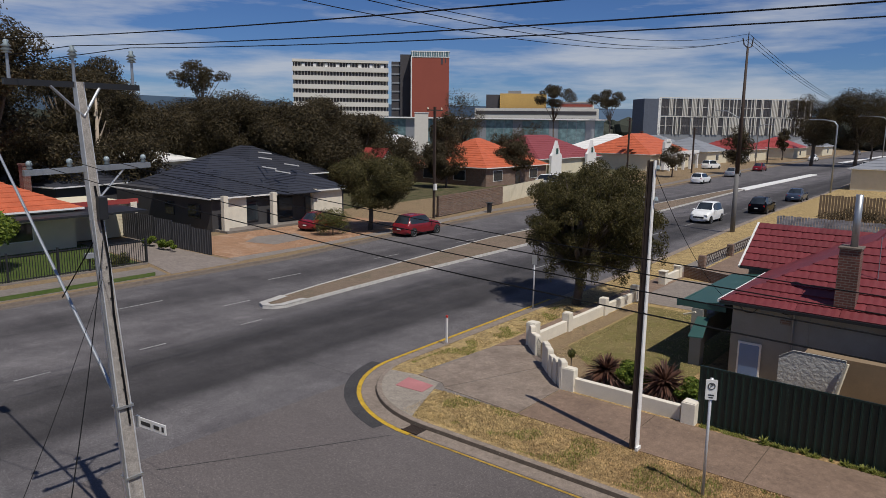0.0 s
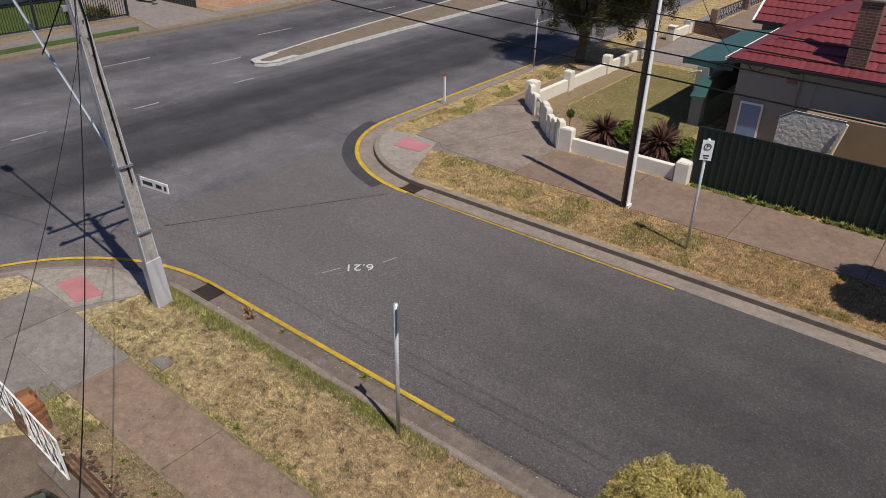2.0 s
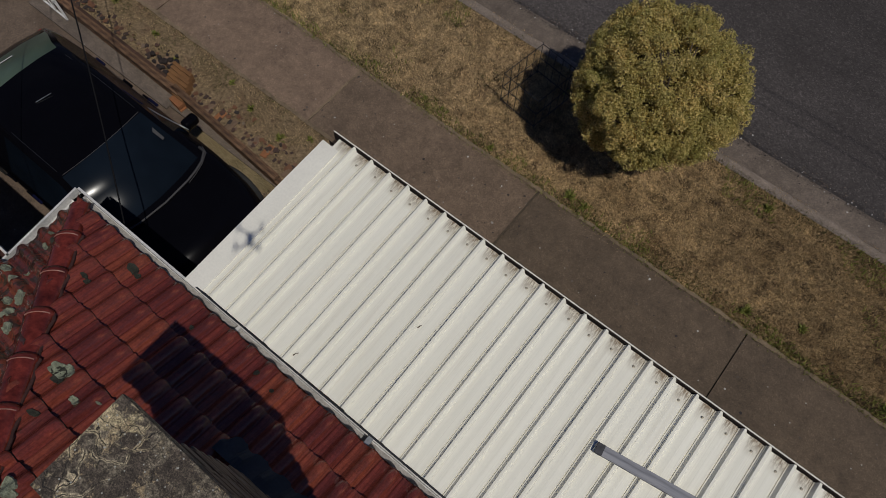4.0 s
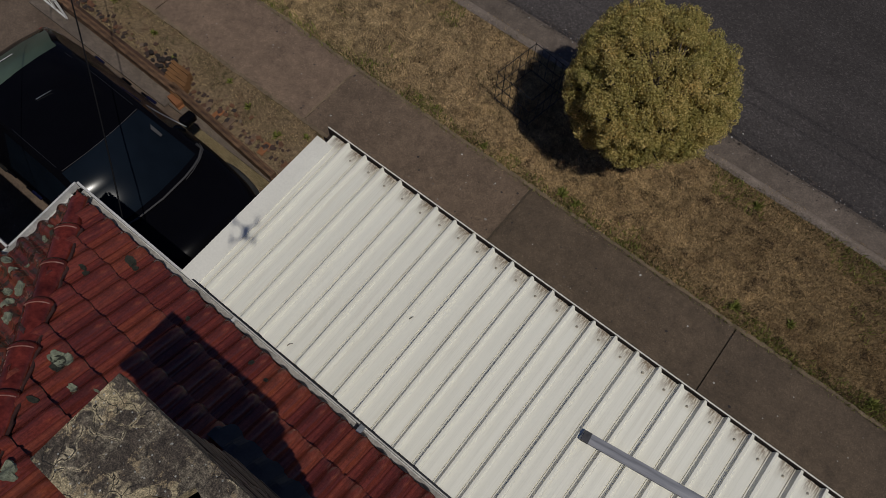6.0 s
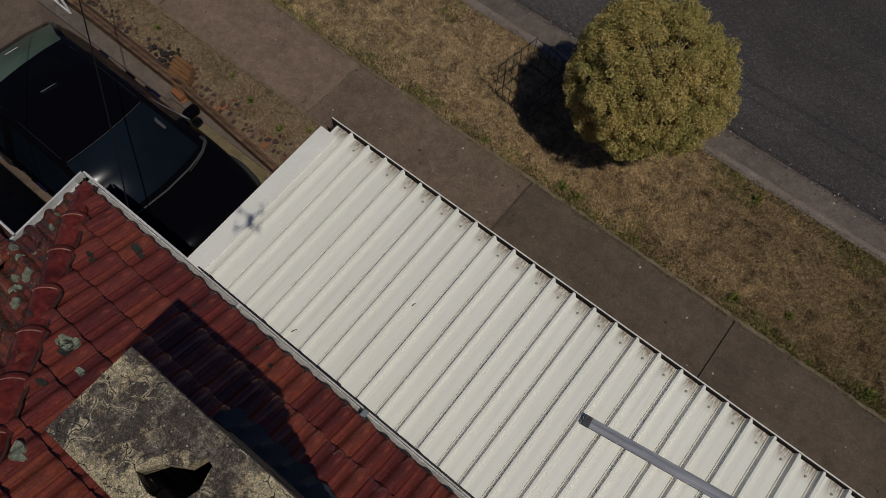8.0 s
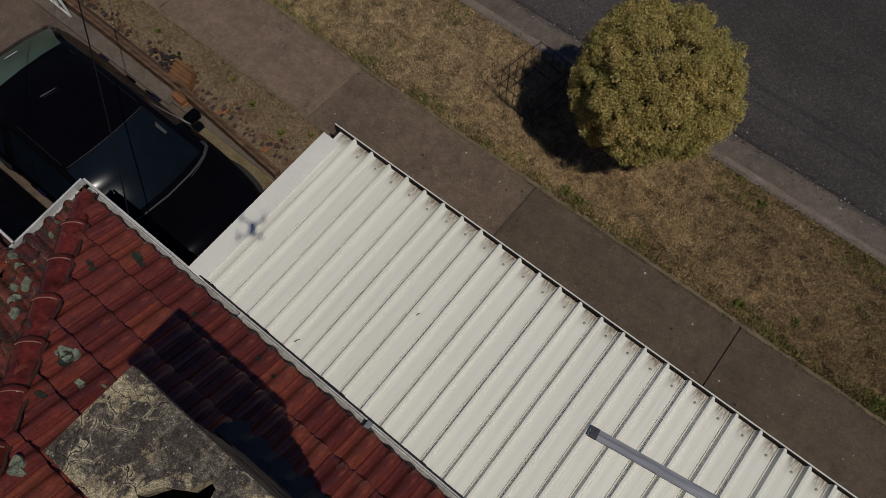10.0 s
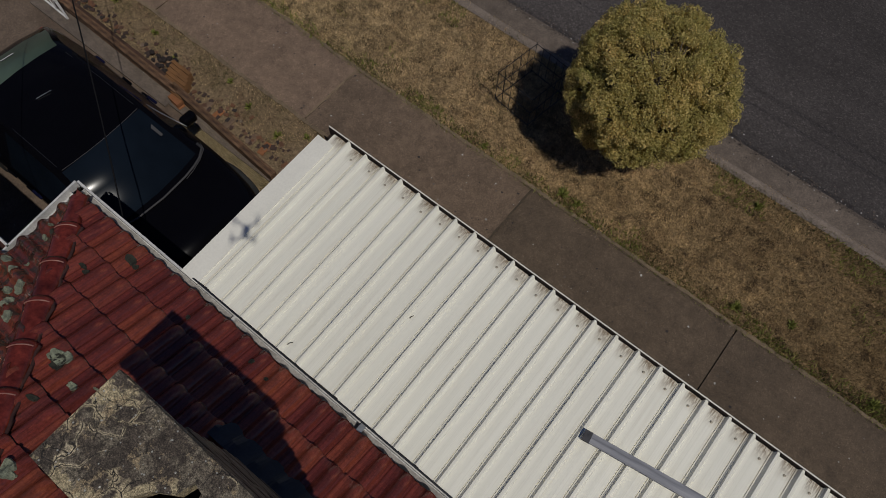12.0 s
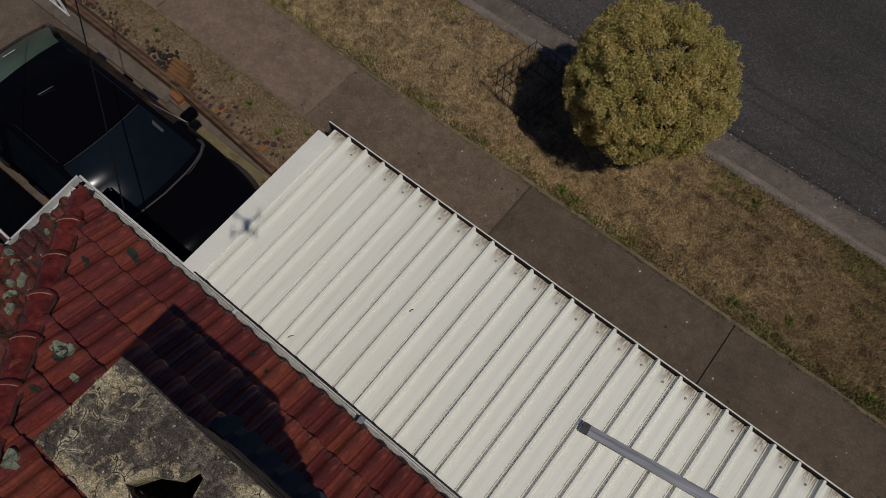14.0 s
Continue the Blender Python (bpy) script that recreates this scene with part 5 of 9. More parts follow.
M_CLINKER = plain("blackened_clinker", (0.030, 0.021, 0.018), 0.9, var=0.5, big=20)
low_wall = thing("garden_wall", (-6.5, 2.68, VZ), "low crumbling brown brick garden wall", "garden wall")
near_part("core", boxes(((-8.45, 2.66, 0.13), (2.6, 0.08, 0.11)), ((-4.0, 2.45, 0.13), (1.4, 0.06, 0.11))), M_KERB, low_wall)


def lay_brick(mesh, parent, x, y, z, turn, tilt=0.0):
    ob = new("brick", mesh)
    ob.parent = parent
    ob.matrix_basis = under(parent) @ pose(x, y, z, tilt, 0, turn)


for c in range(3):
    for i in range(10):  # stretch beside the bonnet
        x = -6.98 + i * 0.2265 + (0.11 if c % 2 else 0)
        if x < -4.7:
            lay_brick(wall_brick, low_wall, x, 2.625 - 0.07 * (x + 6.9) + rng.uniform(-0.002, 0.002), VZ + 0.045 + c * 0.073, -4.0 + rng.uniform(-0.3, 0.3))
    for i in range(7):
        lay_brick(wall_brick, low_wall, -4.62 + i * 0.2265 + (0.11 if c % 2 else 0), 2.465, VZ + 0.045 + c * 0.073, rng.uniform(-1, 1))
    for i in range(13):  # older stretch towards the gate, set nearer the drive
        x = -9.75 + i * 0.2265 + (0.11 if c % 2 else 0)
        lay_brick(wall_brick, low_wall, x, 2.655 - 0.05 * i / 13 + rng.uniform(-0.003, 0.003), VZ + 0.045 + c * 0.073, -1.2 + rng.uniform(-0.4, 0.4))
for i in range(28):  # worn ledge behind the top course, coloured dark for the shadow line there
    x = -9.7 + i * 0.227
    if x < -7.3:
        lay_brick(dark_brick, low_wall, x, 2.735 - 0.02 * (x + 9.7) + rng.uniform(-0.003, 0.003), VZ + 0.15 + rng.uniform(-0.004, 0.006), -1.2 + rng.uniform(-0.6, 0.6))
near_part("footing", boxes(((-8.6, 2.47, VZ + 0.03), (3.2, 0.25, 0.05)), ((-5.3, 2.475, VZ + 0.03), (3.4, 0.13, 0.05)), bevel=0.012), M_KERB, low_wall, "concrete footing strip")
pier = thing("brick_pier", (-7.1, 2.75, VZ), "broken-down pier of orange and blackened bricks", "brick pier")
soldier = wall_brick.copy()  # laid on edge
for v in soldier.vertices:
    v.co.y, v.co.z = v.co.y * 0.56, v.co.z * 1.5
soldier.materials.clear()
soldier.materials.append(plain("ochre_brick", (0.205, 0.098, 0.036), 0.92, var=0.35, rnd=0.35, fine=36, bump=0.5))
for c in range(2):
    for i in range(8):
        lay_brick(soldier if i else orange_brick, pier, -6.88 - i * 0.041 + rng.uniform(-0.012, 0.012), 2.50 + i * 0.064, VZ + 0.045 + c * 0.09 - (0.012 if i > 5 else 0.0), -3 + rng.uniform(-3, 3), rng.uniform(-3, 3))
        if i > 1:
            lay_brick(soldier, pier, -7.115 - i * 0.032 + rng.uniform(-0.008, 0.008), 2.50 + i * 0.064, VZ + 0.040 + c * 0.085, -3 + rng.uniform(-3, 3), rng.uniform(-3, 3))
for i, (x, y) in enumerate(((-7.50, 2.78), (-7.52, 2.91), (-7.70, 2.82), (-7.36, 2.99), (-7.62, 2.97))):
    lay_brick(pale_brick if i in (0, 2, 4) else dark_brick, pier, x, y, VZ + 0.012 + rng.uniform(-0.01, 0.008), rng.uniform(-8, 8), rng.uniform(-5, 5))
for i in range(20):  # blackened lumps lying on the pile
    a = i * 2.4
    d = 0.075 + 0.014 * i
    x, y = -7.56 + d * math.cos(a) + rng.uniform(-0.02, 0.02), 2.87 + d * 0.62 * math.sin(a) + rng.uniform(-0.02, 0.02)
    bm = bmesh.new()
    r = rng.uniform(0.03, 0.064)
    blob(bm, (x, y, VZ + 0.08 + r * 0.15), r, (1, rng.uniform(0.7, 1.0), 0.45), 1, 0.6, i)
    near_part("clinker", bm, M_CLINKER, pier, "blackened lump of clinker" if i == 0 else "")
for i in range(9):  # single bricks sunk flat in the bed
    x = -6.55 + i * 0.24
    if i not in (3, 6):
        lay_brick(orange_brick if i % 4 == 1 else pale_brick, low_wall, x, 2.77 - 0.05 * i / 9 + rng.uniform(-0.03, 0.03), VZ - 0.012 + rng.uniform(-0.006, 0.006), 90 + rng.uniform(-6, 6))
gate_pier = thing("brick_pier", (-11.0, 2.72, VZ), "square orange brick gate pier with a broken top", "brick pier")
near_part("core", boxes(((-11.05, 2.72, 0.36), (0.34, 0.24, 0.58))), M_KERB, gate_pier)
for c in range(8):
    z = VZ + 0.045 + c * 0.078
    for i in range(2):
        for j, y in enumerate((2.58, 2.86)):
            if c == 7 and rng.random() < 0.35:
                continue
            lay_brick(orange_brick if rng.random() < 0.7 else brick_mesh, gate_pier, -11.18 + i * 0.24, y, z, rng.uniform(-2, 2))
    for x in (-11.26, -10.84):
        lay_brick(orange_brick, gate_pier, x, 2.72, z, 90 + rng.uniform(-2, 2))
for i in range(5):
    lay_brick(orange_brick, gate_pier, -11.2 + i * 0.09, 2.72 + rng.uniform(-0.05, 0.05), VZ + 0.67, 88 + rng.uniform(-5, 5))
# broken brick bits
verts, faces = [], []
for k in range(330):
    x = rng.uniform(-10.6, -3.2)
    y = (2.82 if x < -7 else 2.70) + abs(rng.gauss(0, 0.13))
    if y > 3.4:
        continue
    r = rng.uniform(0.012, 0.045)
    c0 = len(verts)
    a = rng.uniform(0, 6.3)
    for sx, sy in ((-1, -0.6), (1, -0.7), (0.8, 0.7), (-0.9, 0.6)):
        for z in (0.0, r * 0.6):
            verts.append((x + r * (sx * math.cos(a) - sy * math.sin(a)) * rng.uniform(0.7, 1.1), y + r * (sx * math.sin(a) + sy * math.cos(a)), VZ + 0.006 + z))
    faces += [(c0 + 1, c0 + 3, c0 + 5, c0 + 7), (c0, c0 + 2, c0 + 3, c0 + 1), (c0 + 2, c0 + 4, c0 + 5, c0 + 3), (c0 + 4, c0 + 6, c0 + 7, c0 + 5), (c0 + 6, c0, c0 + 1, c0 + 7)]
n = Nodes("brick_rubble", 0.95)
n.color(n.ramp(n.island(), (0.0, (0.035, 0.028, 0.025)), (0.55, (0.075, 0.042, 0.032)), (0.85, (0.17, 0.078, 0.040)), (1.0, (0.20, 0.155, 0.11))))
tagged(cloud_mesh("brick_rubble", verts, faces, n.m), "scattered broken bricks and clinker in the bed", "rubble", kind="stuff")

gate = thing("gate", (-10.55, 2.5, VZ), "white wrought-steel driveway gate with diamond lattice", "gate")
g0, g1, gz0, gz1 = Vector((-11.95, 2.57, 0)), Vector((-9.4, 2.50, 0)), 0.16, 0.98
for z in (gz0, gz1):
    near_part("rail", tube([g0 + Vector((0, 0, z)), g1 + Vector((0, 0, z))], 0.017, seg=6), M_WHITE, gate)
for p in (g0, g1, (g0 + g1) / 2):
    near_part("stile", tube([p + Vector((0, 0, gz0)), p + Vector((0, 0, gz1))], 0.017, seg=6), M_WHITE, gate)
for i in range(9):
    a = g0.lerp(g1, i / 9)
    b = g0.lerp(g1, (i + 1) / 9)
    for u, v in ((a, b), (b, a)):
        near_part("lattice_bar", tube([u + Vector((0, 0, gz0)), v + Vector((0, 0, gz1))], 0.009, seg=5), M_WHITE, gate)
    near_part("scroll", tube([a.lerp(b, 0.5 + 0.32 * math.cos(t)) + Vector((0, 0, 0.57 + 0.12 * math.sin(t))) for t in [k * math.pi / 5 for k in range(11)]], 0.008, seg=5), M_WHITE, gate)
near_part("latch", tube([g1 + Vector((0, 0, 0.7)), g1 + Vector((0.09, 0.02, 0.72)), g1 + Vector((0.1, 0.02, 0.78))], 0.012, seg=6), M_WHITE, gate)

# ---- cars ----
def spline(xs, ys, x):
    """A smooth curve through points, without overshoot worth seeing."""
    if x <= xs[0]:
        return ys[0]
    if x >= xs[-1]:
        return ys[-1]
    i = max(k for k in range(len(xs) - 1) if xs[k] <= x)
    t = (x - xs[i]) / (xs[i + 1] - xs[i])
    d = [(ys[k + 1] - ys[k]) / (xs[k + 1] - xs[k]) for k in range(len(xs) - 1)]

    def slope(k):
        if k == 0 or k == len(xs) - 1:
            return d[0] if k == 0 else d[-1]
        return 0.0 if d[k - 1] * d[k] <= 0 else 2 * d[k - 1] * d[k] / (d[k - 1] + d[k])

    h = xs[i + 1] - xs[i]
    return (2 * t**3 - 3 * t**2 + 1) * ys[i] + (t**3 - 2 * t**2 + t) * h * slope(i) + (3 * t**2 - 2 * t**3) * ys[i + 1] + (t**3 - t**2) * h * slope(i + 1)


SHAPES = {  # places along the car of tail glass foot, roof rear, roof front and windscreen foot; bonnet and boot heights
    "suv": (0.05, 0.16, 0.56, 0.72, 0.62, 0.62),
    "hatch": (0.10, 0.24, 0.60, 0.765, 0.63, 0.64),
    "sedan": (0.17, 0.32, 0.56, 0.72, 0.62, 0.66),
    "wagon": (0.03, 0.10, 0.55, 0.72, 0.60, 0.64),
    "liftback": (0.115, 0.25, 0.60, 0.765, 0.63, 0.80),
    "van": (0.02, 0.05, 0.74, 0.90, 0.56, 0.60),
}


def make_car(at, turn, size, kind, body_mat, label, glass=None, plate=True, rear=None, mirror_back=0.28):
    L, W, H = size
    glass = glass or M_GLASS
    tg, rr, rf, wf, hood, boot = SHAPES[kind]
    w = W / 2
    car = thing("car", at, label, "car", turn=turn)
    s_key = [0.0, 0.025, tg, rr, (rr + rf) / 2, rf, wf, 0.9 if wf < 0.85 else 0.95, 0.975, 1.0]
    top = [0.42, 0.58, boot, 0.965, 1.0, 0.965, hood + 0.035, hood - 0.03, 0.46, 0.36]
    low = min(boot, 0.66)
    belt = [0.38, 0.52, low - 0.03, low - 0.02, 0.60, 0.59, hood - 0.01, hood - 0.08, 0.42, 0.33]
    wide = [0.86, 0.94, 0.98, 1.0, 1.0, 1.0, 0.985, 0.95, 0.86, 0.74]
    roofw = [0.72, 0.80, 0.80, 0.66, 0.67, 0.67, 0.78, 0.74, 0.66, 0.55]
    steps = sorted({round(s_key[i] + (s_key[i + 1] - s_key[i]) * k / 4, 4) for i in range(len(s_key) - 1) for k in range(5)})
    grid = []
    for s in steps:
        zt, zb = spline(s_key, top, s) * H, spline(s_key, belt, s) * H
        wd, wr = spline(s_key, wide, s) * w, spline(s_key, roofw, s) * w
        z0 = 0.2 + (0.06 if s < 0.04 or s > 0.96 else 0)
        half = [(0.0, z0), (wd * 0.86, z0), (wd * 0.97, z0 + 0.1), (wd, 0.55 * zb), (wd * 0.985, zb * 0.86), (wd * 0.945, zb), (wr + (wd * 0.945 - wr) * 0.12, zt - (zt - zb) * 0.10), (wr * 0.93, zt - 0.012), (wr * 0.5, zt + 0.006), (0.0, zt + 0.012)]
        bow = 0.16 * min(1.0, max(0.0, (s - 0.5) / 0.2)) - 0.12 * min(1.0, max(0.0, (0.35 - s) / 0.2))
        grid.append([(s * L - L / 2 - bow * (y / w) ** 2, y, z) for y, z in half])
    n = len(grid[0])
    sets = {}
    for i in range(len(grid) - 1):
        sm = (steps[i] + steps[i + 1]) / 2
        for k in range(n - 1):
            name = "body"
            if k == 5 and tg + (rr - tg) * 0.6 < sm < rf + (wf - rf) * 0.62:
                pillar = [rr + (rf - rr) * f for f in (0.28, 0.64)]
                name = "body" if any(abs(sm - p) < 0.012 for p in pillar) else "side_window"
            if k in (7, 8) and rf + 0.01 < sm < wf - 0.004:
                name = "windscreen"
            if k in (7, 8) and tg + 0.008 < sm < rr - 0.004 and kind != "van":
                name = "rear_window"
            if k < 2:
                name = "sill"
            for sign in (1, -1):
                key = (name, sign if name == "side_window" else 0)
                q = [grid[i][k], grid[i + 1][k], grid[i + 1][k + 1], grid[i][k + 1]]
                q = [(x, y * sign, z) for x, y, z in q]
                sets.setdefault(key, []).append(q if sign < 0 else q[::-1])
    for (name, sign), quads in sets.items():
        bm = poly(*quads)
        if name == "body":
            for s, r in ((0, 1), (len(grid) - 1, 0)):
                pts = [(x, y, z) for x, y, z in grid[s]] + [(x, -y, z) for x, y, z in reversed(grid[s][1:-1])]
                poly(pts if r else pts[::-1], bm=bm)
        bmesh.ops.remove_doubles(bm, verts=bm.verts, dist=0.0008)
        bmesh.ops.recalc_face_normals(bm, faces=bm.faces)
        part(name, bm, {"body": body_mat, "sill": M_TYRE, "rear_window": rear or glass}.get(name, glass), car, smooth=True)
    R = 0.345 if kind in ("suv", "van") else 0.315
    for sx in (-0.5 + 0.185, 0.5 - 0.175):
        for sy in (1, -1):
            arch = lathe([(R + 0.055, -0.03), (R + 0.06, 0.03), (R + 0.03, 0.045)], 20)
            bmesh.ops.transform(arch, matrix=pose(sx * L, sy * (w - 0.035), R, -90 * sy, 0, 0), verts=arch.verts)
            part("wheel_arch", arch, M_TYRE, car, smooth=False)
            tyre = lathe([(R * 0.62, -0.1), (R * 0.96, -0.1), (R, -0.07), (R, 0.07), (R * 0.96, 0.1), (R * 0.64, 0.1), (R * 0.62, 0.06)], 20)
            wheel = part("wheel", tyre, M_TYRE, car)
            wheel.matrix_basis = pose(sx * L, sy * (w - 0.075), R, -90 * sy, 0, 0)
            rim = bmesh.new()
            lathe([(R * 0.13, 0.06), (R * 0.13, 0.085), (R * 0.05, 0.09)], 10, rim)
            for k in range(5):
                a = k * 2 * math.pi / 5
                box(rim, (math.cos(a) * R * 0.35, math.sin(a) * R * 0.35, 0.075), (R * 0.56, R * 0.16, 0.02), Matrix.Rotation(a, 4, "Z"))
            lathe([(R * 0.60, 0.05), (R * 0.66, 0.102), (R * 0.58, 0.1), (R * 0.56, 0.06)], 20, rim)
            part("rim", rim, M_RIM, wheel)
    for sy in (1, -1):
        part("headlight", boxes(((0.478 * L, sy * w * 0.66, H * 0.43), (0.1, w * 0.34, 0.12)), bevel=0.03), M_LAMP, car, smooth=True)
        part("tail_light", boxes(((-0.468 * L, sy * w * 0.74, H * 0.49), (0.07, w * 0.22, 0.17)), bevel=0.025), M_TAIL, car, smooth=True)
        mx = (wf - 0.5) * L - mirror_back
        part("mirror", boxes(((mx, sy * (w + 0.06), H * 0.62), (0.13, 0.22, 0.15)), bevel=0.045), body_mat, car, smooth=True)
        for f in (0.36, 0.6):
            part("door_handle", boxes((((rr + (rf - rr) * f - 0.5) * L, sy * (w * 0.99 + 0.01), H * 0.52), (0.18, 0.03, 0.03)), bevel=0.01), body_mat, car)
    part("grille", boxes(((0.497 * L, 0, H * 0.32), (0.04, W * 0.5, 0.16)), bevel=0.01), M_BLACK, car)
    if plate:
        part("number_plate", boxes(((0.5 * L + 0.012, 0, H * 0.24), (0.012, 0.37, 0.1)),), M_WHITE, car)
        part("number_plate", boxes(((-0.5 * L - 0.004, 0, H * 0.36), (0.012, 0.37, 0.1)),), M_WHITE, car)
    return car


P_BLACK = paint("black_car_paint", (0.003, 0.003, 0.0045), 0.12)
P_BLACK.node_tree.nodes["Principled BSDF"].inputs["Specular IOR Level"].default_value = 0.07
P_WHITE = paint("white_car_paint", (0.78, 0.78, 0.77), 0.3)
P_RED = paint("dark_red_car_paint", (0.20, 0.012, 0.018), 0.25)
P_SILVER = paint("silver_car_paint", (0.42, 0.43, 0.45), 0.3, 0.6)
P_BLUE = paint("blue_grey_car_paint", (0.06, 0.08, 0.12), 0.25, 0.3)
P_GREEN = glazing("tinted_car_glass", (0.005, 0.008, 0.013), 0.13, 0.035)
M_BLUEBLACK = paint("blue_black_enamel", (0.008, 0.009, 0.03), 0.15)
# rear glass tinted green to carry the foliage reflected in it
P_REAR = glazing("rear_glass_green_reflection", (0.055, 0.08, 0.056), 0.3, 0.3)

black = make_car((-6.55, 1.15, VZ), 0, (4.72, 1.92, 1.47), "liftback", P_BLACK, "glossy black hatchback parked on the concrete drive", P_GREEN, rear=P_REAR, mirror_back=0.60)
part("cowl", tube([(1.10, 0.80, 1.02), (1.19, 0.80, 1.005), (1.27, 0.68, 1.0), (1.31, 0.55, 1.0), (1.34, 0.38, 1.0), (1.36, 0.0, 1.0), (1.33, -0.40, 1.0), (1.26, -0.66, 1.0)], 0.020, 0.012, 6), M_DARKWALL, black, "grey strip below the windscreen", True)
# thin tube drawn for the reflection along the screen corner
part("cowl_trim", tube([(1.13, 0.83, 1.03), (1.23, 0.80, 1.02), (1.31, 0.66, 1.015), (1.36, 0.50, 1.012), (1.385, 0.36, 1.01)], 0.006, 0.004, 7), M_DARKWALL, black, "strip standing for the reflection at the screen corner", True)
part("pillar_trim", tube([(0.20, 0.735, 1.21), (0.50, 0.775, 1.20), (0.72, 0.815, 1.19), (0.92, 0.86, 1.17)], 0.008, 0.005, 6), M_STEEL, black, "bright strip beside the windscreen", True)
part("roof_gutter", tube([(-1.18, 0.60, 1.32), (-0.80, 0.64, 1.36), (-0.47, 0.665, 1.365), (0.0, 0.70, 1.345), (0.24, 0.735, 1.25)], 0.008, seg=6), M_BLUEBLACK, black, smooth=True)
part("roof_gutter", tube([(-1.10, -0.60, 1.32), (-0.44, -0.60, 1.39), (0.0, -0.61, 1.40), (0.5, -0.62, 1.36)], 0.008, seg=6), M_BLUEBLACK, black, smooth=True)
for x in (-1.13, -0.05):
    part("door_pull", boxes(((x, 0.955, 0.80), (0.18, 0.04, 0.035)), bevel=0.014), M_BLUEBLACK, black, "glossy blue-black door pull", True)
    part("door_pull", boxes(((x, -0.955, 0.80), (0.18, 0.04, 0.035)), bevel=0.014), M_BLUEBLACK, black)
part("dashboard_card", slabby([(0.66, 0.56, 1.325), (0.70, 0.52, 1.31), (0.84, 0.535, 1.245), (0.83, 0.57, 1.245)], 0.003), M_DARKWALL, black, "pale folded card behind the windscreen")
part("rear_label", slabby([(-1.62, -0.02, 1.31), (-1.60, 0.16, 1.31), (-1.57, 0.16, 1.325), (-1.59, -0.02, 1.325)], 0.003), M_WHITE, black, "small white strip on the rear glass")
part("wiper", tube([(0.92, 0.55, 0.985), (1.0, 0.1, 1.04), (1.02, -0.25, 1.045)], 0.009, 0.006, 5), M_BLACK, black)
part("wiper", tube([(0.95, -0.05, 1.0), (1.02, -0.45, 1.02), (0.98, -0.62, 1.0)], 0.009, 0.006, 5), M_BLACK, black)
part("roof_aerial", tube([(-0.59, -0.13, 1.485), (-0.54, 0.07, 1.50)], 0.006, 0.003, 5), M_STEEL, black)
for y in (0.58, -0.58):
    part("roof_trim", tube([(-0.95, y, 1.43), (-0.3, y * 1.02, 1.462), (0.35, y * 1.02, 1.43)], 0.004, seg=5), M_BLACK, black)
part("windscreen_trim", tube([(0.47 - 0.13 * y * y, y, 1.432 - 0.05 * y * y) for y in (-0.58, -0.4, -0.2, 0.0, 0.2, 0.4, 0.58)], 0.004, seg=5), M_DARKWALL, black, "thin strip along the top of the windscreen")


# ---- trees ----
def leaf_cloud(clumps, count, size, seed, long=1.6, droop=0.0):
    """Small folded leaves scattered through rounded clumps, denser towards the outside."""
    r = np.random.RandomState(seed)
    vol = np.array([c[1] * c[2] * c[3] for c in clumps]) ** 0.75
    pick = r.choice(len(clumps), count, p=vol / vol.sum())
    c = np.array([c[0] for c in clumps])[pick]
    s = np.array([c[1:4] for c in clumps])[pick]
    d = r.normal(size=(count, 3))
    d /= np.linalg.norm(d, axis=1, keepdims=True)
    rad = r.uniform(0.35, 1.0, (count, 1)) ** 0.5 * r.normal(1.0, 0.07, (count, 1))
    p = c + d * s * rad
    nrm = d + np.array([0, 0, 0.35]) + r.normal(size=(count, 3)) * 0.55
    nrm /= np.linalg.norm(nrm, axis=1, keepdims=True)
    a = np.cross(nrm, r.normal(size=(count, 3)))
    a[:, 2] -= droop * np.abs(a[:, 2]) + droop * 0.3
    a /= np.linalg.norm(a, axis=1, keepdims=True)
    b = np.cross(nrm, a)
    b /= np.linalg.norm(b, axis=1, keepdims=True)
    k = (size * r.uniform(0.6, 1.4, (count, 1)))
    fold = np.cross(a, b) * k * 0.25
    v = np.stack([p - a * k * long / 2, p + b * k * 0.5 + fold, p + a * k * long / 2, p - b * k * 0.5 + fold], 1).reshape(-1, 3)
    f = np.arange(count * 4).reshape(-1, 4)
    return v.tolist(), f.tolist()


def make_tree(name, at, trunk, clumps, count, size, leaf, bark, label, seed, category="tree", group="", droop=0.0, long=1.6):
    """Trunk with limbs that reach the clumps, and a leafy crown. Places are relative to the foot."""
    t = thing(name, at, label, category, group)
    r, fork = trunk
    bm = tube([(0, 0, -0.05), (0.04 * fork, 0.02 * fork, fork * 0.5), (0.02, 0.05 * fork, fork)], r, r * 0.75, 9)
    rr = random.Random(seed)
    for c, *s in clumps:
        if rr.random() < 0.75:
            mid = (c[0] * 0.45 + rr.uniform(-0.1, 0.1), c[1] * 0.45, fork + (c[2] - fork) * 0.5)
            tube([(0.02, 0.05 * fork, fork * 0.95), mid, (c[0], c[1], c[2])], r * 0.45, r * 0.12, 6, bm)
    part("trunk", bm, bark, t, smooth=True)
    v, f = leaf_cloud(clumps, count, size, seed, long, droop)
    cloud_mesh("crown", v, f, leaf, t)
    return t


def clumped(seed, n, centre, spread, r, flat=0.8):
    rr = random.Random(seed)
    out = []
    for _ in range(n):
        d = Vector((rr.gauss(0, 1), rr.gauss(0, 1), rr.gauss(0, 1))).normalized() * rr.uniform(0.55, 1.0)
        k = r * rr.uniform(0.7, 1.25)
        out.append(((centre[0] + d.x * spread[0], centre[1] + d.y * spread[1], centre[2] + d.z * spread[2]), k, k, k * flat))
    return out


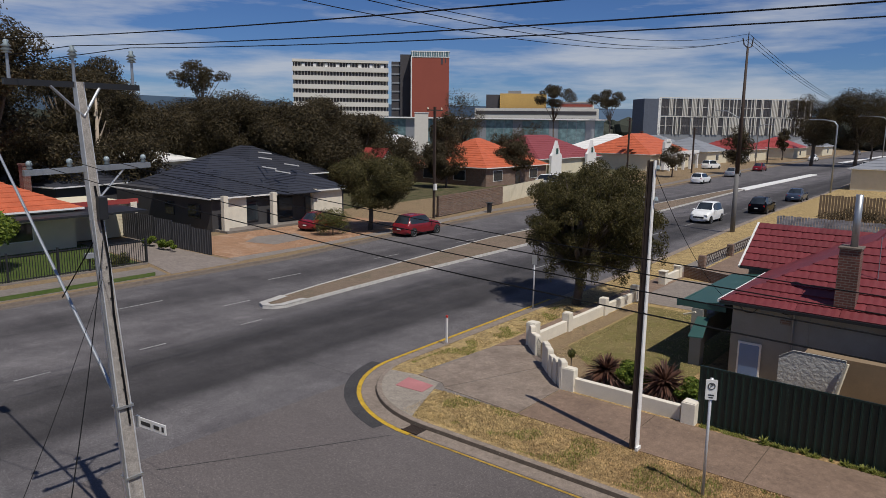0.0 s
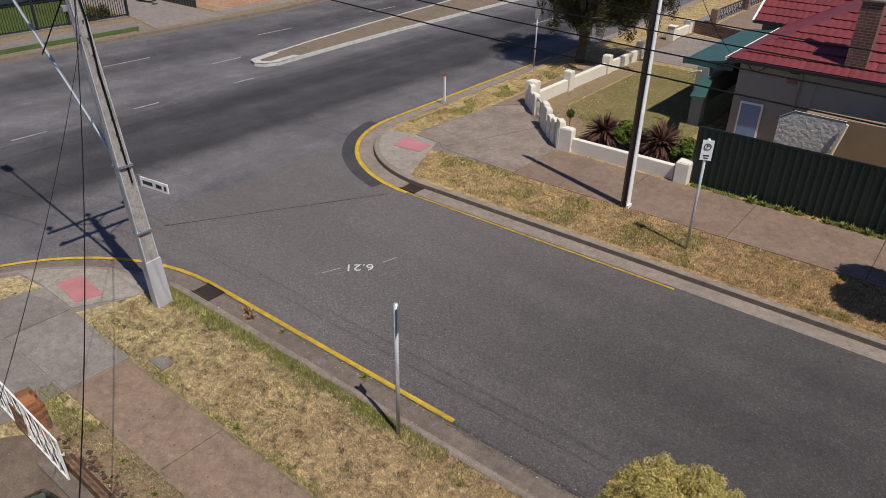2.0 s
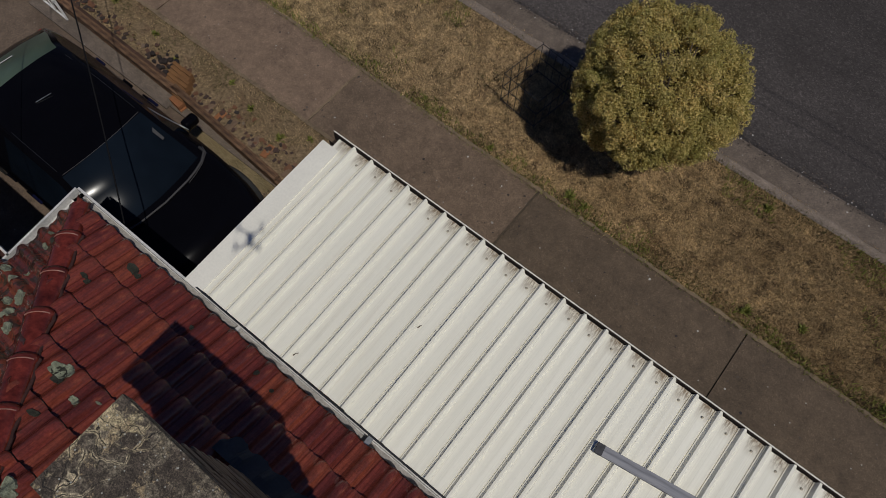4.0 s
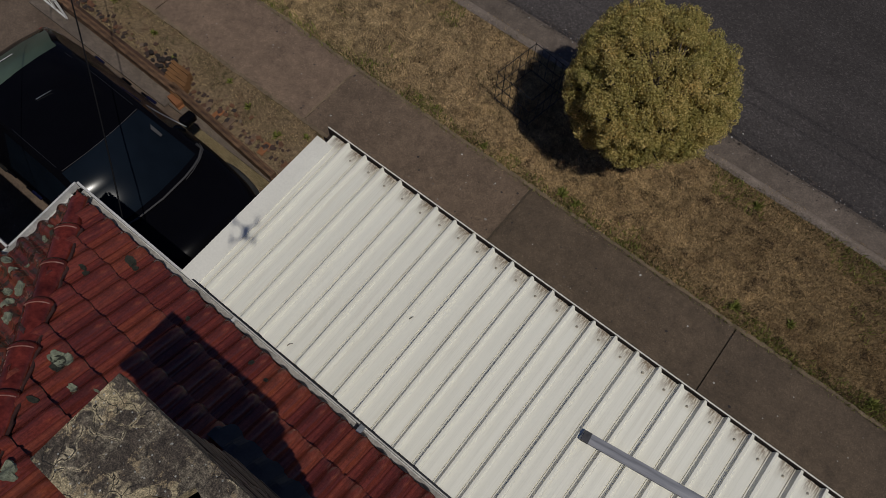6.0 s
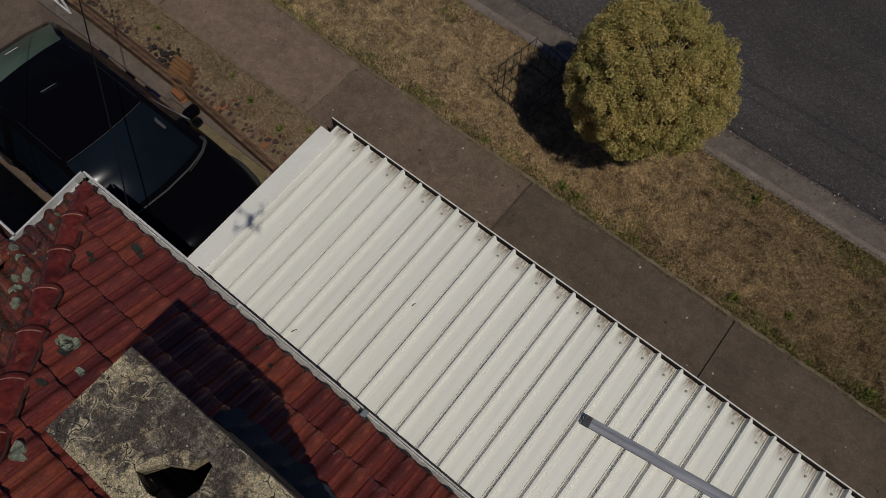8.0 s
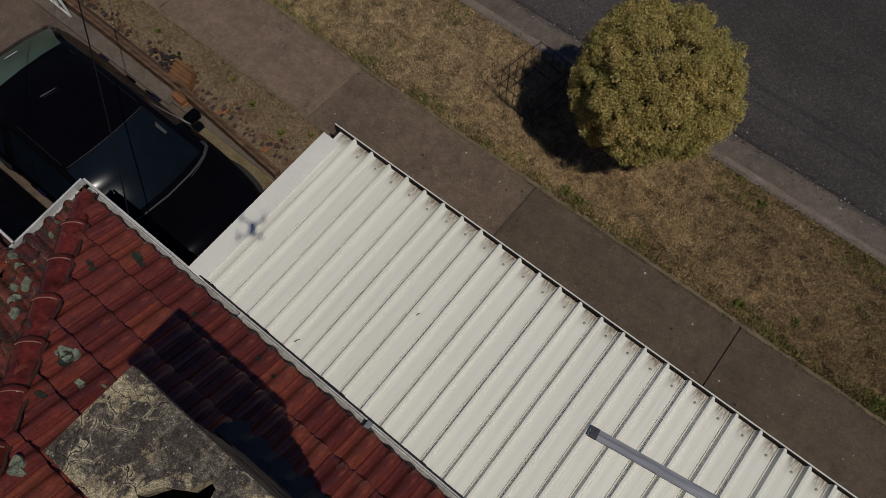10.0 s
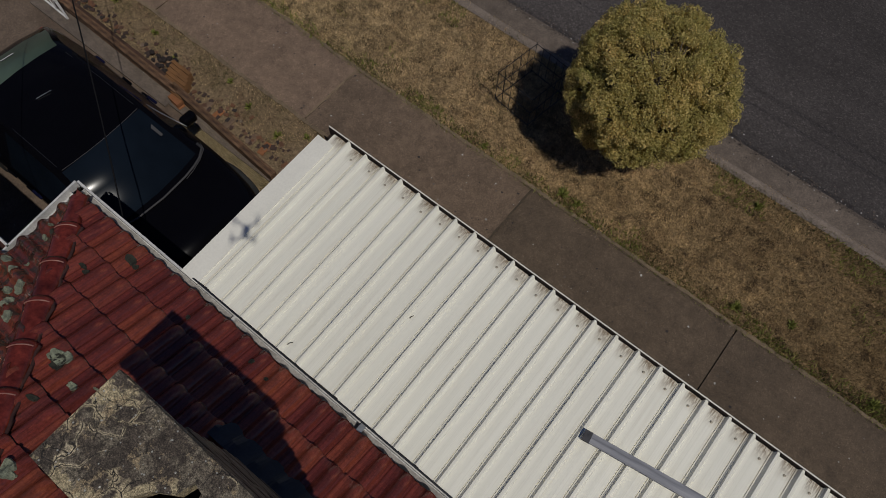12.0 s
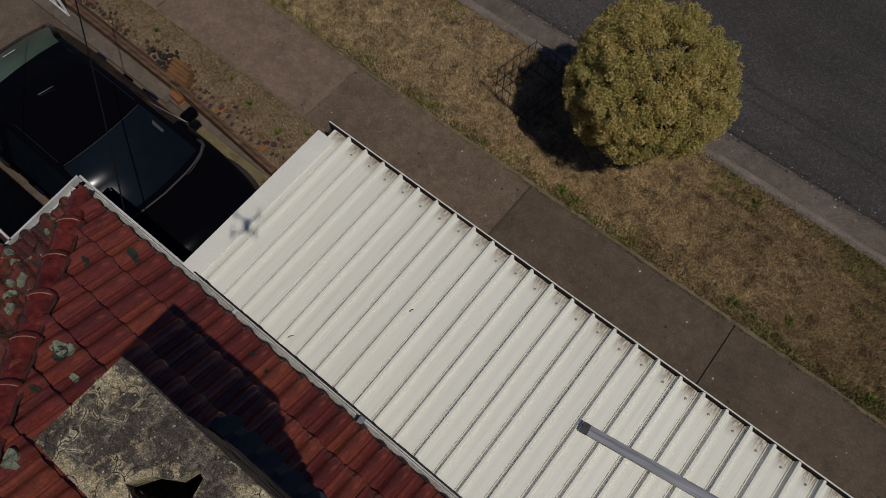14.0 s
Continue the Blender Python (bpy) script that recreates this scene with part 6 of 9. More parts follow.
def shell_clumps(seed, n, centre, radii, r):
    """Many small tufts over a rounded crown."""
    rr = random.Random(seed)
    out = []
    for _ in range(n):
        d = Vector((rr.gauss(0, 1), rr.gauss(0, 1), rr.gauss(0, 1))).normalized()
        a = math.atan2(d.y, d.x)
        d *= rr.uniform(0.84, 1.03) + 0.035 * math.sin(3 * a + 1.1) + 0.035 * math.sin(7 * a + 5 * d.z) + (0.08 if rr.random() < 0.06 else 0.0)
        k = r * rr.uniform(0.6, 1.3)
        out.append((tuple(c + a * b for c, a, b in zip(centre, d, radii)), k, k, k))
    return out


# rounded street tree by the kerb
make_tree("street_tree", (-1.12, 6.0, VZ), (0.055, 0.75), shell_clumps(3, 900, (-0.20, 0.12, 1.45), (1.02, 1.02, 0.88), 0.098) + [((-0.21, 0.11, 1.44), 0.94, 0.94, 0.81)],
          240000, 0.0165, M_BUSHLEAF, M_BARK, "small rounded street tree with yellow-green leaves on the verge", 11)
# its neighbour over the road, out of view but for its shadow
make_tree("street_tree", (2.45, 16.15, VZ), (0.10, 2.4), clumped(5, 30, (0, 0, 4.4), (1.15, 1.15, 0.9), 0.6), 30000, 0.12, M_LEAF, M_BARK, "bushy green street tree on the far verge", 12)

guard = thing("tree_guard", (-2.9, 6.0, VZ), "rusty dark steel tree guard of thin bars", "tree guard")
gp = [(-3.28, 5.60), (-3.16, 6.38), (-2.50, 6.30), (-2.62, 5.52)]
for z in (0.12, 0.42, 0.72):
    for i in range(4):
        near_part("rail", tube([(*gp[i - 1], z), (*gp[i], z)], 0.006, seg=5), M_BLACK, guard)
for i in range(4):
    a, b = Vector(gp[i - 1]), Vector(gp[i])
    for k in range(5):
        q = a.lerp(b, k / 5)
        near_part("bar", tube([(q.x, q.y, 0.02), (q.x, q.y, 0.76)], 0.005, seg=5), M_BLACK, guard)

# ---- concrete and steel power pole ----
pole = thing("power_pole", (-12.78, 6.19, VZ), "leaning tapered concrete and steel power pole with two cross-arms", "power pole")
PT = Vector((-12.99, 5.75, 9.36))
PB = Vector((-12.77, 6.24, 0.0))


def on_pole(z, dx=0.0, dy=0.0):
    p = PB.lerp(PT, z / PT.z)
    return Vector((p.x + dx, p.y + dy, z))


def taper(y0, y1, hx, wb, wt, bm=None):
    """A tapered upright plate set on the leaning axis; y0, y1 in shares of its half width."""
    bm = bm or bmesh.new()
    ring = []
    for z, wd in ((0.0, wb), (9.42, wt)):
        c = on_pole(z)
        k = wd / wb
        ring.append([bm.verts.new((c.x + sx * hx * (0.6 + 0.4 * k), c.y + yy * wd / 2, z)) for sx, yy in ((-1, y0), (1, y0), (1, y1), (-1, y1))])
    a, b = ring
    for i in range(4):
        bm.faces.new((a[i - 1], a[i], b[i], b[i - 1]))
    bm.faces.new(a[::-1]), bm.faces.new(b)
    bmesh.ops.recalc_face_normals(bm, faces=bm.faces)
    return bm


near_part("core", taper(-0.86, 0.86, 0.085, 0.34, 0.14), M_POLE, pole, "bare grey concrete infill")
near_part("channel", taper(-1.0, -0.84, 0.10, 0.34, 0.14), M_GALV, pole, "galvanised steel channel")
near_part("channel", taper(0.84, 1.0, 0.10, 0.34, 0.14), M_GALV, pole, "galvanised steel channel")
skirt = bmesh.new()
c = on_pole(0.6)
box(skirt, (c.x, c.y, 0.62), (0.208, 0.352, 1.2), Matrix.Rotation(radians(3.2), 4, "X"))
near_part("skirt", skirt, plain("pale_grey_paint", (0.50, 0.48, 0.49), 0.8, var=0.15), pole, "pale painted foot")
for z in (1.9, 3.36):
    c = on_pole(z)
    near_part("band", boxes((tuple(c), (0.25, 0.375 - z * 0.017, 0.045))), M_STEEL, pole)
for k in range(9):
    c = on_pole(3.7 + k * 0.3)
    near_part("bolt_hole", boxes(((c.x + 0.088, c.y + 0.02, c.z), (0.012, 0.025, 0.025))), M_BLACK, pole)
near_part("conduit", tube([on_pole(1.0, 0.09, -0.18), on_pole(4.0, 0.08, -0.155), on_pole(7.0, 0.07, -0.13)], 0.022, seg=6), M_STEEL, pole)
near_part("cable", tube([on_pole(3.0, 0.1, 0.05), on_pole(5.2, 0.12, 0.02), on_pole(6.2, 0.13, 0.06), on_pole(7.6, 0.1, 0.0)], 0.02, seg=6), M_WIRE, pole)
near_part("fuse_box", boxes((tuple(on_pole(7.2, 0.16, 0.05)), (0.14, 0.16, 0.42)), bevel=0.02), M_BLACK, pole)
near_part("cross_arm", boxes(((-13.03, 5.72, 9.37), (0.09, 2.30, 0.10))), M_BLACK, pole, "dark steel upper cross-arm")
arm = bmesh.new()
box(arm, (-13.0, 5.86, 7.90), (0.09, 2.24, 0.10), Matrix.Rotation(radians(1.8), 4, "X"))
near_part("cross_arm", arm, M_STEEL, pole, "galvanised lower cross-arm")
for dy in (-0.42, 0.42):
    near_part("brace", tube([on_pole(8.82, 0.06), (-13.0, 5.70 + dy, 9.33)], 0.026, seg=6), M_STEEL, pole)
near_part("brace", tube([on_pole(7.3, 0.06), (-13.0, 6.5, 7.9)], 0.02, seg=6), M_STEEL, pole)
HV, LV = (4.66, 5.70, 6.76), (4.84, 5.50, 6.16, 6.86)
for y in HV:
    post = near_part("insulator_pin", tube([(-13.02, y, 9.4), (-13.02, y, 9.86)], 0.03, 0.022, 7), M_STEEL, pole)
    ins = near_part("insulator", lathe([(0.03, 0.0), (0.085, 0.01), (0.04, 0.045), (0.095, 0.055), (0.04, 0.10), (0.085, 0.11), (0.035, 0.16), (0.045, 0.20), (0.02, 0.22)], 12, at=(-13.02, y, 9.82)), M_PORCELAIN, pole, "ribbed grey porcelain insulator", True)
for y in LV:
    near_part("insulator", lathe([(0.02, 0.0), (0.05, 0.02), (0.035, 0.06), (0.055, 0.075), (0.045, 0.13), (0.02, 0.15)], 10, at=(-13.0, y, 7.95 + 0.03 * (y - 5.8))), M_PORCELAIN, pole, "glassy pale insulator", True)
near_part("lamp_arm", tube([on_pole(3.45, -0.05, -0.05), (-18.2, 5.85, 9.0)], 0.036, 0.026, 8), M_STEEL, pole, "long slanting steel lamp outreach")
near_part("lamp_head", boxes(((-18.45, 5.85, 9.05), (0.6, 0.26, 0.14)), bevel=0.05), M_STEEL, pole)
near_part("stay_rod", tube([on_pole(6.6, 0, -0.1), (-14.6, 5.85, 5.25)], 0.012, seg=5), M_WIRE, pole)
sign = thing("street_sign", tuple(on_pole(3.0, 0.12, 0.20)), "small white street-name plate clamped to the pole", "street sign", turn=8)
part("plate", boxes(((0.42, 0, 0), (0.80, 0.02, 0.20)), bevel=0.004), M_WHITE, sign)
part("clamp", boxes(((0.0, 0.0, 0.0), (0.08, 0.05, 0.24))), M_STEEL, sign)
for x, wd in ((0.24, 0.28), (0.56, 0.16)):
    part("lettering", boxes(((x, -0.013, 0.0), (wd, 0.004, 0.075))), M_BLACK, sign, "plain dark bar of lettering")
    part("lettering", boxes(((x, 0.013, 0.0), (wd, 0.004, 0.075))), M_BLACK, sign)
part("emblem", boxes(((0.74, -0.013, 0.0), (0.06, 0.004, 0.10))), M_BLACK, sign)


def wire(label, pts, r=0.011):
    ob = part("overhead_wire", tube(pts, r, seg=5), M_WIRE)
    return tagged(ob, label, "overhead wire")


def hang(a, b, sag, n=18):
    a, b = Vector(a), Vector(b)
    return [a.lerp(b, t) - Vector((0, 0, 4 * sag * t * (1 - t))) for t in [k / n for k in range(n + 1)]]


for y, zt in zip(HV, (10.05, 10.03, 10.09)):
    wire("thin black high-voltage wire on pin insulators", hang((-13.02, y, zt), (25.0, y, 10.3), 0.58, 26), 0.007)
    wire("thin black high-voltage wire crossing the main road", hang((-13.02, y, zt), (-48.0, y - 8.0, 10.3), 0.6), 0.008)
for y in LV:
    wire("low black service wire along the side street", hang((-13.0, y, 8.06), (17.0, y, 8.1), 0.76, 26), 0.006)
wire("twisted black service cable dropping to the house", hang(on_pole(6.6, 0.12), (-4.25, 0.50, 2.62), 0.75), 0.008)
wire("thin black telephone cable dropping to the house", hang(on_pole(5.9, 0.12, -0.1), (-5.2, -0.45, 2.62), 0.5), 0.005)

# ---- brown pole and signs over the side street ----
pole2 = thing("power_pole", (-7.15, 17.3, VZ), "slim dark brown steel pole with a pale lit flange", "power pole")
def tapered(x, y, low, high, z1):
    """An upright with its foot at x, y, tapering from one plan size to another."""
    bm = bmesh.new()
    rings = [[bm.verts.new((x + dx * sx * k / 2, y + sy * w / 2, z)) for sx, sy in ((-1, -1), (1, -1), (1, 1), (-1, 1))] for dx, w, z, k in ((low[0], low[1], 0.0, 1.0), (high[0], high[1], z1, 1.0))]
    for i in range(4):
        bm.faces.new((rings[0][i - 1], rings[0][i], rings[1][i], rings[1][i - 1]))
    bm.faces.new(rings[1])
    bmesh.ops.recalc_face_normals(bm, faces=bm.faces)
    return bm


near_part("web", tapered(-7.17, 17.3, (0.15, 0.15), (0.09, 0.09), 7.92), M_RUSTPOLE, pole2)
# sun-facing flange coloured near white to carry its lit brightness
near_part("flange", tapered(-7.085, 17.3, (0.03, 0.22), (0.03, 0.12), 7.94), plain("sunlit_flange_colour", (0.86, 0.84, 0.80), 0.7, var=0.2, big=3), pole2, "flange coloured pale for its sunlit face")
near_part("flange", tapered(-7.255, 17.3, (0.025, 0.21), (0.025, 0.12), 7.94), M_RUSTPOLE, pole2)
near_part("foot", boxes(((-7.06, 17.3, 0.1), (0.07, 0.24, 0.16))), M_WHITE, pole2, "white painted foot")
for z in (7.7, 6.9):
    near_part("insulator", lathe([(0.03, 0), (0.06, 0.03), (0.04, 0.1), (0.02, 0.12)], 8, at=(-7.0, 17.3, z)), M_PORCELAIN, pole2)
wire("thin service wire from the brown pole to the house", hang((-7.1, 17.3, 7.7), (-7.2, 24.3, 3.1), 0.35, 12), 0.008)


def sign_post(x, y, h, label, face=None, plate=(0.24, 0.46), turn=0.0):
    s = thing("sign_post", (x, y, VZ), label, "sign post", turn=turn)
    part("post", tube([(0, 0, -0.05), (0, 0, h - VZ)], 0.036, seg=10), M_GALV, s, smooth=True)
    pl = part("plate", boxes(((0, -0.045, h - VZ - plate[1] / 2 - 0.02), (plate[0], 0.012, plate[1])), bevel=0.003), face or M_STEEL, s)
    for z in (0.1, 0.36):
        part("clip", boxes(((0, -0.02, h - VZ - z), (0.09, 0.04, 0.03))), M_STEEL, s)
    return s


sign_post(-6.17, 6.56, 2.75, "galvanised parking sign post with its plate edge-on", turn=122)
s = sign_post(-4.88, 16.05, 3.02, "grey post with a white parking sign", M_WHITE, (0.26, 0.50), 24)
ring = [(0.075 * math.cos(t), -0.056, 2.77 + 0.075 * math.sin(t)) for t in [k * math.pi / 10 for k in range(21)]]
part("ring", tube(ring, 0.010, seg=5), M_BLACK, s, "dark ring round the letter")
part("bar", boxes(((0.0, -0.055, 2.55), (0.13, 0.004, 0.03))), M_BLACK, s)
part("bar", boxes(((0.0, -0.055, 2.49), (0.10, 0.004, 0.025))), M_BLACK, s)


def lettering(body, size, m, material, parent=None, name="lettering", thick=0.002):
    cu = bpy.data.curves.new(name, "FONT")
    cu.body, cu.size, cu.extrude, cu.align_x, cu.align_y = body, size, thick, "CENTER", "CENTER"
    tmp = new(name, cu)
    me = bpy.data.meshes.new_from_object(tmp)
    bpy.data.objects.remove(tmp)
    bpy.data.curves.remove(cu)
    me.materials.clear()
    me.materials.append(material)
    ob = new(name, me)
    ob.parent = parent
    ob.matrix_basis = m
    return ob


lettering("P", 0.13, pose(0, -0.056, 2.77, 90, 0, 0), M_BLACK, s)
sign_post(-17.25, 28.5, 2.72, "thin grey post with a small sign by the kerb", turn=30)
gpost = thing("guide_post", (-17.02, 21.45, VZ), "white plastic guide post with a red reflector", "guide post")
part("post", boxes(((0, 0, 0.52), (0.09, 0.05, 1.04)), bevel=0.01), M_WHITE, gpost)
part("reflector", boxes(((0, 0, 1.09), (0.095, 0.055, 0.10)), bevel=0.01), plain("red_reflector", (0.55, 0.03, 0.02), 0.4), gpost)

# painted survey figure with its two strokes
mark = lettering("6.21", 0.42, pose(-10.72, 10.22, RZ + 0.006, 0, 0, 222), plain("white_survey_paint", (0.55, 0.54, 0.53), 0.7, var=0.3, big=8), None, "road_figure")
tagged(mark, "hand-painted white survey figure on the asphalt", "road marking")
for a, b in (((-11.2, 9.45), (-11.02, 9.9)), ((-10.42, 10.75), (-10.33, 11.15))):
    setting("road_marking", sweep([a, b], [(0, RZ + 0.008), (0.03, RZ + 0.008)]), M_WHITE_LINE, "thin white painted stroke", "road marking")


def grate(x0, y0, x1, y1):
    g = thing("drain_grate", ((x0 + x1) / 2, (y0 + y1) / 2, RZ), "rusty cast-iron stormwater grate in the gutter", "drain")
    cx, cy = (x0 + x1) / 2, (y0 + y1) / 2
    part("pit", boxes(((0, 0, 0.012), (x1 - x0, y1 - y0, 0.02))), M_BLACK, g)
    for k in range(9):
        part("bar", boxes(((x0 - cx + (k + 0.5) * (x1 - x0) / 9, 0, 0.032), (0.022, y1 - y0, 0.022))), M_RUSTPOLE, g)
    for y in (y0, y1):
        part("frame_bar", boxes(((0, y - cy, 0.034), (x1 - x0 + 0.05, 0.03, 0.03))), M_RUSTPOLE, g)


grate(-12.85, 7.0, -12.25, 7.42)
grate(-13.0, 14.28, -12.45, 14.7)

# small hovering craft that carries the camera
drone = thing("drone", (0.19, 0.05, 8.96), "small grey quadcopter hovering in the air", "drone", turn=127)
part("hull", boxes(((0, 0, 0), (0.13, 0.062, 0.05)), bevel=0.02), M_GREYWALL, drone)
for sx in (1, -1):
    for sy in (1, -1):
        armp = part("arm", tube([(sx * 0.06, sy * 0.03, 0), (sx * 0.100, sy * 0.108, 0.02)], 0.010, 0.008, 6), M_GREYWALL, drone)
        part("motor", lathe([(0.014, 0.0), (0.014, 0.03), (0.006, 0.035)], 8, at=(sx * 0.100, sy * 0.108, 0.02)), M_BLACK, armp)
        part("propeller", boxes(((sx * 0.100, sy * 0.108, 0.056), (0.13, 0.012, 0.003))), M_BLACK, armp)

# ---- corner house with a pressed-metal tile roof ----
def lay_sheets(parent, make, mesh, origin, across, up, step, count, courses, keep, planes, name="tile"):
    """Courses of sheets on a slope, cut by planes at hips and edges."""
    o, x, y = Vector(origin), Vector(across).normalized(), Vector(up).normalized()
    z = x.cross(y)
    for c in range(courses):
        for i in range(count):
            at = o + x * (step[0] * (i - 0.5 * (c % 2))) + y * (step[1] * c - 0.02)
            m = Matrix((x, y, z)).transposed().to_4x4()
            m.translation = at
            corners = [at + x * (step[0] * a) + y * (step[1] * b) for a in (0, 1) for b in (0, 1)]
            if not any(keep(q) for q in corners):
                continue
            hit = [(p, q) for p, q in planes if min((k - Vector(p)).dot(Vector(q)) for k in corners) < 0.05]
            if any(max((k - Vector(p)).dot(Vector(q)) for k in corners) < 0.02 for p, q in hit):
                continue
            if hit:
                bm = make()
                bmesh.ops.transform(bm, matrix=m, verts=bm.verts)
                for p, q in hit:
                    bmesh.ops.bisect_plane(bm, geom=list(bm.verts) + list(bm.edges) + list(bm.faces), plane_co=p, plane_no=q, clear_inner=True)
                if len(bm.faces):
                    near_part(name, bm, mesh.materials[0], parent)
                else:
                    bm.free()
            else:
                ob = new(name, mesh)
                ob.parent = parent
                ob.matrix_basis = under(parent) @ m


def sheet_bm(w=1.3, e=0.45, waves=5):
    bm = bmesh.new()
    n = waves * 4
    rows = []
    for y, lift, jag in ((0.0, -0.01, 1), (0.0, 0.05, 1), (e + 0.03, 0.008, 0)):
        row = []
        for i in range(n + 1):
            k = 0.5 - 0.5 * math.cos(i / n * waves * 2 * math.pi)
            row.append(bm.verts.new((i / n * w * 0.992, y - 0.022 * k * jag, lift + 0.010 * k)))
        rows.append(row)
    for a, b in zip(rows, rows[1:]):
        for i in range(n):
            bm.faces.new((a[i], a[i + 1], b[i + 1], b[i]))
    return bm


M_SHEET = plain("red_pressed_metal_tile", (0.175, 0.028, 0.032), 0.55, var=0.25, rnd=0.16, fine=25)
sheet_mesh = bpy.data.meshes.new("tile")
bm = sheet_bm()
bm.to_mesh(sheet_mesh)
bm.free()
sheet_mesh.materials.append(M_SHEET)

ch = thing("house", (-2.0, 29.0, VZ), "cream rendered house with a dark red tiled hip roof", "house")
HX, HY, HZ, HS = -7.42, 24.95, 2.8, 0.52
HT = 4.2
near_part("wall", prism([(-7.1, 25.3), (6.0, 25.3), (6.0, 32.4), (-7.1, 32.4)], VZ, HZ), M_WALL, ch, "shaded grey-cream rendered wall")
near_part("wall", prism([(-8.5, 32.3), (6.0, 32.3), (6.0, 37.0), (-8.5, 37.0)], VZ, 2.85), M_WALL, ch)
near_part("gable", poly([(-8.5, 32.3, 2.85), (-8.5, 37.0, 2.85), (-8.5, 34.6, 4.35)]), M_CREAM, ch)
near_part("roof", poly(
    [(HX, HY, HZ - 0.02), (6.4, HY, HZ - 0.02), (6.4, HY + HT, HZ + HS * HT - 0.02), (HX + HT, HY + HT, HZ + HS * HT - 0.02)],
    [(HX, HY, HZ - 0.02), (HX + HT, HY + HT, HZ + HS * HT - 0.02), (HX + HT, 33.4, HZ + HS * HT - 0.02), (HX, 33.4, HZ - 0.02)],
    [(HX + HT, HY + HT, HZ + HS * HT - 0.02), (6.4, HY + HT, HZ + HS * HT - 0.02), (6.4, 33.4, HZ - 0.02), (HX + HT, 33.4, HZ + 1.0)],
    [(-8.8, 32.0, 2.79), (6.4, 32.0, 2.79), (6.4, 34.6, 4.43), (-8.8, 34.6, 4.43)],
    [(6.4, 37.2, 2.79), (-8.8, 37.2, 2.79), (-8.8, 34.6, 4.43), (6.4, 34.6, 4.43)]), M_SHEET, ch)
a1 = math.atan(HS)
lay_sheets(ch, sheet_bm, sheet_mesh, (HX - 0.2, HY, HZ), (1, 0, 0), (0, math.cos(a1), math.sin(a1)), (1.3, 0.45), 11, 10,
           lambda q: q.x - HX > q.y - HY - 0.2 and q.y < HY + HT, [((HX, HY, 0), (1, -1, 0)), ((0, HY + HT, 0), (0, -1, 0))])
lay_sheets(ch, sheet_bm, sheet_mesh, (HX, 33.4, HZ), (0, -1, 0), (math.cos(a1), 0, math.sin(a1)), (1.3, 0.45), 7, 10,
           lambda q: q.x - HX < q.y - HY + 0.2 and q.x < HX + HT, [((HX, HY, 0), (-1, 1, 0)), ((HX + HT, 0, 0), (-1, 0, 0))])
a2 = math.atan2(1.64, 2.6)
lay_sheets(ch, sheet_bm, sheet_mesh, (-8.8, 32.0, 2.81), (1, 0, 0), (0, math.cos(a2), math.sin(a2)), (1.3, 0.45), 8, 7,
           lambda q: q.y < 34.7 and q.x < 0.5, [((-8.78, 0, 0), (1, 0, 0)), ((0, 34.6, 0), (0, -1, 0))])
near_part("barge_board", tube([(-8.83, 31.95, 2.78), (-8.83, 34.6, 4.46)], 0.06, seg=4), M_WHITE, ch)
near_part("gutter", boxes(((-0.5, HY - 0.06, HZ - 0.05), (13.9, 0.11, 0.10))), M_BLACK, ch, "dark front gutter")
near_part("gutter", boxes(((HX - 0.06, 28.0, HZ - 0.03), (0.12, 6.2, 0.10))), M_WHITE, ch, "white side gutter")
near_part("soffit", boxes(((-0.5, 25.15, HZ - 0.10), (13.7, 0.36, 0.03))), M_WHITE, ch)
near_part("gutter", boxes(((-8.0, 31.97, 2.76), (1.6, 0.12, 0.10))), M_BLACK, ch)
wn_ = near_part("window", boxes(((-6.42, 25.27, 0.72), (0.78, 0.06, 1.25))), M_WHITE, ch, "pale blue obscured window")
near_part("pane", boxes(((-6.42, 25.235, 0.72), (0.66, 0.02, 1.12))), M_BLUE, ch).parent = wn_
near_part("vent", boxes(((-5.35, 25.285, 2.28), (0.32, 0.03, 0.16))), M_BRICKBROWN, ch, "small terracotta wall vent")
near_part("downpipe", tube([(-5.1, 25.24, 2.7), (-5.1, 25.24, 0.1)], 0.04, seg=8), M_WALL, ch)
near_part("conduit", tube([(-4.6, 25.26, 2.6), (-4.62, 25.26, 1.4)], 0.02, seg=6), M_WALL, ch)
near_part("cable", tube(hang((-6.9, 25.2, 2.72), (-6.2, 25.2, 2.70), 0.28, 8), 0.015, seg=5), M_WIRE, ch)
near_part("cable", tube(hang((-5.6, 25.2, 2.70), (-5.0, 25.2, 2.70), 0.12, 8), 0.015, seg=5), M_WIRE, ch)
stack = near_part("chimney", boxes(((-3.68, 25.62, 3.8), (0.60, 0.60, 2.44))), M_BRICKRED, ch, "dark red brick chimney")
near_part("chimney_cap", boxes(((-3.68, 25.62, 5.04), (0.68, 0.68, 0.07)), bevel=0.015), M_KERB, ch).parent = stack
near_part("flue", tube([(-3.62, 25.62, 5.0), (-3.62, 25.62, 6.75)], 0.11, seg=12), M_STEEL, ch, "tall galvanised flue", True).parent = stack
near_part("aerial", tube([(-3.0, 26.9, 3.7), (-3.02, 26.9, 5.3)], 0.015, seg=5), M_STEEL, ch)
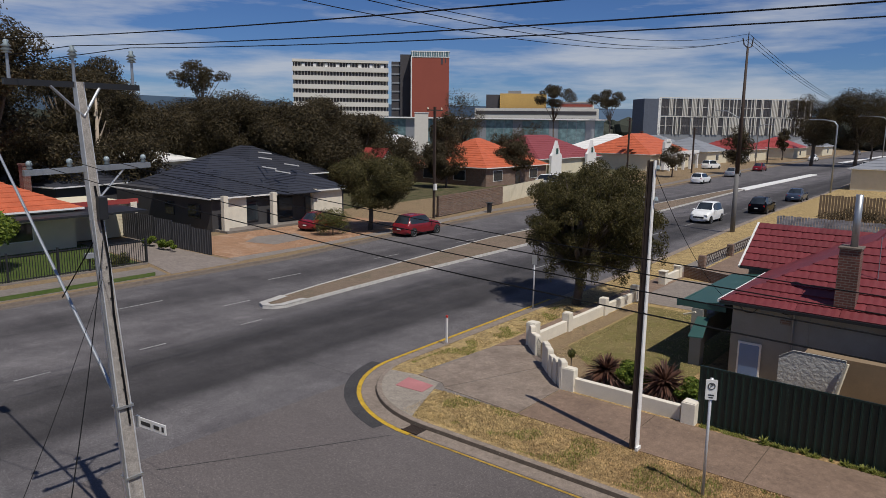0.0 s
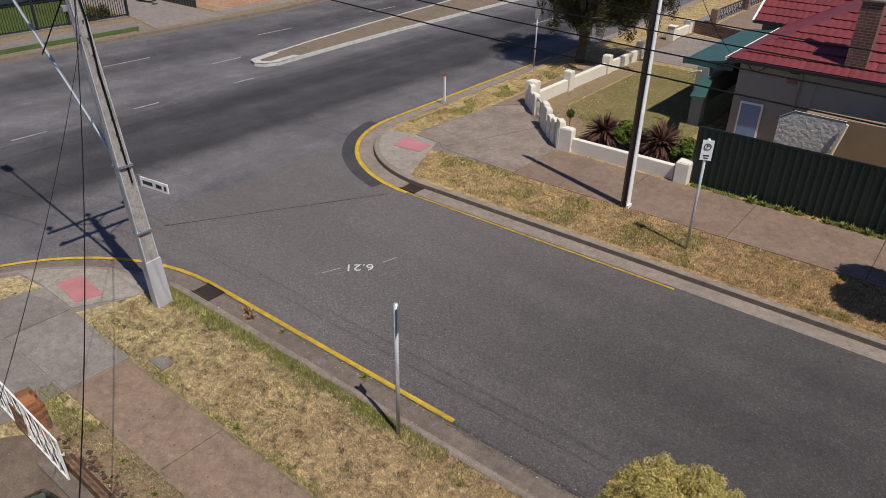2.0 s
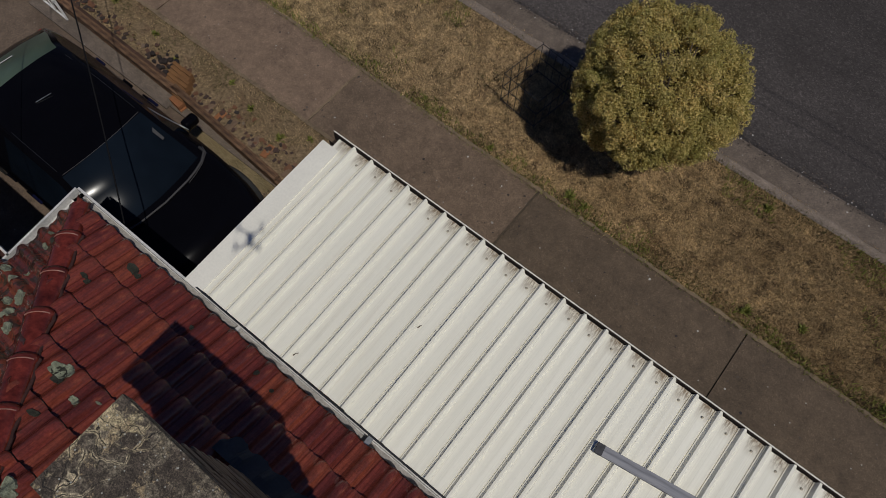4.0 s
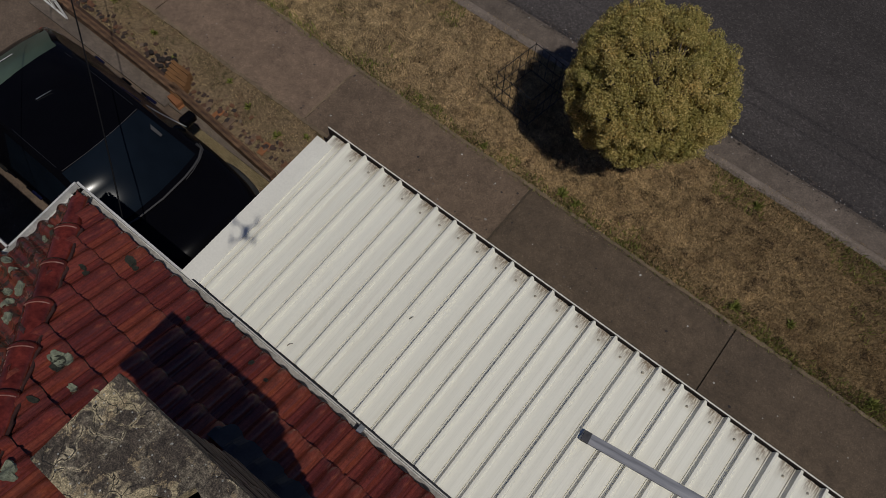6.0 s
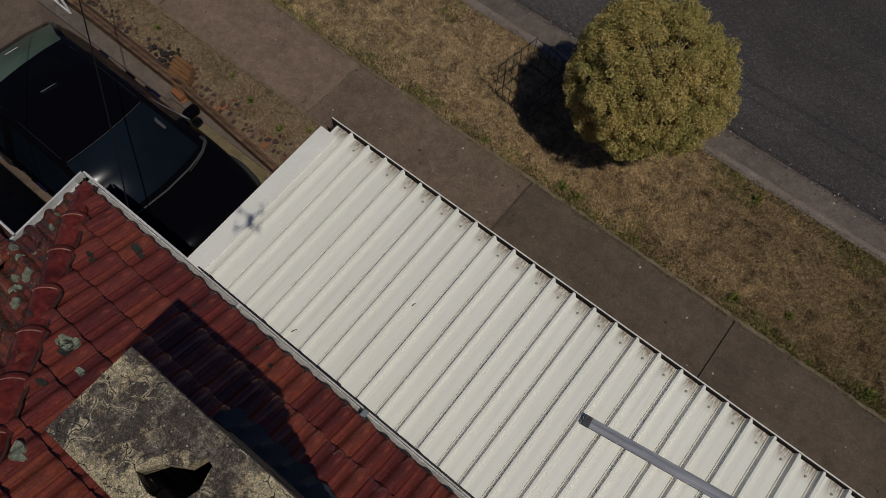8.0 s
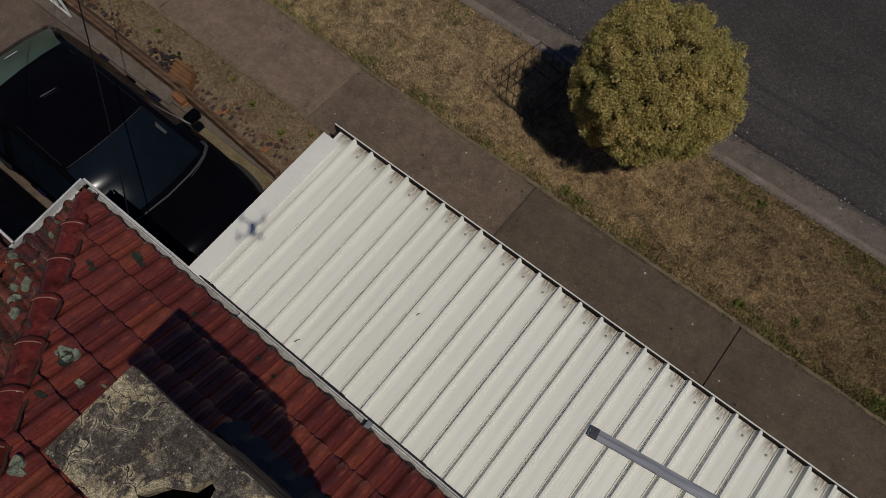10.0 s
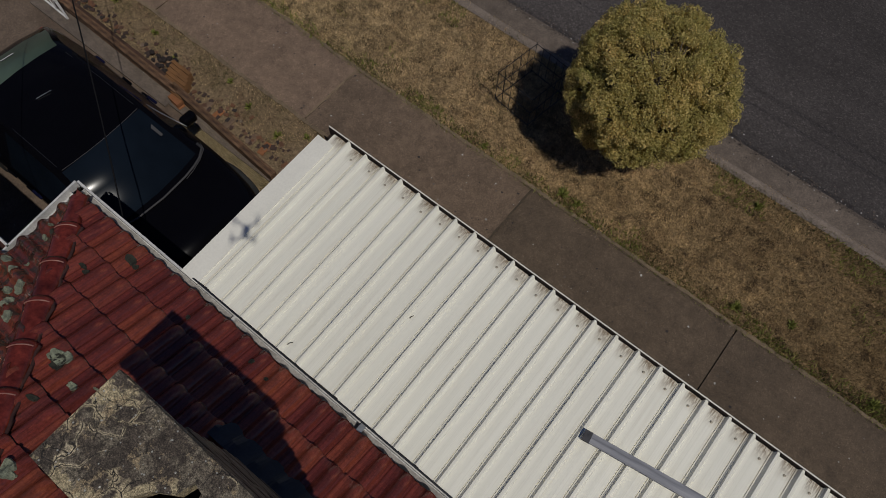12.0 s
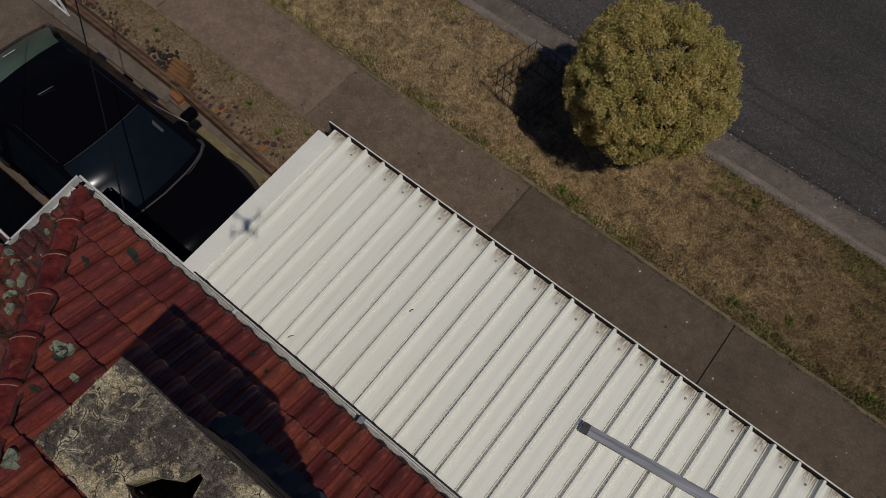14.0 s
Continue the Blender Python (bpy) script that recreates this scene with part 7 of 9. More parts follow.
# porch under a green canopy
near_part("porch_wall", boxes(((-8.35, 25.55, 1.15), (0.42, 0.42, 2.15)), ((-8.4, 29.0, 1.15), (0.2, 5.8, 0.9))), M_WALL, ch)
near_part("porch_door", boxes(((-7.14, 27.2, 1.1), (0.05, 1.2, 2.05))), M_BLACK, ch)
near_part("porch_canopy", slabby([(-9.15, 25.5, 2.32), (-7.35, 25.3, 2.62), (-7.35, 32.0, 2.62), (-9.15, 32.1, 2.36)], 0.06), M_TEAL, ch, "long green steel canopy")
near_part("canopy_edge", boxes(((-9.12, 28.8, 2.28), (0.08, 6.7, 0.14)), ((-8.25, 25.42, 2.36), (1.8, 0.08, 0.22))), M_TEAL, ch)
near_part("window_hood", slabby([(-8.05, 23.6, 1.65), (-7.58, 23.75, 1.65), (-7.9, 25.3, 1.98), (-8.3, 25.25, 1.98)], 0.03), M_TEAL, ch, "small corrugated green hood")
near_part("hood_arm", tube([(-8.7, 24.9, 2.05), (-8.2, 24.7, 2.26)], 0.035, seg=6), M_CREAM, ch)
# rendered side block before the wall, with the tan wall beyond it
block = thing("outbuilding", (-3.9, 22.7, VZ), "low outbuilding with sunlit rough white render", "outbuilding")
near_part("wall", poly(
    [(-4.86, 22.5, 0), (-3.25, 22.5, 0), (-3.05, 22.5, 2.08), (-4.48, 22.5, 2.10), (-4.86, 22.5, 1.84)],
    [(-4.86, 22.55, 0), (-4.86, 22.5, 0), (-4.86, 22.5, 1.92), (-4.86, 22.55, 1.92)],
    [(-4.86, 22.5, 1.92), (-4.48, 22.5, 2.17), (-4.48, 22.55, 2.17), (-4.86, 22.55, 1.92)],
    [(-4.48, 22.5, 2.17), (-3.05, 22.5, 2.15), (-3.05, 22.55, 2.15), (-4.48, 22.55, 2.17)],
    [(-3.25, 22.5, 0), (-3.25, 22.55, 0), (-3.05, 22.55, 2.15), (-3.05, 22.5, 2.15)],
    [(-3.25, 22.55, 0), (-4.86, 22.55, 0), (-4.86, 22.55, 1.92), (-4.48, 22.55, 2.17), (-3.05, 22.55, 2.15)]),
    plain("rough_white_render", (0.46, 0.445, 0.41), 0.9, var=0.12, fine=9, bump=0.9, dist=0.04), block)
near_part("post", tube([(-3.4, 22.3, 0.05), (-3.0, 22.4, 2.1)], 0.05, seg=6), M_CREAM, block, "leaning cream timber post")
# added box stands in for a tan area of the house wall
shed = thing("shed", (-1.2, 23.4, VZ), "added tan box standing for a tan area of house wall", "shed")
near_part("wall", boxes(((-1.1, 23.75, 1.0), (6.5, 0.5, 1.80))), M_TAN, shed)

# ---- dark green sheet fence ----
fence = thing("fence", (-1.0, 20.15, VZ), "dark green corrugated steel boundary fence", "fence")


def corrugated(x0, x1, y, z0, z1, pitch=0.2, depth=0.032):
    bm = bmesh.new()
    pts = []
    x = x0
    while x < x1 - 0.001:
        for dx, dy in ((0.0, 0.0), (0.13 * pitch / 0.2, 0.0), (0.15 * pitch / 0.2, depth), (0.185 * pitch / 0.2, depth)):
            if x + dx < x1:
                pts.append((x + dx, y - dy))
        x += pitch
    pts.append((x1, y))
    lo, hi = [bm.verts.new((*p, z0)) for p in pts], [bm.verts.new((*p, z1)) for p in pts]
    for i in range(len(pts) - 1):
        bm.faces.new((lo[i], lo[i + 1], hi[i + 1], hi[i]))
    return bm


for k in range(6):
    x0 = -6.42 + k * 2.36
    near_part("panel", corrugated(x0 + 0.02, x0 + 2.34, 20.15, 0.1, 1.84), M_FENCE, fence)
    near_part("post", boxes(((x0, 20.17, 0.97), (0.06, 0.06, 1.8))), M_FENCE, fence)
    for z in (0.12, 1.85):
        near_part("rail", boxes(((x0 + 1.18, 20.16, z), (2.3, 0.05, 0.06))), M_FENCE, fence)

# ---- cream rendered garden walls ----
gw = thing("garden_wall", (-12.0, 22.0, VZ), "cream rendered low garden wall with stepped corner piers", "garden wall")


def pier_at(x, y, h, w=0.36, turn=0.0, d=None):
    bm = bmesh.new()
    d = d or w
    box(bm, (x, y, h / 2 + 0.03), (w, d, h), Matrix.Rotation(radians(turn), 4, "Z"), 0.02)
    box(bm, (x, y, h + 0.035), (w * 0.9, d * 0.9, 0.05), Matrix.Rotation(radians(turn), 4, "Z"), 0.02)
    near_part("pier", bm, M_RENDER, gw)


def run(a, b, h, w=0.2):
    a, b = Vector(a), Vector(b)
    d = b - a
    bm = bmesh.new()
    mid = (a + b) / 2
    box(bm, (mid.x, mid.y, h / 2 + 0.03), (d.length, w, h), Matrix.Rotation(math.atan2(d.y, d.x), 4, "Z"), 0.018)
    near_part("panel", bm, M_RENDER, gw)


run((-10.45, 20.1), (-6.9, 20.1), 0.50)
pier_at(-6.62, 20.05, 0.70, 0.42)
pier_at(-10.72, 20.06, 0.80, 0.55, 0, 0.3)
stair = [(-10.98, 20.12, 0.98), (-11.35, 20.42, 0.86), (-11.72, 20.76, 0.80), (-12.1, 21.15, 0.92), (-12.42, 21.5, 0.95)]
for i, (x, y, h) in enumerate(stair):
    pier_at(x, y, h, 0.42, -45, 0.22)
for i, (x, y, h) in enumerate([(-13.45, 22.55, 0.80), (-13.75, 22.86, 0.72), (-14.02, 23.14, 0.92)]):
    pier_at(x, y, h, 0.38, -45, 0.22)
pier_at(-14.2, 23.5, 0.98, 0.42)
for y0, y1 in ((23.7, 26.0), (26.4, 29.5), (29.9, 33.0)):
    run((-14.12, y0), (-14.12, y1), 0.52)
for y in (26.2, 29.7, 33.2):
    pier_at(-14.12, y, 0.84)
gate2 = thing("garden_gate", (-12.95, 22.0, VZ), "low dark wrought-iron garden gate", "gate")
for k in range(8):
    q = Vector((-12.6, 21.68)).lerp(Vector((-13.3, 22.38)), k / 7)
    near_part("bar", tube([(q.x, q.y, 0.1), (q.x, q.y, 0.78)], 0.010, seg=5), M_BLACK, gate2)
for z in (0.18, 0.75):
    near_part("rail", tube([(-12.6, 21.68, z), (-13.3, 22.38, z)], 0.012, seg=5), M_BLACK, gate2)
gw2 = thing("garden_wall", (-14.5, 39.3, VZ), "short white gate wall with two capped piers", "garden wall")
near_part("panel", boxes(((-14.5, 39.2, 0.3), (0.2, 2.2, 0.5)), bevel=0.015), M_RENDER, gw2)
near_part("pier", boxes(((-14.5, 38.0, 0.42), (0.4, 0.4, 0.78)), ((-14.5, 38.0, 0.83), (0.46, 0.46, 0.06)), bevel=0.015), M_RENDER, gw2)
near_part("pier", boxes(((-14.55, 40.4, 0.40), (0.4, 0.4, 0.72)), ((-14.55, 40.4, 0.78), (0.46, 0.46, 0.06)), bevel=0.015), M_RENDER, gw2)
bw = thing("garden_wall", (-13.0, 40.5, VZ), "low brown brick boundary wall", "garden wall")
near_part("panel", prism([(-14.3, 40.7), (-11.6, 39.8), (-11.55, 39.95), (-14.25, 40.85)], 0.0, 0.75), M_BRICKBROWN, bw)
near_part("panel", prism([(-11.6, 39.8), (-8.6, 39.0), (-8.55, 39.15), (-11.55, 39.95)], 0.0, 0.75), M_BRICKRED, bw)
lf = thing("lattice_fence", (-14.4, 50.0, VZ), "dark brown lattice fence between brick piers", "fence")
for y in (44.2, 50.0, 56.0):
    near_part("pier", boxes(((-14.4, y, 0.45), (0.4, 0.4, 0.85))), M_BRICKBROWN, lf)
for y0 in (44.2, 50.0):
    for k in range(12):
        for s in (0.0, 0.5):
            y = y0 + 0.3 + k * 0.46
            near_part("slat", tube([(-14.4, y, 0.12 if s else 0.74), (-14.4, min(y + 0.62, y0 + 5.6), 0.74 if s else 0.12)], 0.02, seg=4), M_RUSTPOLE, lf)
    near_part("rail", boxes(((-14.4, y0 + 2.95, 0.77), (0.07, 5.5, 0.06))), M_RUSTPOLE, lf)


# ---- garden plants ----
def spiky(at, r, n, seed, label):
    """A short stem with a burst of strap leaves."""
    t = thing("cordyline", at, label, "garden plant")
    part("stem", tube([(0, 0, -0.03), (0.02, 0, r * 0.55)], 0.06, 0.045, 7), M_BARK, t)
    rr = random.Random(seed)
    verts, faces = [], []
    for _ in range(n):
        az, el = rr.uniform(0, 2 * math.pi), math.asin(rr.uniform(-0.35, 0.98))
        d = Vector((math.cos(az) * math.cos(el), math.sin(az) * math.cos(el), math.sin(el)))
        side = d.cross(Vector((0, 0, 1)))
        side = side.normalized() if side.length > 0.01 else Vector((1, 0, 0))
        ln = r * rr.uniform(0.75, 1.1)
        c = len(verts)
        for s, wd in ((0.0, 0.022), (0.4, 0.036), (0.75, 0.026), (1.0, 0.003)):
            p = Vector((0.02, 0, r * 0.58)) + d * (ln * s) - Vector((0, 0, 0.28 * ln * s * s))
            verts += [tuple(p - side * wd), tuple(p + side * wd)]
        faces += [(c, c + 1, c + 3, c + 2), (c + 2, c + 3, c + 5, c + 4), (c + 4, c + 5, c + 7, c + 6)]
    cloud_mesh("foliage", verts, faces, M_CORDY, t)
    return t


spiky((-10.0, 21.35, VZ), 0.85, 220, 1, "purple-brown strappy cordyline in the garden bed")
spiky((-7.95, 21.35, VZ), 0.98, 260, 2, "large purple-brown cordyline beside the hedge")


def hedge(at, size, n, seed, label, leaf=None):
    t = thing("hedge_bush", at, label, "garden plant")
    part("stem", tube([(0, 0, -0.03), (0, 0, size[2] * 0.5)], 0.05, 0.03, 6), M_BARK, t)
    v, f = leaf_cloud(clumped(seed, 14, (0, 0, size[2] * 0.55), (size[0] * 0.6, size[1] * 0.6, size[2] * 0.32), min(size) * 0.42), n, 0.055, seed)
    cloud_mesh("foliage", v, f, leaf or M_HEDGE, t)


hedge((-9.0, 21.45, VZ), (0.75, 0.6, 0.95), 5200, 21, "clipped bright green bush in the bed")
hedge((-6.95, 21.05, VZ), (0.55, 0.55, 1.0), 4200, 22, "clipped bright green bush by the fence end")
t = thing("topiary", (-11.6, 21.9, VZ), "small dark green standard bush on a stake", "garden plant")
part("stem", tube([(0, 0, 0), (0, 0, 0.8)], 0.018, seg=5), M_BARK, t)
v, f = leaf_cloud([((0, 0, 0.6), 0.14, 0.14, 0.16)], 500, 0.04, 5)
cloud_mesh("foliage", v, f, M_LEAF, t)

# weeping tree over the kerb
PEP = (-16.0, 30.6, VZ)
cl = clumped(8, 230, (0.1, 1.1, 4.35), (3.6, 3.5, 2.5), 0.52) + clumped(9, 24, (0.5, 1.1, 4.2), (1.8, 1.8, 1.6), 0.8)
cl += [((0.5 + q * math.cos(a), 1.1 + q * math.sin(a), 2.45 + 0.7 * math.sin(3.7 * a)), 0.30, 0.30, 0.95) for q, a in [(2.3 + 0.9 * math.sin(k * 2.1), k * 0.27) for k in range(24)]]
make_tree("pepper_tree", PEP, (0.24, 1.9), cl, 190000, 0.040, M_PEPPER, M_BARK, "spreading dark olive weeping pepper tree on the verge", 31, droop=1.2, long=2.6)

# ---- houses ----
def hip_roof(w, d, z, slope, courses=10, lift=0.05, over=0.45, gable=False):
    """A hipped roof over a w by d plan, its courses each a little proud of the next."""
    bm = bmesh.new()
    w, d = w + 2 * over, d + 2 * over
    full = min(w, d) / 2

    def ring(i, up):
        x, y = w / 2 - i, d / 2 - i
        zz = z + slope * (i - over) + up
        return [(-x, -y, zz), (x, -y, zz), (x, y, zz), (-x, y, zz)]

    for k in range(courses):
        a, b = ring(full * k / courses, lift), ring(full * (k + 1) / courses, 0.0)
        drop = ring(full * k / courses, 0.0 if k else -0.02)
        for s in range(4):
            e = (s + 1) % 4
            poly([a[s], a[e], b[e], b[s]], [drop[s], drop[e], a[e], a[s]], bm=bm)
    poly(list(reversed(ring(0, -0.02))), bm=bm)
    bmesh.ops.remove_doubles(bm, verts=bm.verts, dist=0.0005)
    return bm


def opening(parent, x, y, z, w, h, side, frame_mat=None, glass=None, kind="window"):
    """A window or door on a wall that faces +x, -x, +y or -y (side)."""
    dx, dy = side
    n = Vector((dx, dy, 0))
    size = (0.10 if dx else w, 0.10 if dy else w, h)
    fr = part(kind, boxes(((x, y, z), size)), frame_mat or M_WHITE, parent)
    inner = (0.03 if dx else w - 0.14, 0.03 if dy else w - 0.14, h - 0.14)
    part("pane", boxes(((x + dx * 0.045, y + dy * 0.045, z), inner)), glass or M_GLASS, fr)
    return fr


def make_house(at, turn, w, d, h, slope, roof_mat, wall_mat, label, openings=(), chimneys=(), courses=10, roof_label="", roofs=()):
    hs = thing("house", at, label, "house", turn=turn)
    part("wall", boxes(((0, 0, h / 2), (w, d, h))), wall_mat, hs)
    for k, (rx, ry, rw, rd) in enumerate(roofs or ((0, 0, w, d),)):
        part("roof", hip_roof(rw, rd, h, slope, courses), roof_mat, hs, roof_label).matrix_basis = pose(rx, ry, 0.012 * k)
    part("gutter", boxes(((0, d / 2 + 0.46, h - 0.24), (w + 0.95, 0.1, 0.12)), ((0, -d / 2 - 0.46, h - 0.24), (w + 0.95, 0.1, 0.12)), ((w / 2 + 0.46, 0, h - 0.24), (0.1, d + 0.95, 0.12))), M_WHITE, hs)
    for o in openings:
        opening(hs, *o)
    for x, y, z in chimneys:
        part("chimney", boxes(((x, y, z), (0.7, 0.5, 2.0)), ((x, y, z + 1.0), (0.82, 0.62, 0.12))), M_BRICKRED, hs)
    return hs


# new dark house, still being finished
dk = make_house((-57.2, 39.2, VZ), 0, 15.4, 14.4, 2.95, 0.47, M_DARKROOF, M_DARKWALL, "new dark grey house with a slate-dark hip roof", [
    (7.72, 0.2, 1.2, 1.6, 2.2, (1, 0), M_BLACK, None, "door"), (7.72, 3.6, 1.35, 2.4, 1.6, (1, 0), M_BLACK), (7.72, -3.4, 1.35, 1.3, 1.7, (1, 0), M_BLACK),
    (1.5, -7.22, 1.5, 1.4, 1.2, (0, -1), M_BLACK), (5.2, -7.22, 1.5, 1.8, 1.2, (0, -1), M_BLACK)], courses=14, roofs=((-2.2, 0.6, 11.0, 13.2), (3.6, -3.5, 8.2, 7.4), (4.4, 4.2, 6.6, 6.0)))
part("portico_roof", hip_roof(3.4, 3.0, 2.9, 0.47, 5), M_DARKROOF, dk).matrix_basis = pose(7.3, 0.9, 0.03)
part("slab_edge", boxes(((8.4, -1.0, 0.06), (2.0, 12.0, 0.22))), M_APRON, dk, "raw concrete slab edge")
for y in (-6.7, -1.9, 2.6):
    part("column", boxes(((8.75, y, 1.5), (0.42, 0.42, 2.9))), M_RENDER, dk, "pale unpainted column")
for y, wd in ((-4.9, 1.9), (5.2, 3.4)):
    part("wall_panel", boxes(((7.76, y, 1.45), (0.12, wd, 2.8))), M_RENDER, dk, "pale primed wall panel")
for k, (x, y) in enumerate(((1.0, 2.0), (2.2, 2.6), (-1.5, 3.5), (0.5, 5.0), (-3.0, 4.6))):
    b = part("roof_batten", boxes(((0, 0, 0), (0.09, 3.6, 0.09))), M_WHITE, dk, "loose pale batten on the roof")
    b.matrix_basis = pose(x + 3.5, y - 1, 2.95 + 0.47 * (4.9 - x) * 0.62 + 0.62, 0, 25, 72)
dkf = thing("fence", (-46.0, 26.1, VZ), "dark grey steel side fence", "fence")
for k in range(5):
    bm = corrugated(-40.7 - (k + 1) * 2.4, -40.7 - k * 2.4 - 0.04, 26.1, 0.05, 1.75 + 0.12 * k, 0.3)
    near_part("panel", bm, M_DARKWALL, dkf)
    near_part("post", boxes(((-40.7 - k * 2.4, 26.12, 0.95), (0.07, 0.07, 1.8 + 0.1 * k))), M_BLACK, dkf)
setting("dirt_lot", prism([(-38.9, 26.3), (-47.6, 26.3), (-47.6, 46.5), (-41, 46.5), (-39.9, 42), (-38.9, 33)], VZ - 0.02, VZ + 0.02), M_DIRT, "bare orange building site before the new house", "ground")
setting("spill", prism([(-41.0, 31.5), (-43.5, 30.8), (-45.0, 33.0), (-44.0, 36.0), (-41.5, 35.0)], VZ, VZ + 0.03), M_APRON, "pale dried concrete spill on the dirt", "ground")
hedge((-45.5, 26.9 - 1.8, VZ), (4.5, 0.5, 0.8), 5200, 41, "low flowering hedge along the drive")
make_house((-76.0, 33.0, VZ), 12, 16, 15, 3.0, 0.45, M_DARKROOF, M_DARKWALL, "second dark-roofed house set further back", courses=14)
make_house((-72.5, 52.0, VZ), 5, 15, 13, 3.1, 0.45, M_DARKROOF, M_DARKWALL, "dark hip-roofed house behind the new one", courses=14)
for x, y, w in ((-84, 45, 9), (-86, 62, 11), (-93, 26, 9)):
    make_house((x, y, VZ), 20, w, 7, 4.3, 0.3, M_WHITE, M_CREAM, "pale-roofed low building among the trees", courses=4)

# red-tiled neighbour with garage, behind the black fence
make_house((-57.7, 14.4, VZ), 0, 15, 14.5, 3.0, 0.46, M_ORANGETILE, M_CREAM, "cream house with an orange-red tiled hip roof", [(7.5, 3.5, 1.4, 2.0, 1.3, (1, 0)), (7.5, -2, 1.4, 2.0, 1.3, (1, 0))], [(3.0, 6.0, 4.6)], 13)
gar = thing("garage", (-54.5, 24.6, VZ), "white garage with a flat dark awning and stone pier", "garage")
near_part("wall", boxes(((-56.0, 24.6, 1.35), (7.0, 5.0, 2.6))), M_CREAM, gar)
rdoor = near_part("roller_door", boxes(((-52.46, 24.3, 1.15), (0.08, 4.0, 2.1))), M_CREAM, gar)
for k in range(8):
    near_part("slat", boxes(((-52.41, 24.3, 0.3 + k * 0.24), (0.03, 3.9, 0.2))), M_CREAM, gar).parent = rdoor
near_part("awning", boxes(((-50.5, 20.0, 2.55), (6.0, 11.0, 0.14))), M_BLACK, gar)
near_part("fascia", boxes(((-52.2, 24.6, 2.78), (0.2, 5.4, 0.35))), M_REDTILE, gar)
near_part("pier", boxes(*[((-52.3, 26.9, 0.15 + k * 0.27), (0.55, 0.5, 0.25)) for k in range(10)], bevel=0.02), M_RENDER, gar, "stacked pale stone pier")
near_part("post", boxes(((-48.0, 22.2, 1.3), (0.14, 0.14, 2.5))), M_WHITE, gar)

bf = thing("fence", (-41.0, 8.0, VZ), "black steel picket fence along the footpath", "fence")
for z in (0.25, 1.55):
    near_part("rail", boxes(((-41.05, 4.5, z), (0.05, 34.6, 0.05))), M_BLACK, bf)
pick = bpy.data.meshes.new("picket")
bm = boxes(((0, 0, 0.82), (0.03, 0.03, 1.56)))
bm.to_mesh(pick)
bm.free()
pick.materials.append(M_BLACK)
for k in range(150):
    ob = new("picket", pick)
    ob.parent = bf
    ob.matrix_basis = under(bf) @ pose(-41.05, 21.7 - k * 0.14, VZ)
for k in range(8):
    near_part("post", boxes(((-41.05, 21.8 - k * 2.6, 0.9), (0.10, 0.10, 1.75))), M_BLACK, bf)
near_part("plinth", boxes(((-41.05, 4.5, 0.1), (0.25, 34.6, 0.14))), M_APRON, bf)
mb = thing("letterbox", (-41.0, 18.3, VZ), "small dark letterbox behind the black fence", "letterbox")
part("post", boxes(((0, 0, 0.45), (0.1, 0.1, 0.9))), M_BLACK, mb)
part("box", boxes(((0, 0, 1.0), (0.35, 0.5, 0.3)), bevel=0.02), M_GREYWALL, mb)
make_tree("garden_tree", (-45.5, 13.6, VZ), (0.14, 1.4), clumped(51, 22, (0, 0, 2.7), (1.8, 1.9, 1.1), 0.8), 9000, 0.13, M_HEDGE, M_BARK, "leafy green garden tree behind the fence", 51)
hedge((-41.8, 20.0, VZ), (0.8, 2.2, 0.7), 2600, 52, "low blue-flowering bush at the fence foot", M_LEAF)

# street tree, pole, wall and bin before the far houses
make_tree("street_tree", (-41.2, 41.6, VZ), (0.22, 2.2), clumped(61, 44, (0.3, 0.4, 4.35), (3.3, 3.3, 1.9), 1.0) + clumped(63, 14, (0.2, 0.2, 2.6), (3.0, 3.0, 0.5), 0.7), 70000, 0.075, M_PEPPER, M_BARK, "dense olive-green street tree beside the red car", 61, droop=0.4)
hedge((-41.4, 37.6, VZ), (1.9, 2.2, 2.0), 6000, 62, "dark shrub at the edge of the site", M_LEAF)
make_car((-37.35, 43.2, RZ), 90, (4.55, 1.84, 1.72), "suv", P_RED, "dark red four-wheel drive parked at the kerb")
pl = thing("power_pole", (-42.0, 51.0, VZ), "dark brown power pole with a white box", "power pole")
part("shaft", boxes(((0, 0, 5.2), (0.22, 0.16, 10.4))), M_RUSTPOLE, pl)
part("box", boxes(((0.14, 0, 3.0), (0.2, 0.3, 0.6))), M_WHITE, pl)
part("cross_arm", boxes(((0, 0, 10.1), (0.1, 2.2, 0.1))), M_RUSTPOLE, pl)
for y in (-1.0, 0.0, 1.0):
    part("insulator", lathe([(0.04, 0), (0.08, 0.1), (0.03, 0.25)], 8, at=(0, y, 10.12)), M_CREAM, pl)
bwall = thing("slat_wall", (-43.4, 59.0, VZ), "long brown slatted boundary wall", "fence")
for k in range(12):
    a, b = (-42.3, 52.0), (-44.6, 66.4)
    z = 0.16 + k * 0.165
    near_part("slat", slabby([(a[0], a[1], z + 0.12), (a[0] + 0.12, a[1], z + 0.12), (b[0] + 0.12, b[1], z + 0.12), (b[0], b[1], z + 0.12)], 0.13), M_BRICKBROWN, bwall)
for k in range(7):
    q = Vector((-42.32, 52.0)).lerp(Vector((-44.62, 66.4)), k / 6)
    near_part("post", boxes(((q.x - 0.05, q.y, 1.05), (0.14, 0.14, 2.1))), M_RUSTPOLE, bwall)
bn = thing("wheelie_bin", (-40.9, 58.6, VZ), "dark wheelie bin on the kerb", "bin")
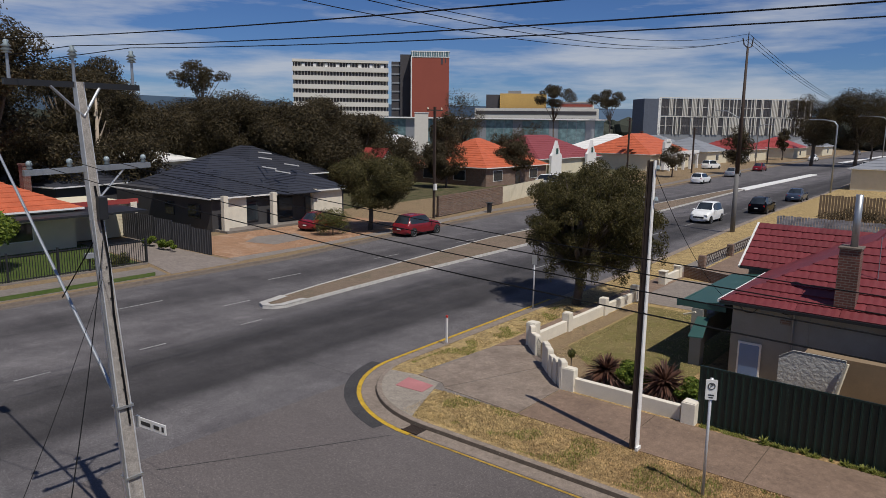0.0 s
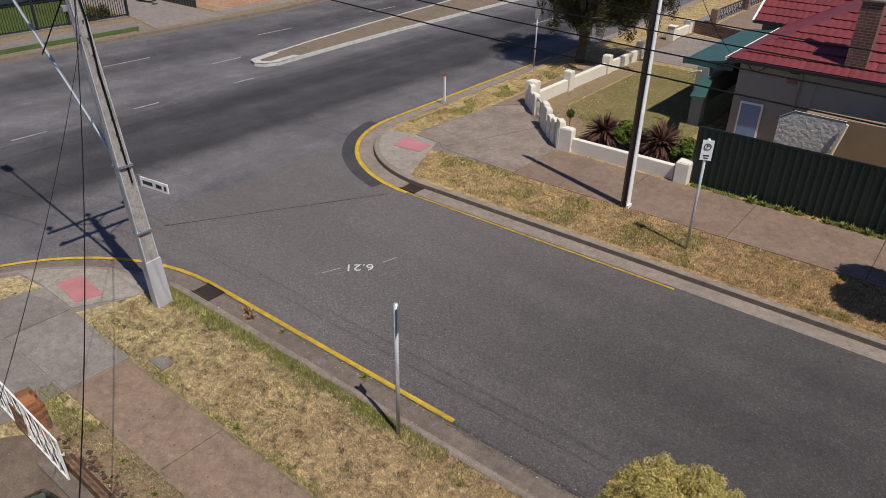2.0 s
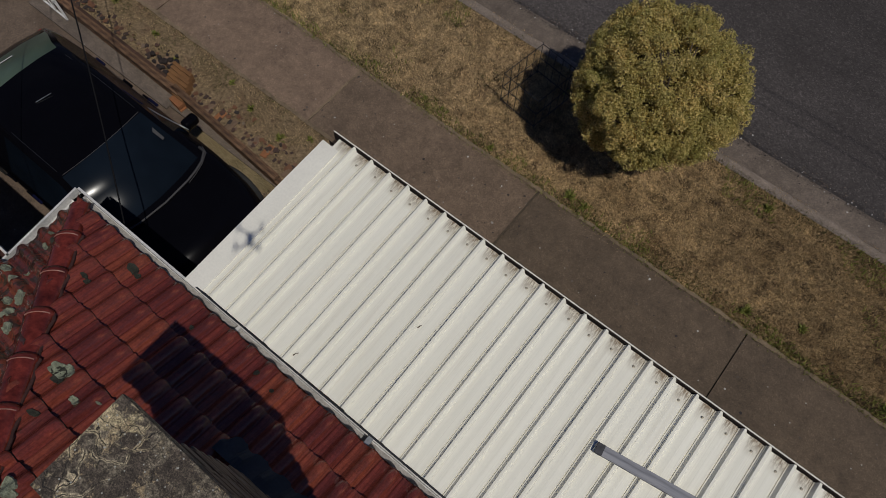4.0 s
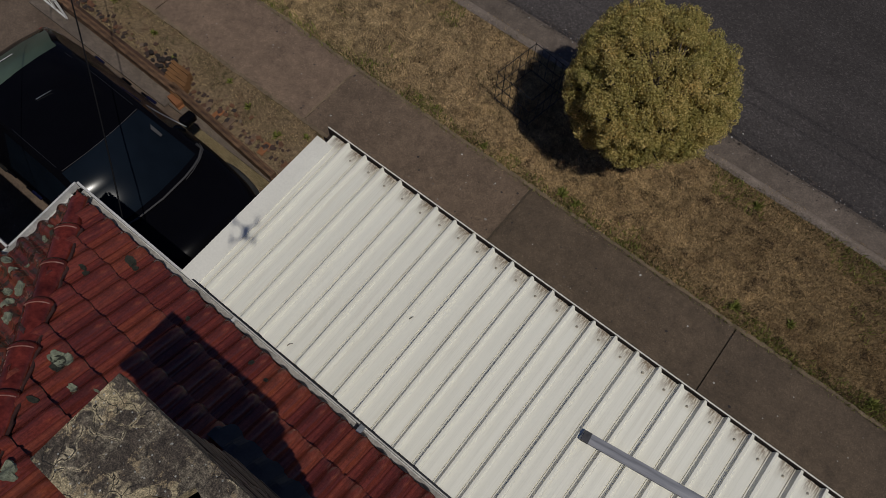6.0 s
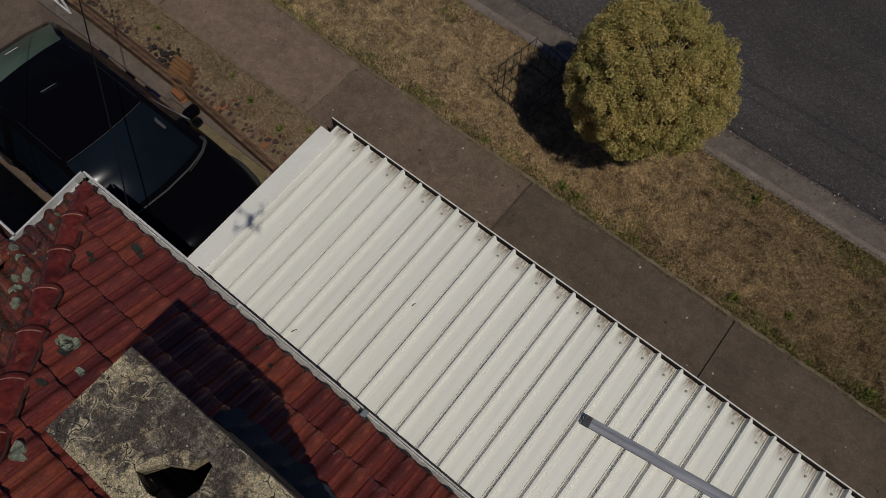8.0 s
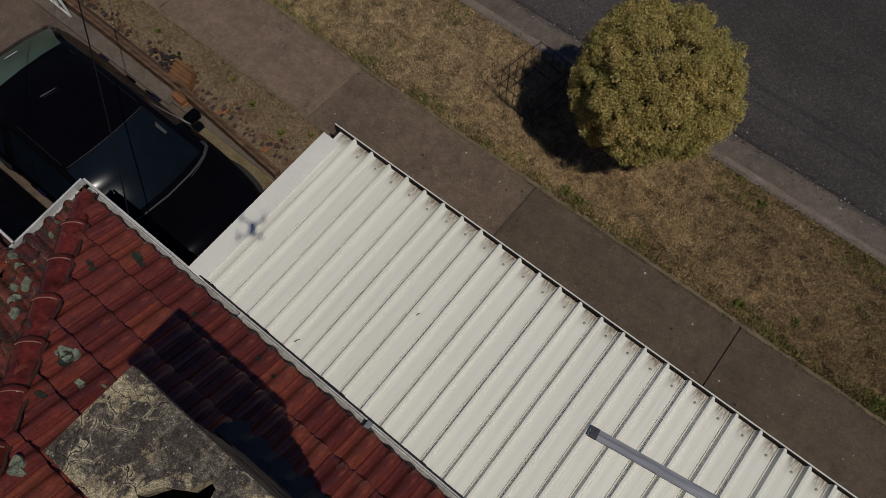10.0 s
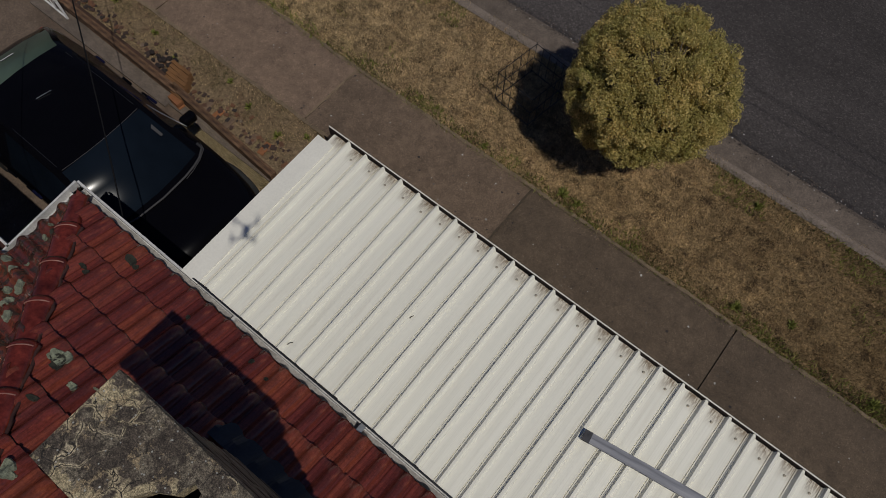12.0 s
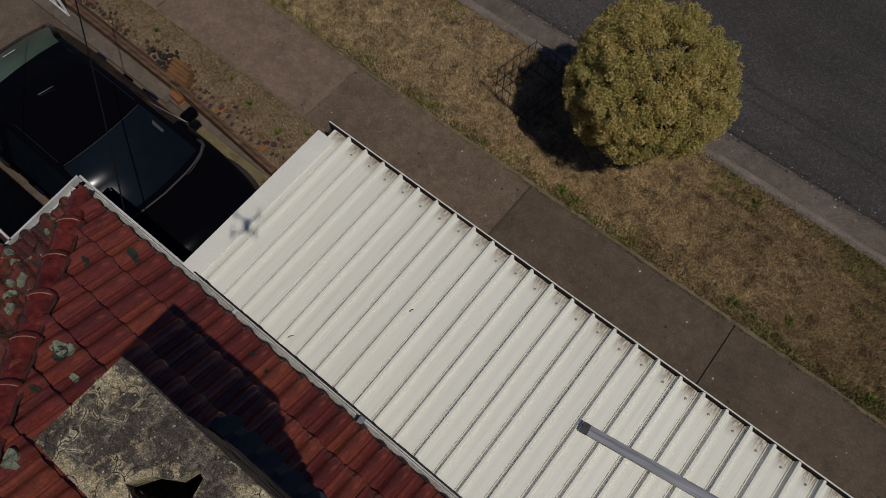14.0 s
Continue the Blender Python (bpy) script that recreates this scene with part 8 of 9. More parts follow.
part("body", lathe([(0.27, 0.0), (0.34, 0.95)], 4), M_BLACK, bn)
part("lid", boxes(((0, 0, 0.99), (0.56, 0.6, 0.07)), bevel=0.02), M_FENCE, bn)
pf = thing("fence", (-46.5, 74.0, VZ), "tall pale picket fence", "fence")
for k in range(48):
    q = Vector((-45.0, 67.0)).lerp(Vector((-48.5, 82.0)), k / 47)
    near_part("picket", boxes(((q.x, q.y, 1.0), (0.06, 0.16, 1.9))), M_CREAM, pf)
for z in (0.4, 1.6):
    near_part("rail", tube([(-45.05, 67.0, z), (-48.55, 82.0, z)], 0.05, seg=4), M_CREAM, pf)

make_house((-66.6, 91.8, VZ), 0, 15.6, 17.0, 2.95, 0.5, M_ORANGETILE, M_BRICKBROWN, "brown brick house with a bright orange tiled roof", [
    (7.82, -5.5, 1.5, 2.4, 1.6, (1, 0)), (7.82, 4.5, 1.5, 2.4, 1.6, (1, 0)), (7.82, 0, 1.15, 1.2, 2.1, (1, 0), M_BLACK), (3.0, -8.52, 1.5, 2.2, 1.6, (0, -1)), (-3.0, -8.52, 1.5, 2.2, 1.6, (0, -1))], [(-2.0, -6.0, 4.6)], 13)
make_house((-84, 76, VZ), 0, 14, 12, 3.2, 0.5, M_REDTILE, M_BRICKRED, "red-roofed house with a white gable behind the trees", [(7.0, 0, 1.5, 2.0, 1.4, (1, 0))], courses=11)
gb = thing("gable_front", (-66.0, 68.0, VZ), "small white gabled porch with a red roof", "porch")
part("wall", boxes(((0, 0, 1.6), (4.0, 4.0, 3.2))), M_CREAM, gb)
part("gable", poly([(2.02, -2.2, 3.2), (2.02, 2.2, 3.2), (2.02, 0, 5.6)], [(2.06, -1.7, 3.3), (2.06, 1.7, 3.3), (2.06, 0, 5.1)]), M_WHITE, gb)
part("roof", slabby([(2.3, -2.5, 3.1), (2.3, 0, 5.7), (-2, 0, 5.7), (-2, -2.5, 3.1)], 0.1, slabby([(2.3, 0, 5.7), (2.3, 2.5, 3.1), (-2, 2.5, 3.1), (-2, 0, 5.7)], 0.1)), M_REDTILE, gb)

M_MAROON = plain("maroon_far_tile", (0.24, 0.05, 0.055), 0.6, var=0.15, fine=8)
mg = make_house((-74.0, 122.0, VZ), 0, 16, 24, 3.2, 0.5, M_MAROON, M_CREAM, "villa with a maroon roof and white ornamental gables", [(8.0, -7, 1.5, 2.0, 1.5, (1, 0)), (8.0, 7, 1.5, 2.0, 1.5, (1, 0))], courses=13)
for y in (-7.5, 6.5):
    g = part("gable", prism([(-1.9, 0), (1.9, 0), (1.9, 3.6), (1.2, 4.1), (0.0, 6.3), (-1.2, 4.1), (-1.9, 3.6)], 0.0, 0.5), M_WHITE, mg, "white shaped gable")
    g.matrix_basis = Matrix.Translation((8.6, y, 0)) @ Matrix(((0, 0, 1, 0), (1, 0, 0, 0), (0, 1, 0, 0), (0, 0, 0, 1)))
    v = part("vent", boxes(((9.14, y, 4.4), (0.06, 0.7, 1.0))), M_TEAL, mg)
ah = make_house((-65.5, 152.0, VZ), 0, 16, 24, 3.6, 0.5, M_ORANGETILE, M_CREAM, "cream villa with an orange roof and arched verandah", [(8.0, 0, 1.3, 1.2, 2.2, (1, 0)), (8.0, 6, 1.6, 1.8, 1.6, (1, 0)), (8.0, -6, 1.6, 1.8, 1.6, (1, 0))], [(-1, 4, 7.0)], 13)
for k in range(5):
    y = -8.5 + k * 4.2
    part("column", boxes(((10.6, y, 1.6), (0.5, 0.5, 3.2))), M_WHITE, ah)
    if k < 4:
        arch = tube([(10.6, y + 2.1 - 1.9 * math.cos(t), 2.3 + 1.1 * math.sin(t)) for t in [math.pi * j / 8 for j in range(9)]], 0.22, seg=6)
        part("arch", arch, M_WHITE, ah)
part("parapet", boxes(((10.6, 0, 3.7), (0.5, 18.0, 0.7))), M_WHITE, ah)
part("gable", boxes(((10.4, -9.5, 3.2), (0.6, 3.4, 5.8)), ((10.4, -9.5, 6.2), (0.6, 2.2, 0.8)), bevel=0.05), M_WHITE, ah)
for x, y, t, w, d, rm, lb in ((-66, 186, 0, 15, 16, M_GREYWALL, "grey-roofed bungalow along the main road"), (-63, 212, 0, 14, 22, M_REDTILE, "long house with a red tiled roof"), (-84, 178, 0, 20, 18, M_WHITE, "pale building with an iron roof"),
                          (-60, 250, 0, 15, 18, M_REDTILE, "red-tiled house further up the road"), (-58, 286, 0, 14, 18, M_GREYWALL, "distant house with a grey roof"), (-90, 215, 0, 24, 16, M_GREYWALL, "long warehouse with a grey roof"), (-10, 128, 0, 16, 16, M_GREYWALL, "grey-roofed house on the near side"),
                          (-118, 128, 0, 18, 15, M_WHITE, "white-roofed building behind the villas"), (-100, 96, 0, 15, 13, M_DARKROOF, "dark-roofed house behind the orange one")):
    make_house((x, y, VZ), t, w, d, 3.4, 0.42, rm, M_CREAM, lb, [(w / 2, 0, 1.6, 2.2, 1.5, (1, 0))], courses=9)
for k in range(6):
    part("solar_panel", boxes(((2.0 + (k % 3) * 1.15, -13.0 + (k // 3) * 1.7, 4.9 - (k % 3) * 0.52), (1.1, 1.6, 0.06))), M_GLASS, ah)

# fences behind the corner house
gf = thing("fence", (-7.0, 60.0, VZ), "grey timber paling fence", "fence")
for k in range(70):
    near_part("paling", boxes(((-13.8 + k * 0.2, 60.0, 1.05), (0.17, 0.03, 1.95 + 0.05 * (k % 3)))), M_GREYWOOD, gf)
yf = thing("fence", (-7.0, 75.0, VZ), "tall yellow-brown timber fence", "fence")
for k in range(52):
    near_part("paling", boxes(((-13.6 + k * 0.26, 75.0, 1.35), (0.22, 0.04, 2.6 + 0.06 * (k % 4)))), M_TAN, yf)
hedge((-9.5, 70.0, VZ), (5.0, 1.6, 2.0), 5200, 71, "straggly shrubs between the fences", M_GUMLEAF)

# ---- cars along the main road ----
for at, turn, size, kind, pm, lb in (
    ((-22.2, 68.6, RZ), -90, (4.75, 1.95, 1.9), "suv", P_WHITE, "white five-door sport utility driving on the main road"),
    ((-20.2, 80.5, RZ), 90, (4.7, 1.9, 1.75), "suv", P_BLACK, "black people mover parked at the kerb"),
    ((-20.4, 97.5, RZ), 90, (4.8, 1.9, 1.6), "sedan", P_BLUE, "blue-grey sedan parked at the kerb"),
    ((-26.0, 193.0, RZ), -90, (4.9, 1.95, 1.75), "sedan", P_WHITE, "white sedan coming down the main road"),
    ((-39.3, 117.5, RZ), 90, (5.2, 2.0, 1.75), "wagon", P_WHITE, "white station wagon at the far kerb"),
    ((-40.6, 139.0, RZ), 90, (5.0, 1.95, 1.7), "sedan", P_SILVER, "silver-grey sedan at the far kerb"),
    ((-42.0, 163.0, RZ), 90, (5.0, 1.95, 1.75), "hatch", P_RED, "bright red hatchback at the far kerb"),
    ((-51.5, 160.0, VZ), 80, (5.6, 2.1, 2.0), "wagon", P_WHITE, "large white off-roader on a front yard"),
    ((-44.6, 230.0, RZ), 90, (5.4, 2.0, 1.95), "sedan", P_WHITE, "white sedan parked up the road"),
    ((-45.2, 310.0, RZ), 90, (5.4, 2.0, 1.9), "sedan", P_SILVER, "silver sedan far up the road"),
    ((-51.0, 88.0, VZ), 180, (4.7, 1.9, 2.1), "van", P_WHITE, "white delivery van in a driveway"),
    ((-56.0, 200.0, VZ), 90, (6.0, 2.2, 2.9), "van", P_WHITE, "white box truck beside the red-roofed house"),
    ((-44.6, 39.2, VZ), 100, (4.3, 1.75, 1.5), "hatch", P_RED, "red hatchback half hidden by the street tree")):
    make_car(at, turn, size, kind, pm, lb)

# ---- lamp posts and poles up the road ----
tp = thing("power_pole", (-17.82, 62.0, VZ), "tall tapering grey power pole with a forked top", "power pole")
part("shaft", tube([(0, 0, -0.05), (0, 0, 5.0)], 0.20, 0.185, 10), plain("dull_grey_pole_paint", (0.15, 0.145, 0.14), 0.8), tp, "bare grey lower shaft", True)
part("mast", tube([(0, 0, 4.9), (0, 0, 15.4)], 0.18, 0.09, 10), M_RUSTPOLE, tp, smooth=True)
part("fork", tube([(-0.15, -1.0, 16.0), (-0.05, -0.9, 15.5), (0, 0, 15.3), (0.05, 0.9, 15.5), (0.1, 1.0, 16.2)], 0.05, seg=5), M_RUSTPOLE, tp)
part("spike", tube([(0, 0, 15.3), (0, 0, 16.6)], 0.05, 0.03, 5), M_RUSTPOLE, tp)
part("outreach", tube([(0, 0, 9.5), (-1.2, 0, 10.2), (-2.2, 0, 10.3)], 0.05, seg=5), M_STEEL, tp)
for x, z, y in ((-18.0, 16.0, -0.9), (-17.8, 16.5, 0.0), (-17.7, 16.1, 0.9)):
    wire("thin high wire running along the main road", hang((x, 62.0 + y * 0.2, z), (x + y * 1.2, -22.0, z + 0.5), 3.6, 30), 0.016)
    wire("thin high wire running on up the main road", hang((x, 62.0, z), (x - 3.0, 190.0, 14.0), 3.0, 20), 0.02)


def lamp_post(x, y, h, reach):
    lp = thing("street_lamp", (x, y, VZ), "tall steel street lamp with a curved outreach", "street lamp", "street lamps")
    part("pole", tube([(0, 0, -0.05), (0, 0, h - 0.8), (reach * 0.12, 0, h - 0.25), (reach * 0.5, 0, h), (reach, 0, h + 0.05)], 0.13, 0.05, 8), M_STEEL, lp, smooth=True)
    part("head", boxes(((reach, 0, h + 0.03), (0.8, 0.3, 0.16)), bevel=0.05), M_STEEL, lp)


lamp_post(-19.1, 111.7, 10.2, -3.2)
lamp_post(-23.0, 194.0, 12.2, -5.5)
lamp_post(-48.0, 182.0, 10.0, 3.0)
for x, y, h in ((-53.5, 120.0, 10.5), (-49.5, 142.0, 9.0), (-49.8, 200.0, 10.5)):
    p = thing("power_pole", (x, y, VZ), "plain brown power pole by the far footpath", "power pole")
    part("shaft", boxes(((0, 0, h / 2), (0.28, 0.2, h))), M_RUSTPOLE, p)
    part("cross_arm", boxes(((0, 0, h - 0.4), (0.12, 2.4, 0.12))), M_RUSTPOLE, p)

# ---- larger buildings behind ----
def along_line(a, b):
    a, b = Vector(a), Vector(b)
    d = b - a
    return a, d.length, math.degrees(math.atan2(d.y, d.x))


o, ln, tn = along_line((-254.8, 209.8), (-225.8, 240.8))
tw = thing("office_block", (o.x, o.y, 0), "pale multi-storey office block with dark window bands", "office building", turn=tn)
part("core", boxes(((ln / 2, 8, 18.8), (ln, 15.6, 37.6))), M_TOWERDARK, tw)
for k in range(10):
    z = 37.4 - 3.85 * k if k else 37.4
    part("spandrel", boxes(((ln / 2, 7.6, z - (0.4 if k == 0 else 0.2)), (ln + 0.6, 17.0, 1.2 if k == 0 else 2.0))), M_TOWERWHITE, tw)
    if z > 8:
        for j in range(30):
            part("mullion", boxes(((ln * (j + 0.5) / 30, 0.15, z - 2.3), (0.34, 0.3, 2.2))), M_TOWERWHITE, tw)
for j in range(8):
    part("plant_vent", boxes(((ln * (j + 0.9) / 8.4, -0.1, 35.0), (1.4, 0.5, 1.7))), M_WHITE, tw)
o, ln, tn = along_line((-211.2, 240.4), (-198.3, 251.2))
rt = thing("office_tower", (o.x, o.y, 0), "red brick tower with a pale glazed top", "office building", turn=tn)
part("shaft", boxes(((ln / 2, 7, 19.4), (ln, 14, 38.8))), M_TOWERRED, rt)
part("crown", boxes(((ln / 2, 7, 39.9), (ln, 14, 2.4))), M_BLUEGLASS, rt)
for j in range(16):
    part("mullion", boxes(((ln * (j + 0.5) / 16, -0.1, 39.9), (0.25, 0.3, 2.4))), M_WHITE, rt)
part("crown_rail", boxes(((ln / 2, 7, 41.2), (ln + 0.4, 14.4, 0.35)), ((ln / 2, 7, 38.75), (ln + 0.3, 14.3, 0.3))), M_WHITE, rt)
part("side_wing", boxes(((-4.6, 14, 18.6), (9.0, 14, 37.2)), ((-2.6, 12, 20.0), (5.0, 12, 40.6))), M_TOWERDARK, rt, "dark shaded side wing")
for k in range(9):
    part("band", boxes(((-4.7, 6.9, 35.5 - 3.85 * k), (8.6, 0.3, 0.7))), M_GREYWALL, rt)
part("corner_strip", boxes(((0.1, -0.1, 19.4), (0.5, 0.3, 38.8))), M_WHITE, rt)
part("stain", boxes(((ln - 3.2, -0.06, 37.0), (0.8, 0.06, 2.6)), ((ln - 1.6, -0.06, 37.4), (0.5, 0.06, 2.0))), M_TOWERDARK, rt)

o, ln, tn = along_line((-140.4, 142.5), (-87.5, 179.8))
gl = thing("glass_building", (o.x, o.y, 0), "long low building of blue-green glass panels", "building", turn=tn)
part("body", boxes(((ln / 2, 8, 5.4), (ln, 15, 10.8))), M_GREYWALL, gl)
for j in range(26):
    part("panel", boxes(((ln * (j + 0.5) / 26, 0.42, 6.6), (ln / 26 - 0.14, 0.1, 8.0 - (j % 5 == 2) * 0.5))), M_BLUEGLASS if j % 4 else M_GREYWALL, gl)
part("roof_edge", boxes(((ln / 2, 7.5, 10.95), (ln + 1, 16.4, 0.35))), M_WHITE, gl)
ps = thing("lift_tower", (-97.4, 114.1, 0), "plain white rectangular tower", "building", turn=40)
part("shaft", boxes(((0, 2, 5.7), (2.9, 3.5, 11.4))), M_TOWERWHITE, ps)
part("cap", boxes(((0, 2, 11.45), (3.1, 3.7, 0.14))), M_WHITE, ps)
o, ln, tn = along_line((-160.0, 231.0), (-143.5, 240.4))
oc = thing("ochre_building", (o.x, o.y, 0), "ochre clad block with a dark side", "building", turn=tn)
part("body", boxes(((ln / 2 + 2, 6, 10.8), (ln - 1, 11, 21.6))), M_OCHRE, oc)
part("side", boxes(((-0.5, 7, 10.5), (5.0, 11, 21.4))), M_TOWERDARK, oc)
part("roof_plant", boxes(((8, 5, 22.0), (5, 3, 1.6))), M_GREYWALL, oc)
o, ln, tn = along_line((-158, 216), (-117, 235))
lw = thing("low_block", (o.x, o.y, 0), "low white block with dark strip windows", "building", turn=tn)
part("body", boxes(((ln / 2, 6, 7.8), (ln, 12, 15.6))), M_TOWERWHITE, lw)
for z in (14.0, 11.4, 8.6):
    part("window_band", boxes(((ln / 2, -0.05, z), (ln - 1, 0.15, 1.2))), M_TOWERDARK, lw)
part("roof_house", boxes(((ln * 0.82, 6, 16.6), (ln * 0.28, 10, 2.4)), ((ln * 0.82, 6, 17.9), (ln * 0.3, 10.5, 0.3))), M_TOWERWHITE, lw)
part("window_band", boxes(((ln * 0.82, 0.9, 16.7), (ln * 0.27, 0.2, 0.9))), M_TOWERRED, lw)
o, ln, tn = along_line((-111.7, 278.4), (-64.8, 323.5))
ap = thing("apartment_block", (o.x, o.y, 0), "long grey apartment block with vertical fins", "building", turn=tn)
part("body", boxes(((ln / 2, 7, 10.4), (ln, 14, 20.8))), M_GREYWALL, ap)
rr_ = random.Random(4)
for lv in range(2):
    z = 17.4 - lv * 7.4
    part("floor_band", boxes(((ln / 2, -0.15, z + 3.7), (ln, 0.4, 0.3)), ((ln / 2, -0.1, z), (ln, 0.3, 0.16))), M_TOWERWHITE, ap)
    for j in range(104):
        x = ln * (j + 0.5) / 104
        if rr_.random() < 0.5:
            part("window", boxes(((x, -0.03, z), (ln / 104 * 0.8, 0.16, 6.6))), M_TOWERDARK, ap)
        else:
            part("fin", boxes(((x, -0.2, z), (ln / 104 * 0.5, 0.5, 6.8))), M_TOWERWHITE, ap)
part("end_wall", boxes(((-3.2, 6, 10.3), (6.6, 13, 20.6))), plain("blue_grey_cladding", (0.10, 0.115, 0.15), 0.6), ap)
part("corner_strip", boxes(((0.0, -0.2, 10.4), (1.1, 0.6, 20.9))), M_WHITE, ap)

# ---- trees behind ----
def gum(x, y, h, r, seed, label="tall grey-green gum tree in dense wood", n=5200, trunk=None, airy=False):
    k = 12 if airy else 30
    if airy:
        cl = clumped(seed, 20, (0, 0, h * 0.84), (r * 0.95, r * 0.95, h * 0.10), r * 0.24, 0.6)
    else:
        cl = clumped(seed, k, (0, 0, h * 0.60), (r * 0.75, r * 0.75, h * 0.33), r * 0.36, 0.8)
    make_tree("gum_tree", (x, y, VZ - 0.1), (h * (0.012 if airy else 0.022), h * (0.55 if airy else 0.3)), cl, n, 0.145 if h > 9 else 0.14, M_GUMLEAF, trunk or M_BARK, label, seed, "tree", "gum trees", 0.3, 2.0)


for i, (x, y, h, r) in enumerate((
    (-66, 22, 22.5, 5.5), (-74, 17, 20, 6), (-79, 34, 17.5, 5.5), (-86, 41, 16.5, 5), (-92, 30, 17, 7), (-96, 46, 15, 6), (-85, 48, 12.5, 6), (-90, 56, 13.5, 6), (-80, 56, 12.8, 5.5),
    (-76, 62, 12.2, 5), (-72, 58, 11.5, 5), (-84, 66, 12, 6), (-77, 70, 12.8, 5.5), (-70, 70, 11, 4.5), (-88, 76, 12.6, 6), (-94, 84, 12.8, 6), (-86, 86, 11, 5), (-102, 66, 14, 7), (-105, 50, 16, 7), (-108, 78, 14.5, 7), (-102, 90, 13.5, 6), (-70, 14, 14, 5), (-78, 24, 13, 6), (-83, 20, 15, 6))):
    gum(x, y, h, r, 100 + i, n=25000)
for i, (x, y, h, r) in enumerate(((-70, 36, 8.5, 4.5), (-66, 61, 7.5, 4.0), (-64, 70, 7.5, 4), (-80, 30, 8, 5), (-70, 28, 8.5, 4), (-62, 78, 7, 3.6), (-60, 92, 6.5, 3.5), (-66, 100, 8, 4))):
    gum(x, y, h, r, 170 + i, "dense low tree in a back garden", n=11000)
gum(-96.5, 61.5, 18.6, 4.6, 140, "slender open-crowned gum above the wood", 5200, airy=True)
gum(-90.5, 119.5, 16.9, 6.0, 141, "spreading gum before the white block", 9000)
gum(-85.5, 148.0, 19.2, 5.6, 142, "open-crowned gum before the ochre block", 8000, airy=True)
gum(-86.5, 180.5, 20.0, 6.2, 143, "umbrella-shaped gum against the sky", 9500, airy=True)
gum(-68.5, 85.5, 11.2, 3.4, 144, "dark bushy tree beside the orange roof", 9000)
gum(-41.8, 144.5, 9.6, 3.6, 145, "dark round tree by the far footpath", 8000)
gum(-38.5, 196.0, 19.5, 7, 146, "tall gum at the end of the road", 24000)
gum(-29.5, 200.0, 20.5, 9, 147, "broad dark gum at the end of the road", 36000)
gum(-22, 215.0, 20.0, 9, 148, "broad dark gum at the end of the road", 36000)
gum(-47.0, 242.0, 13.0, 5, 149, "dark street tree far up the road", 14000)
gum(-34.0, 260.0, 14.0, 6, 150, "dark street tree far up the road", 16000)
gum(-52.0, 225.0, 9.5, 2.2, 151, "narrow dark palm-like tree", 6000)
gum(-47.5, 126.0, 6.0, 2.6, 152, "olive garden tree before the villa", 3200)
gum(-84.0, 136.0, 10.5, 5.0, 153, "low rounded tree before the glass building", 3600)
dead = thing("dead_tree", (-73.5, 34.5, VZ), "bare pale dead trunk", "tree")
part("trunk", tube([(0, 0, -0.1), (0.2, 0, 5), (-0.1, 0.3, 11.4)], 0.35, 0.1, 7), M_PALEBARK, dead, smooth=True)
for k in range(4):
    part("limb", tube([(0.1, 0, 5 + k * 1.4), (0.6 - 0.3 * k, 0.5, 6.2 + k * 1.4), (1.1 - 0.6 * k, 0.9, 7.6 + k * 1.2)], 0.12, 0.03, 5), M_PALEBARK, dead)

# wooded land and sea in the distance
n = Nodes("far_woods", 1.0, 0.0, 0.0)
n.color(n.ramp(n.noise(0.02, 6.0), (0.35, (0.030, 0.036, 0.030)), (0.7, (0.075, 0.08, 0.065))))
rr_ = random.Random(9)
verts, faces = [], []
for k in range(420):
    a = radians(92 + k * 0.17)
    dist = rr_.uniform(360, 520)
    c = Vector((math.cos(a) * dist, math.sin(a) * dist, 0))
    bm = bmesh.new()
    r = rr_.uniform(5, 9)
    vs = bmesh.ops.create_icosphere(bm, subdivisions=2, radius=1.0)["verts"]
    base = len(verts)
    top_z = rr_.uniform(9, 15)
    for v in vs:
        kk = 1 + 0.35 * noise.noise(v.co * 2.3 + Vector((k, 0, 0)))
        verts.append((c.x + v.co.x * r * kk, c.y + v.co.y * r * kk, max(-0.3, top_z * 0.5 + v.co.z * top_z * 0.5 * kk)))
    bm.verts.index_update()
    faces += [tuple(base + v.index for v in f.verts) for f in bm.faces]
    bm.free()
tagged(cloud_mesh("far_woods", verts, faces, n.m), "dim belt of distant trees and roofs", "woods", kind="stuff")
M_SEA = plain("far_sea", (0.085, 0.13, 0.19), 0.9, var=0.05, big=0.002, fine=0.01, bump=0.0, spec=0.1)
bm = poly([(math.cos(radians(80)) * 2500, math.sin(radians(80)) * 2500, -1), (math.cos(radians(115)) * 2500, math.sin(radians(115)) * 2500, -1), (math.cos(radians(140)) * 2500, math.sin(radians(140)) * 2500, -1), (math.cos(radians(175)) * 2500, math.sin(radians(175)) * 2500, -1),
           (math.cos(radians(175)) * 2500, math.sin(radians(175)) * 2500, 110), (math.cos(radians(140)) * 2500, math.sin(radians(140)) * 2500, 82), (math.cos(radians(115)) * 2500, math.sin(radians(115)) * 2500, 74), (math.cos(radians(80)) * 2500, math.sin(radians(80)) * 2500, 70)])
setting("backdrop", bm, M_SEA, "hazy blue band of sea and hills on the horizon", "backdrop")

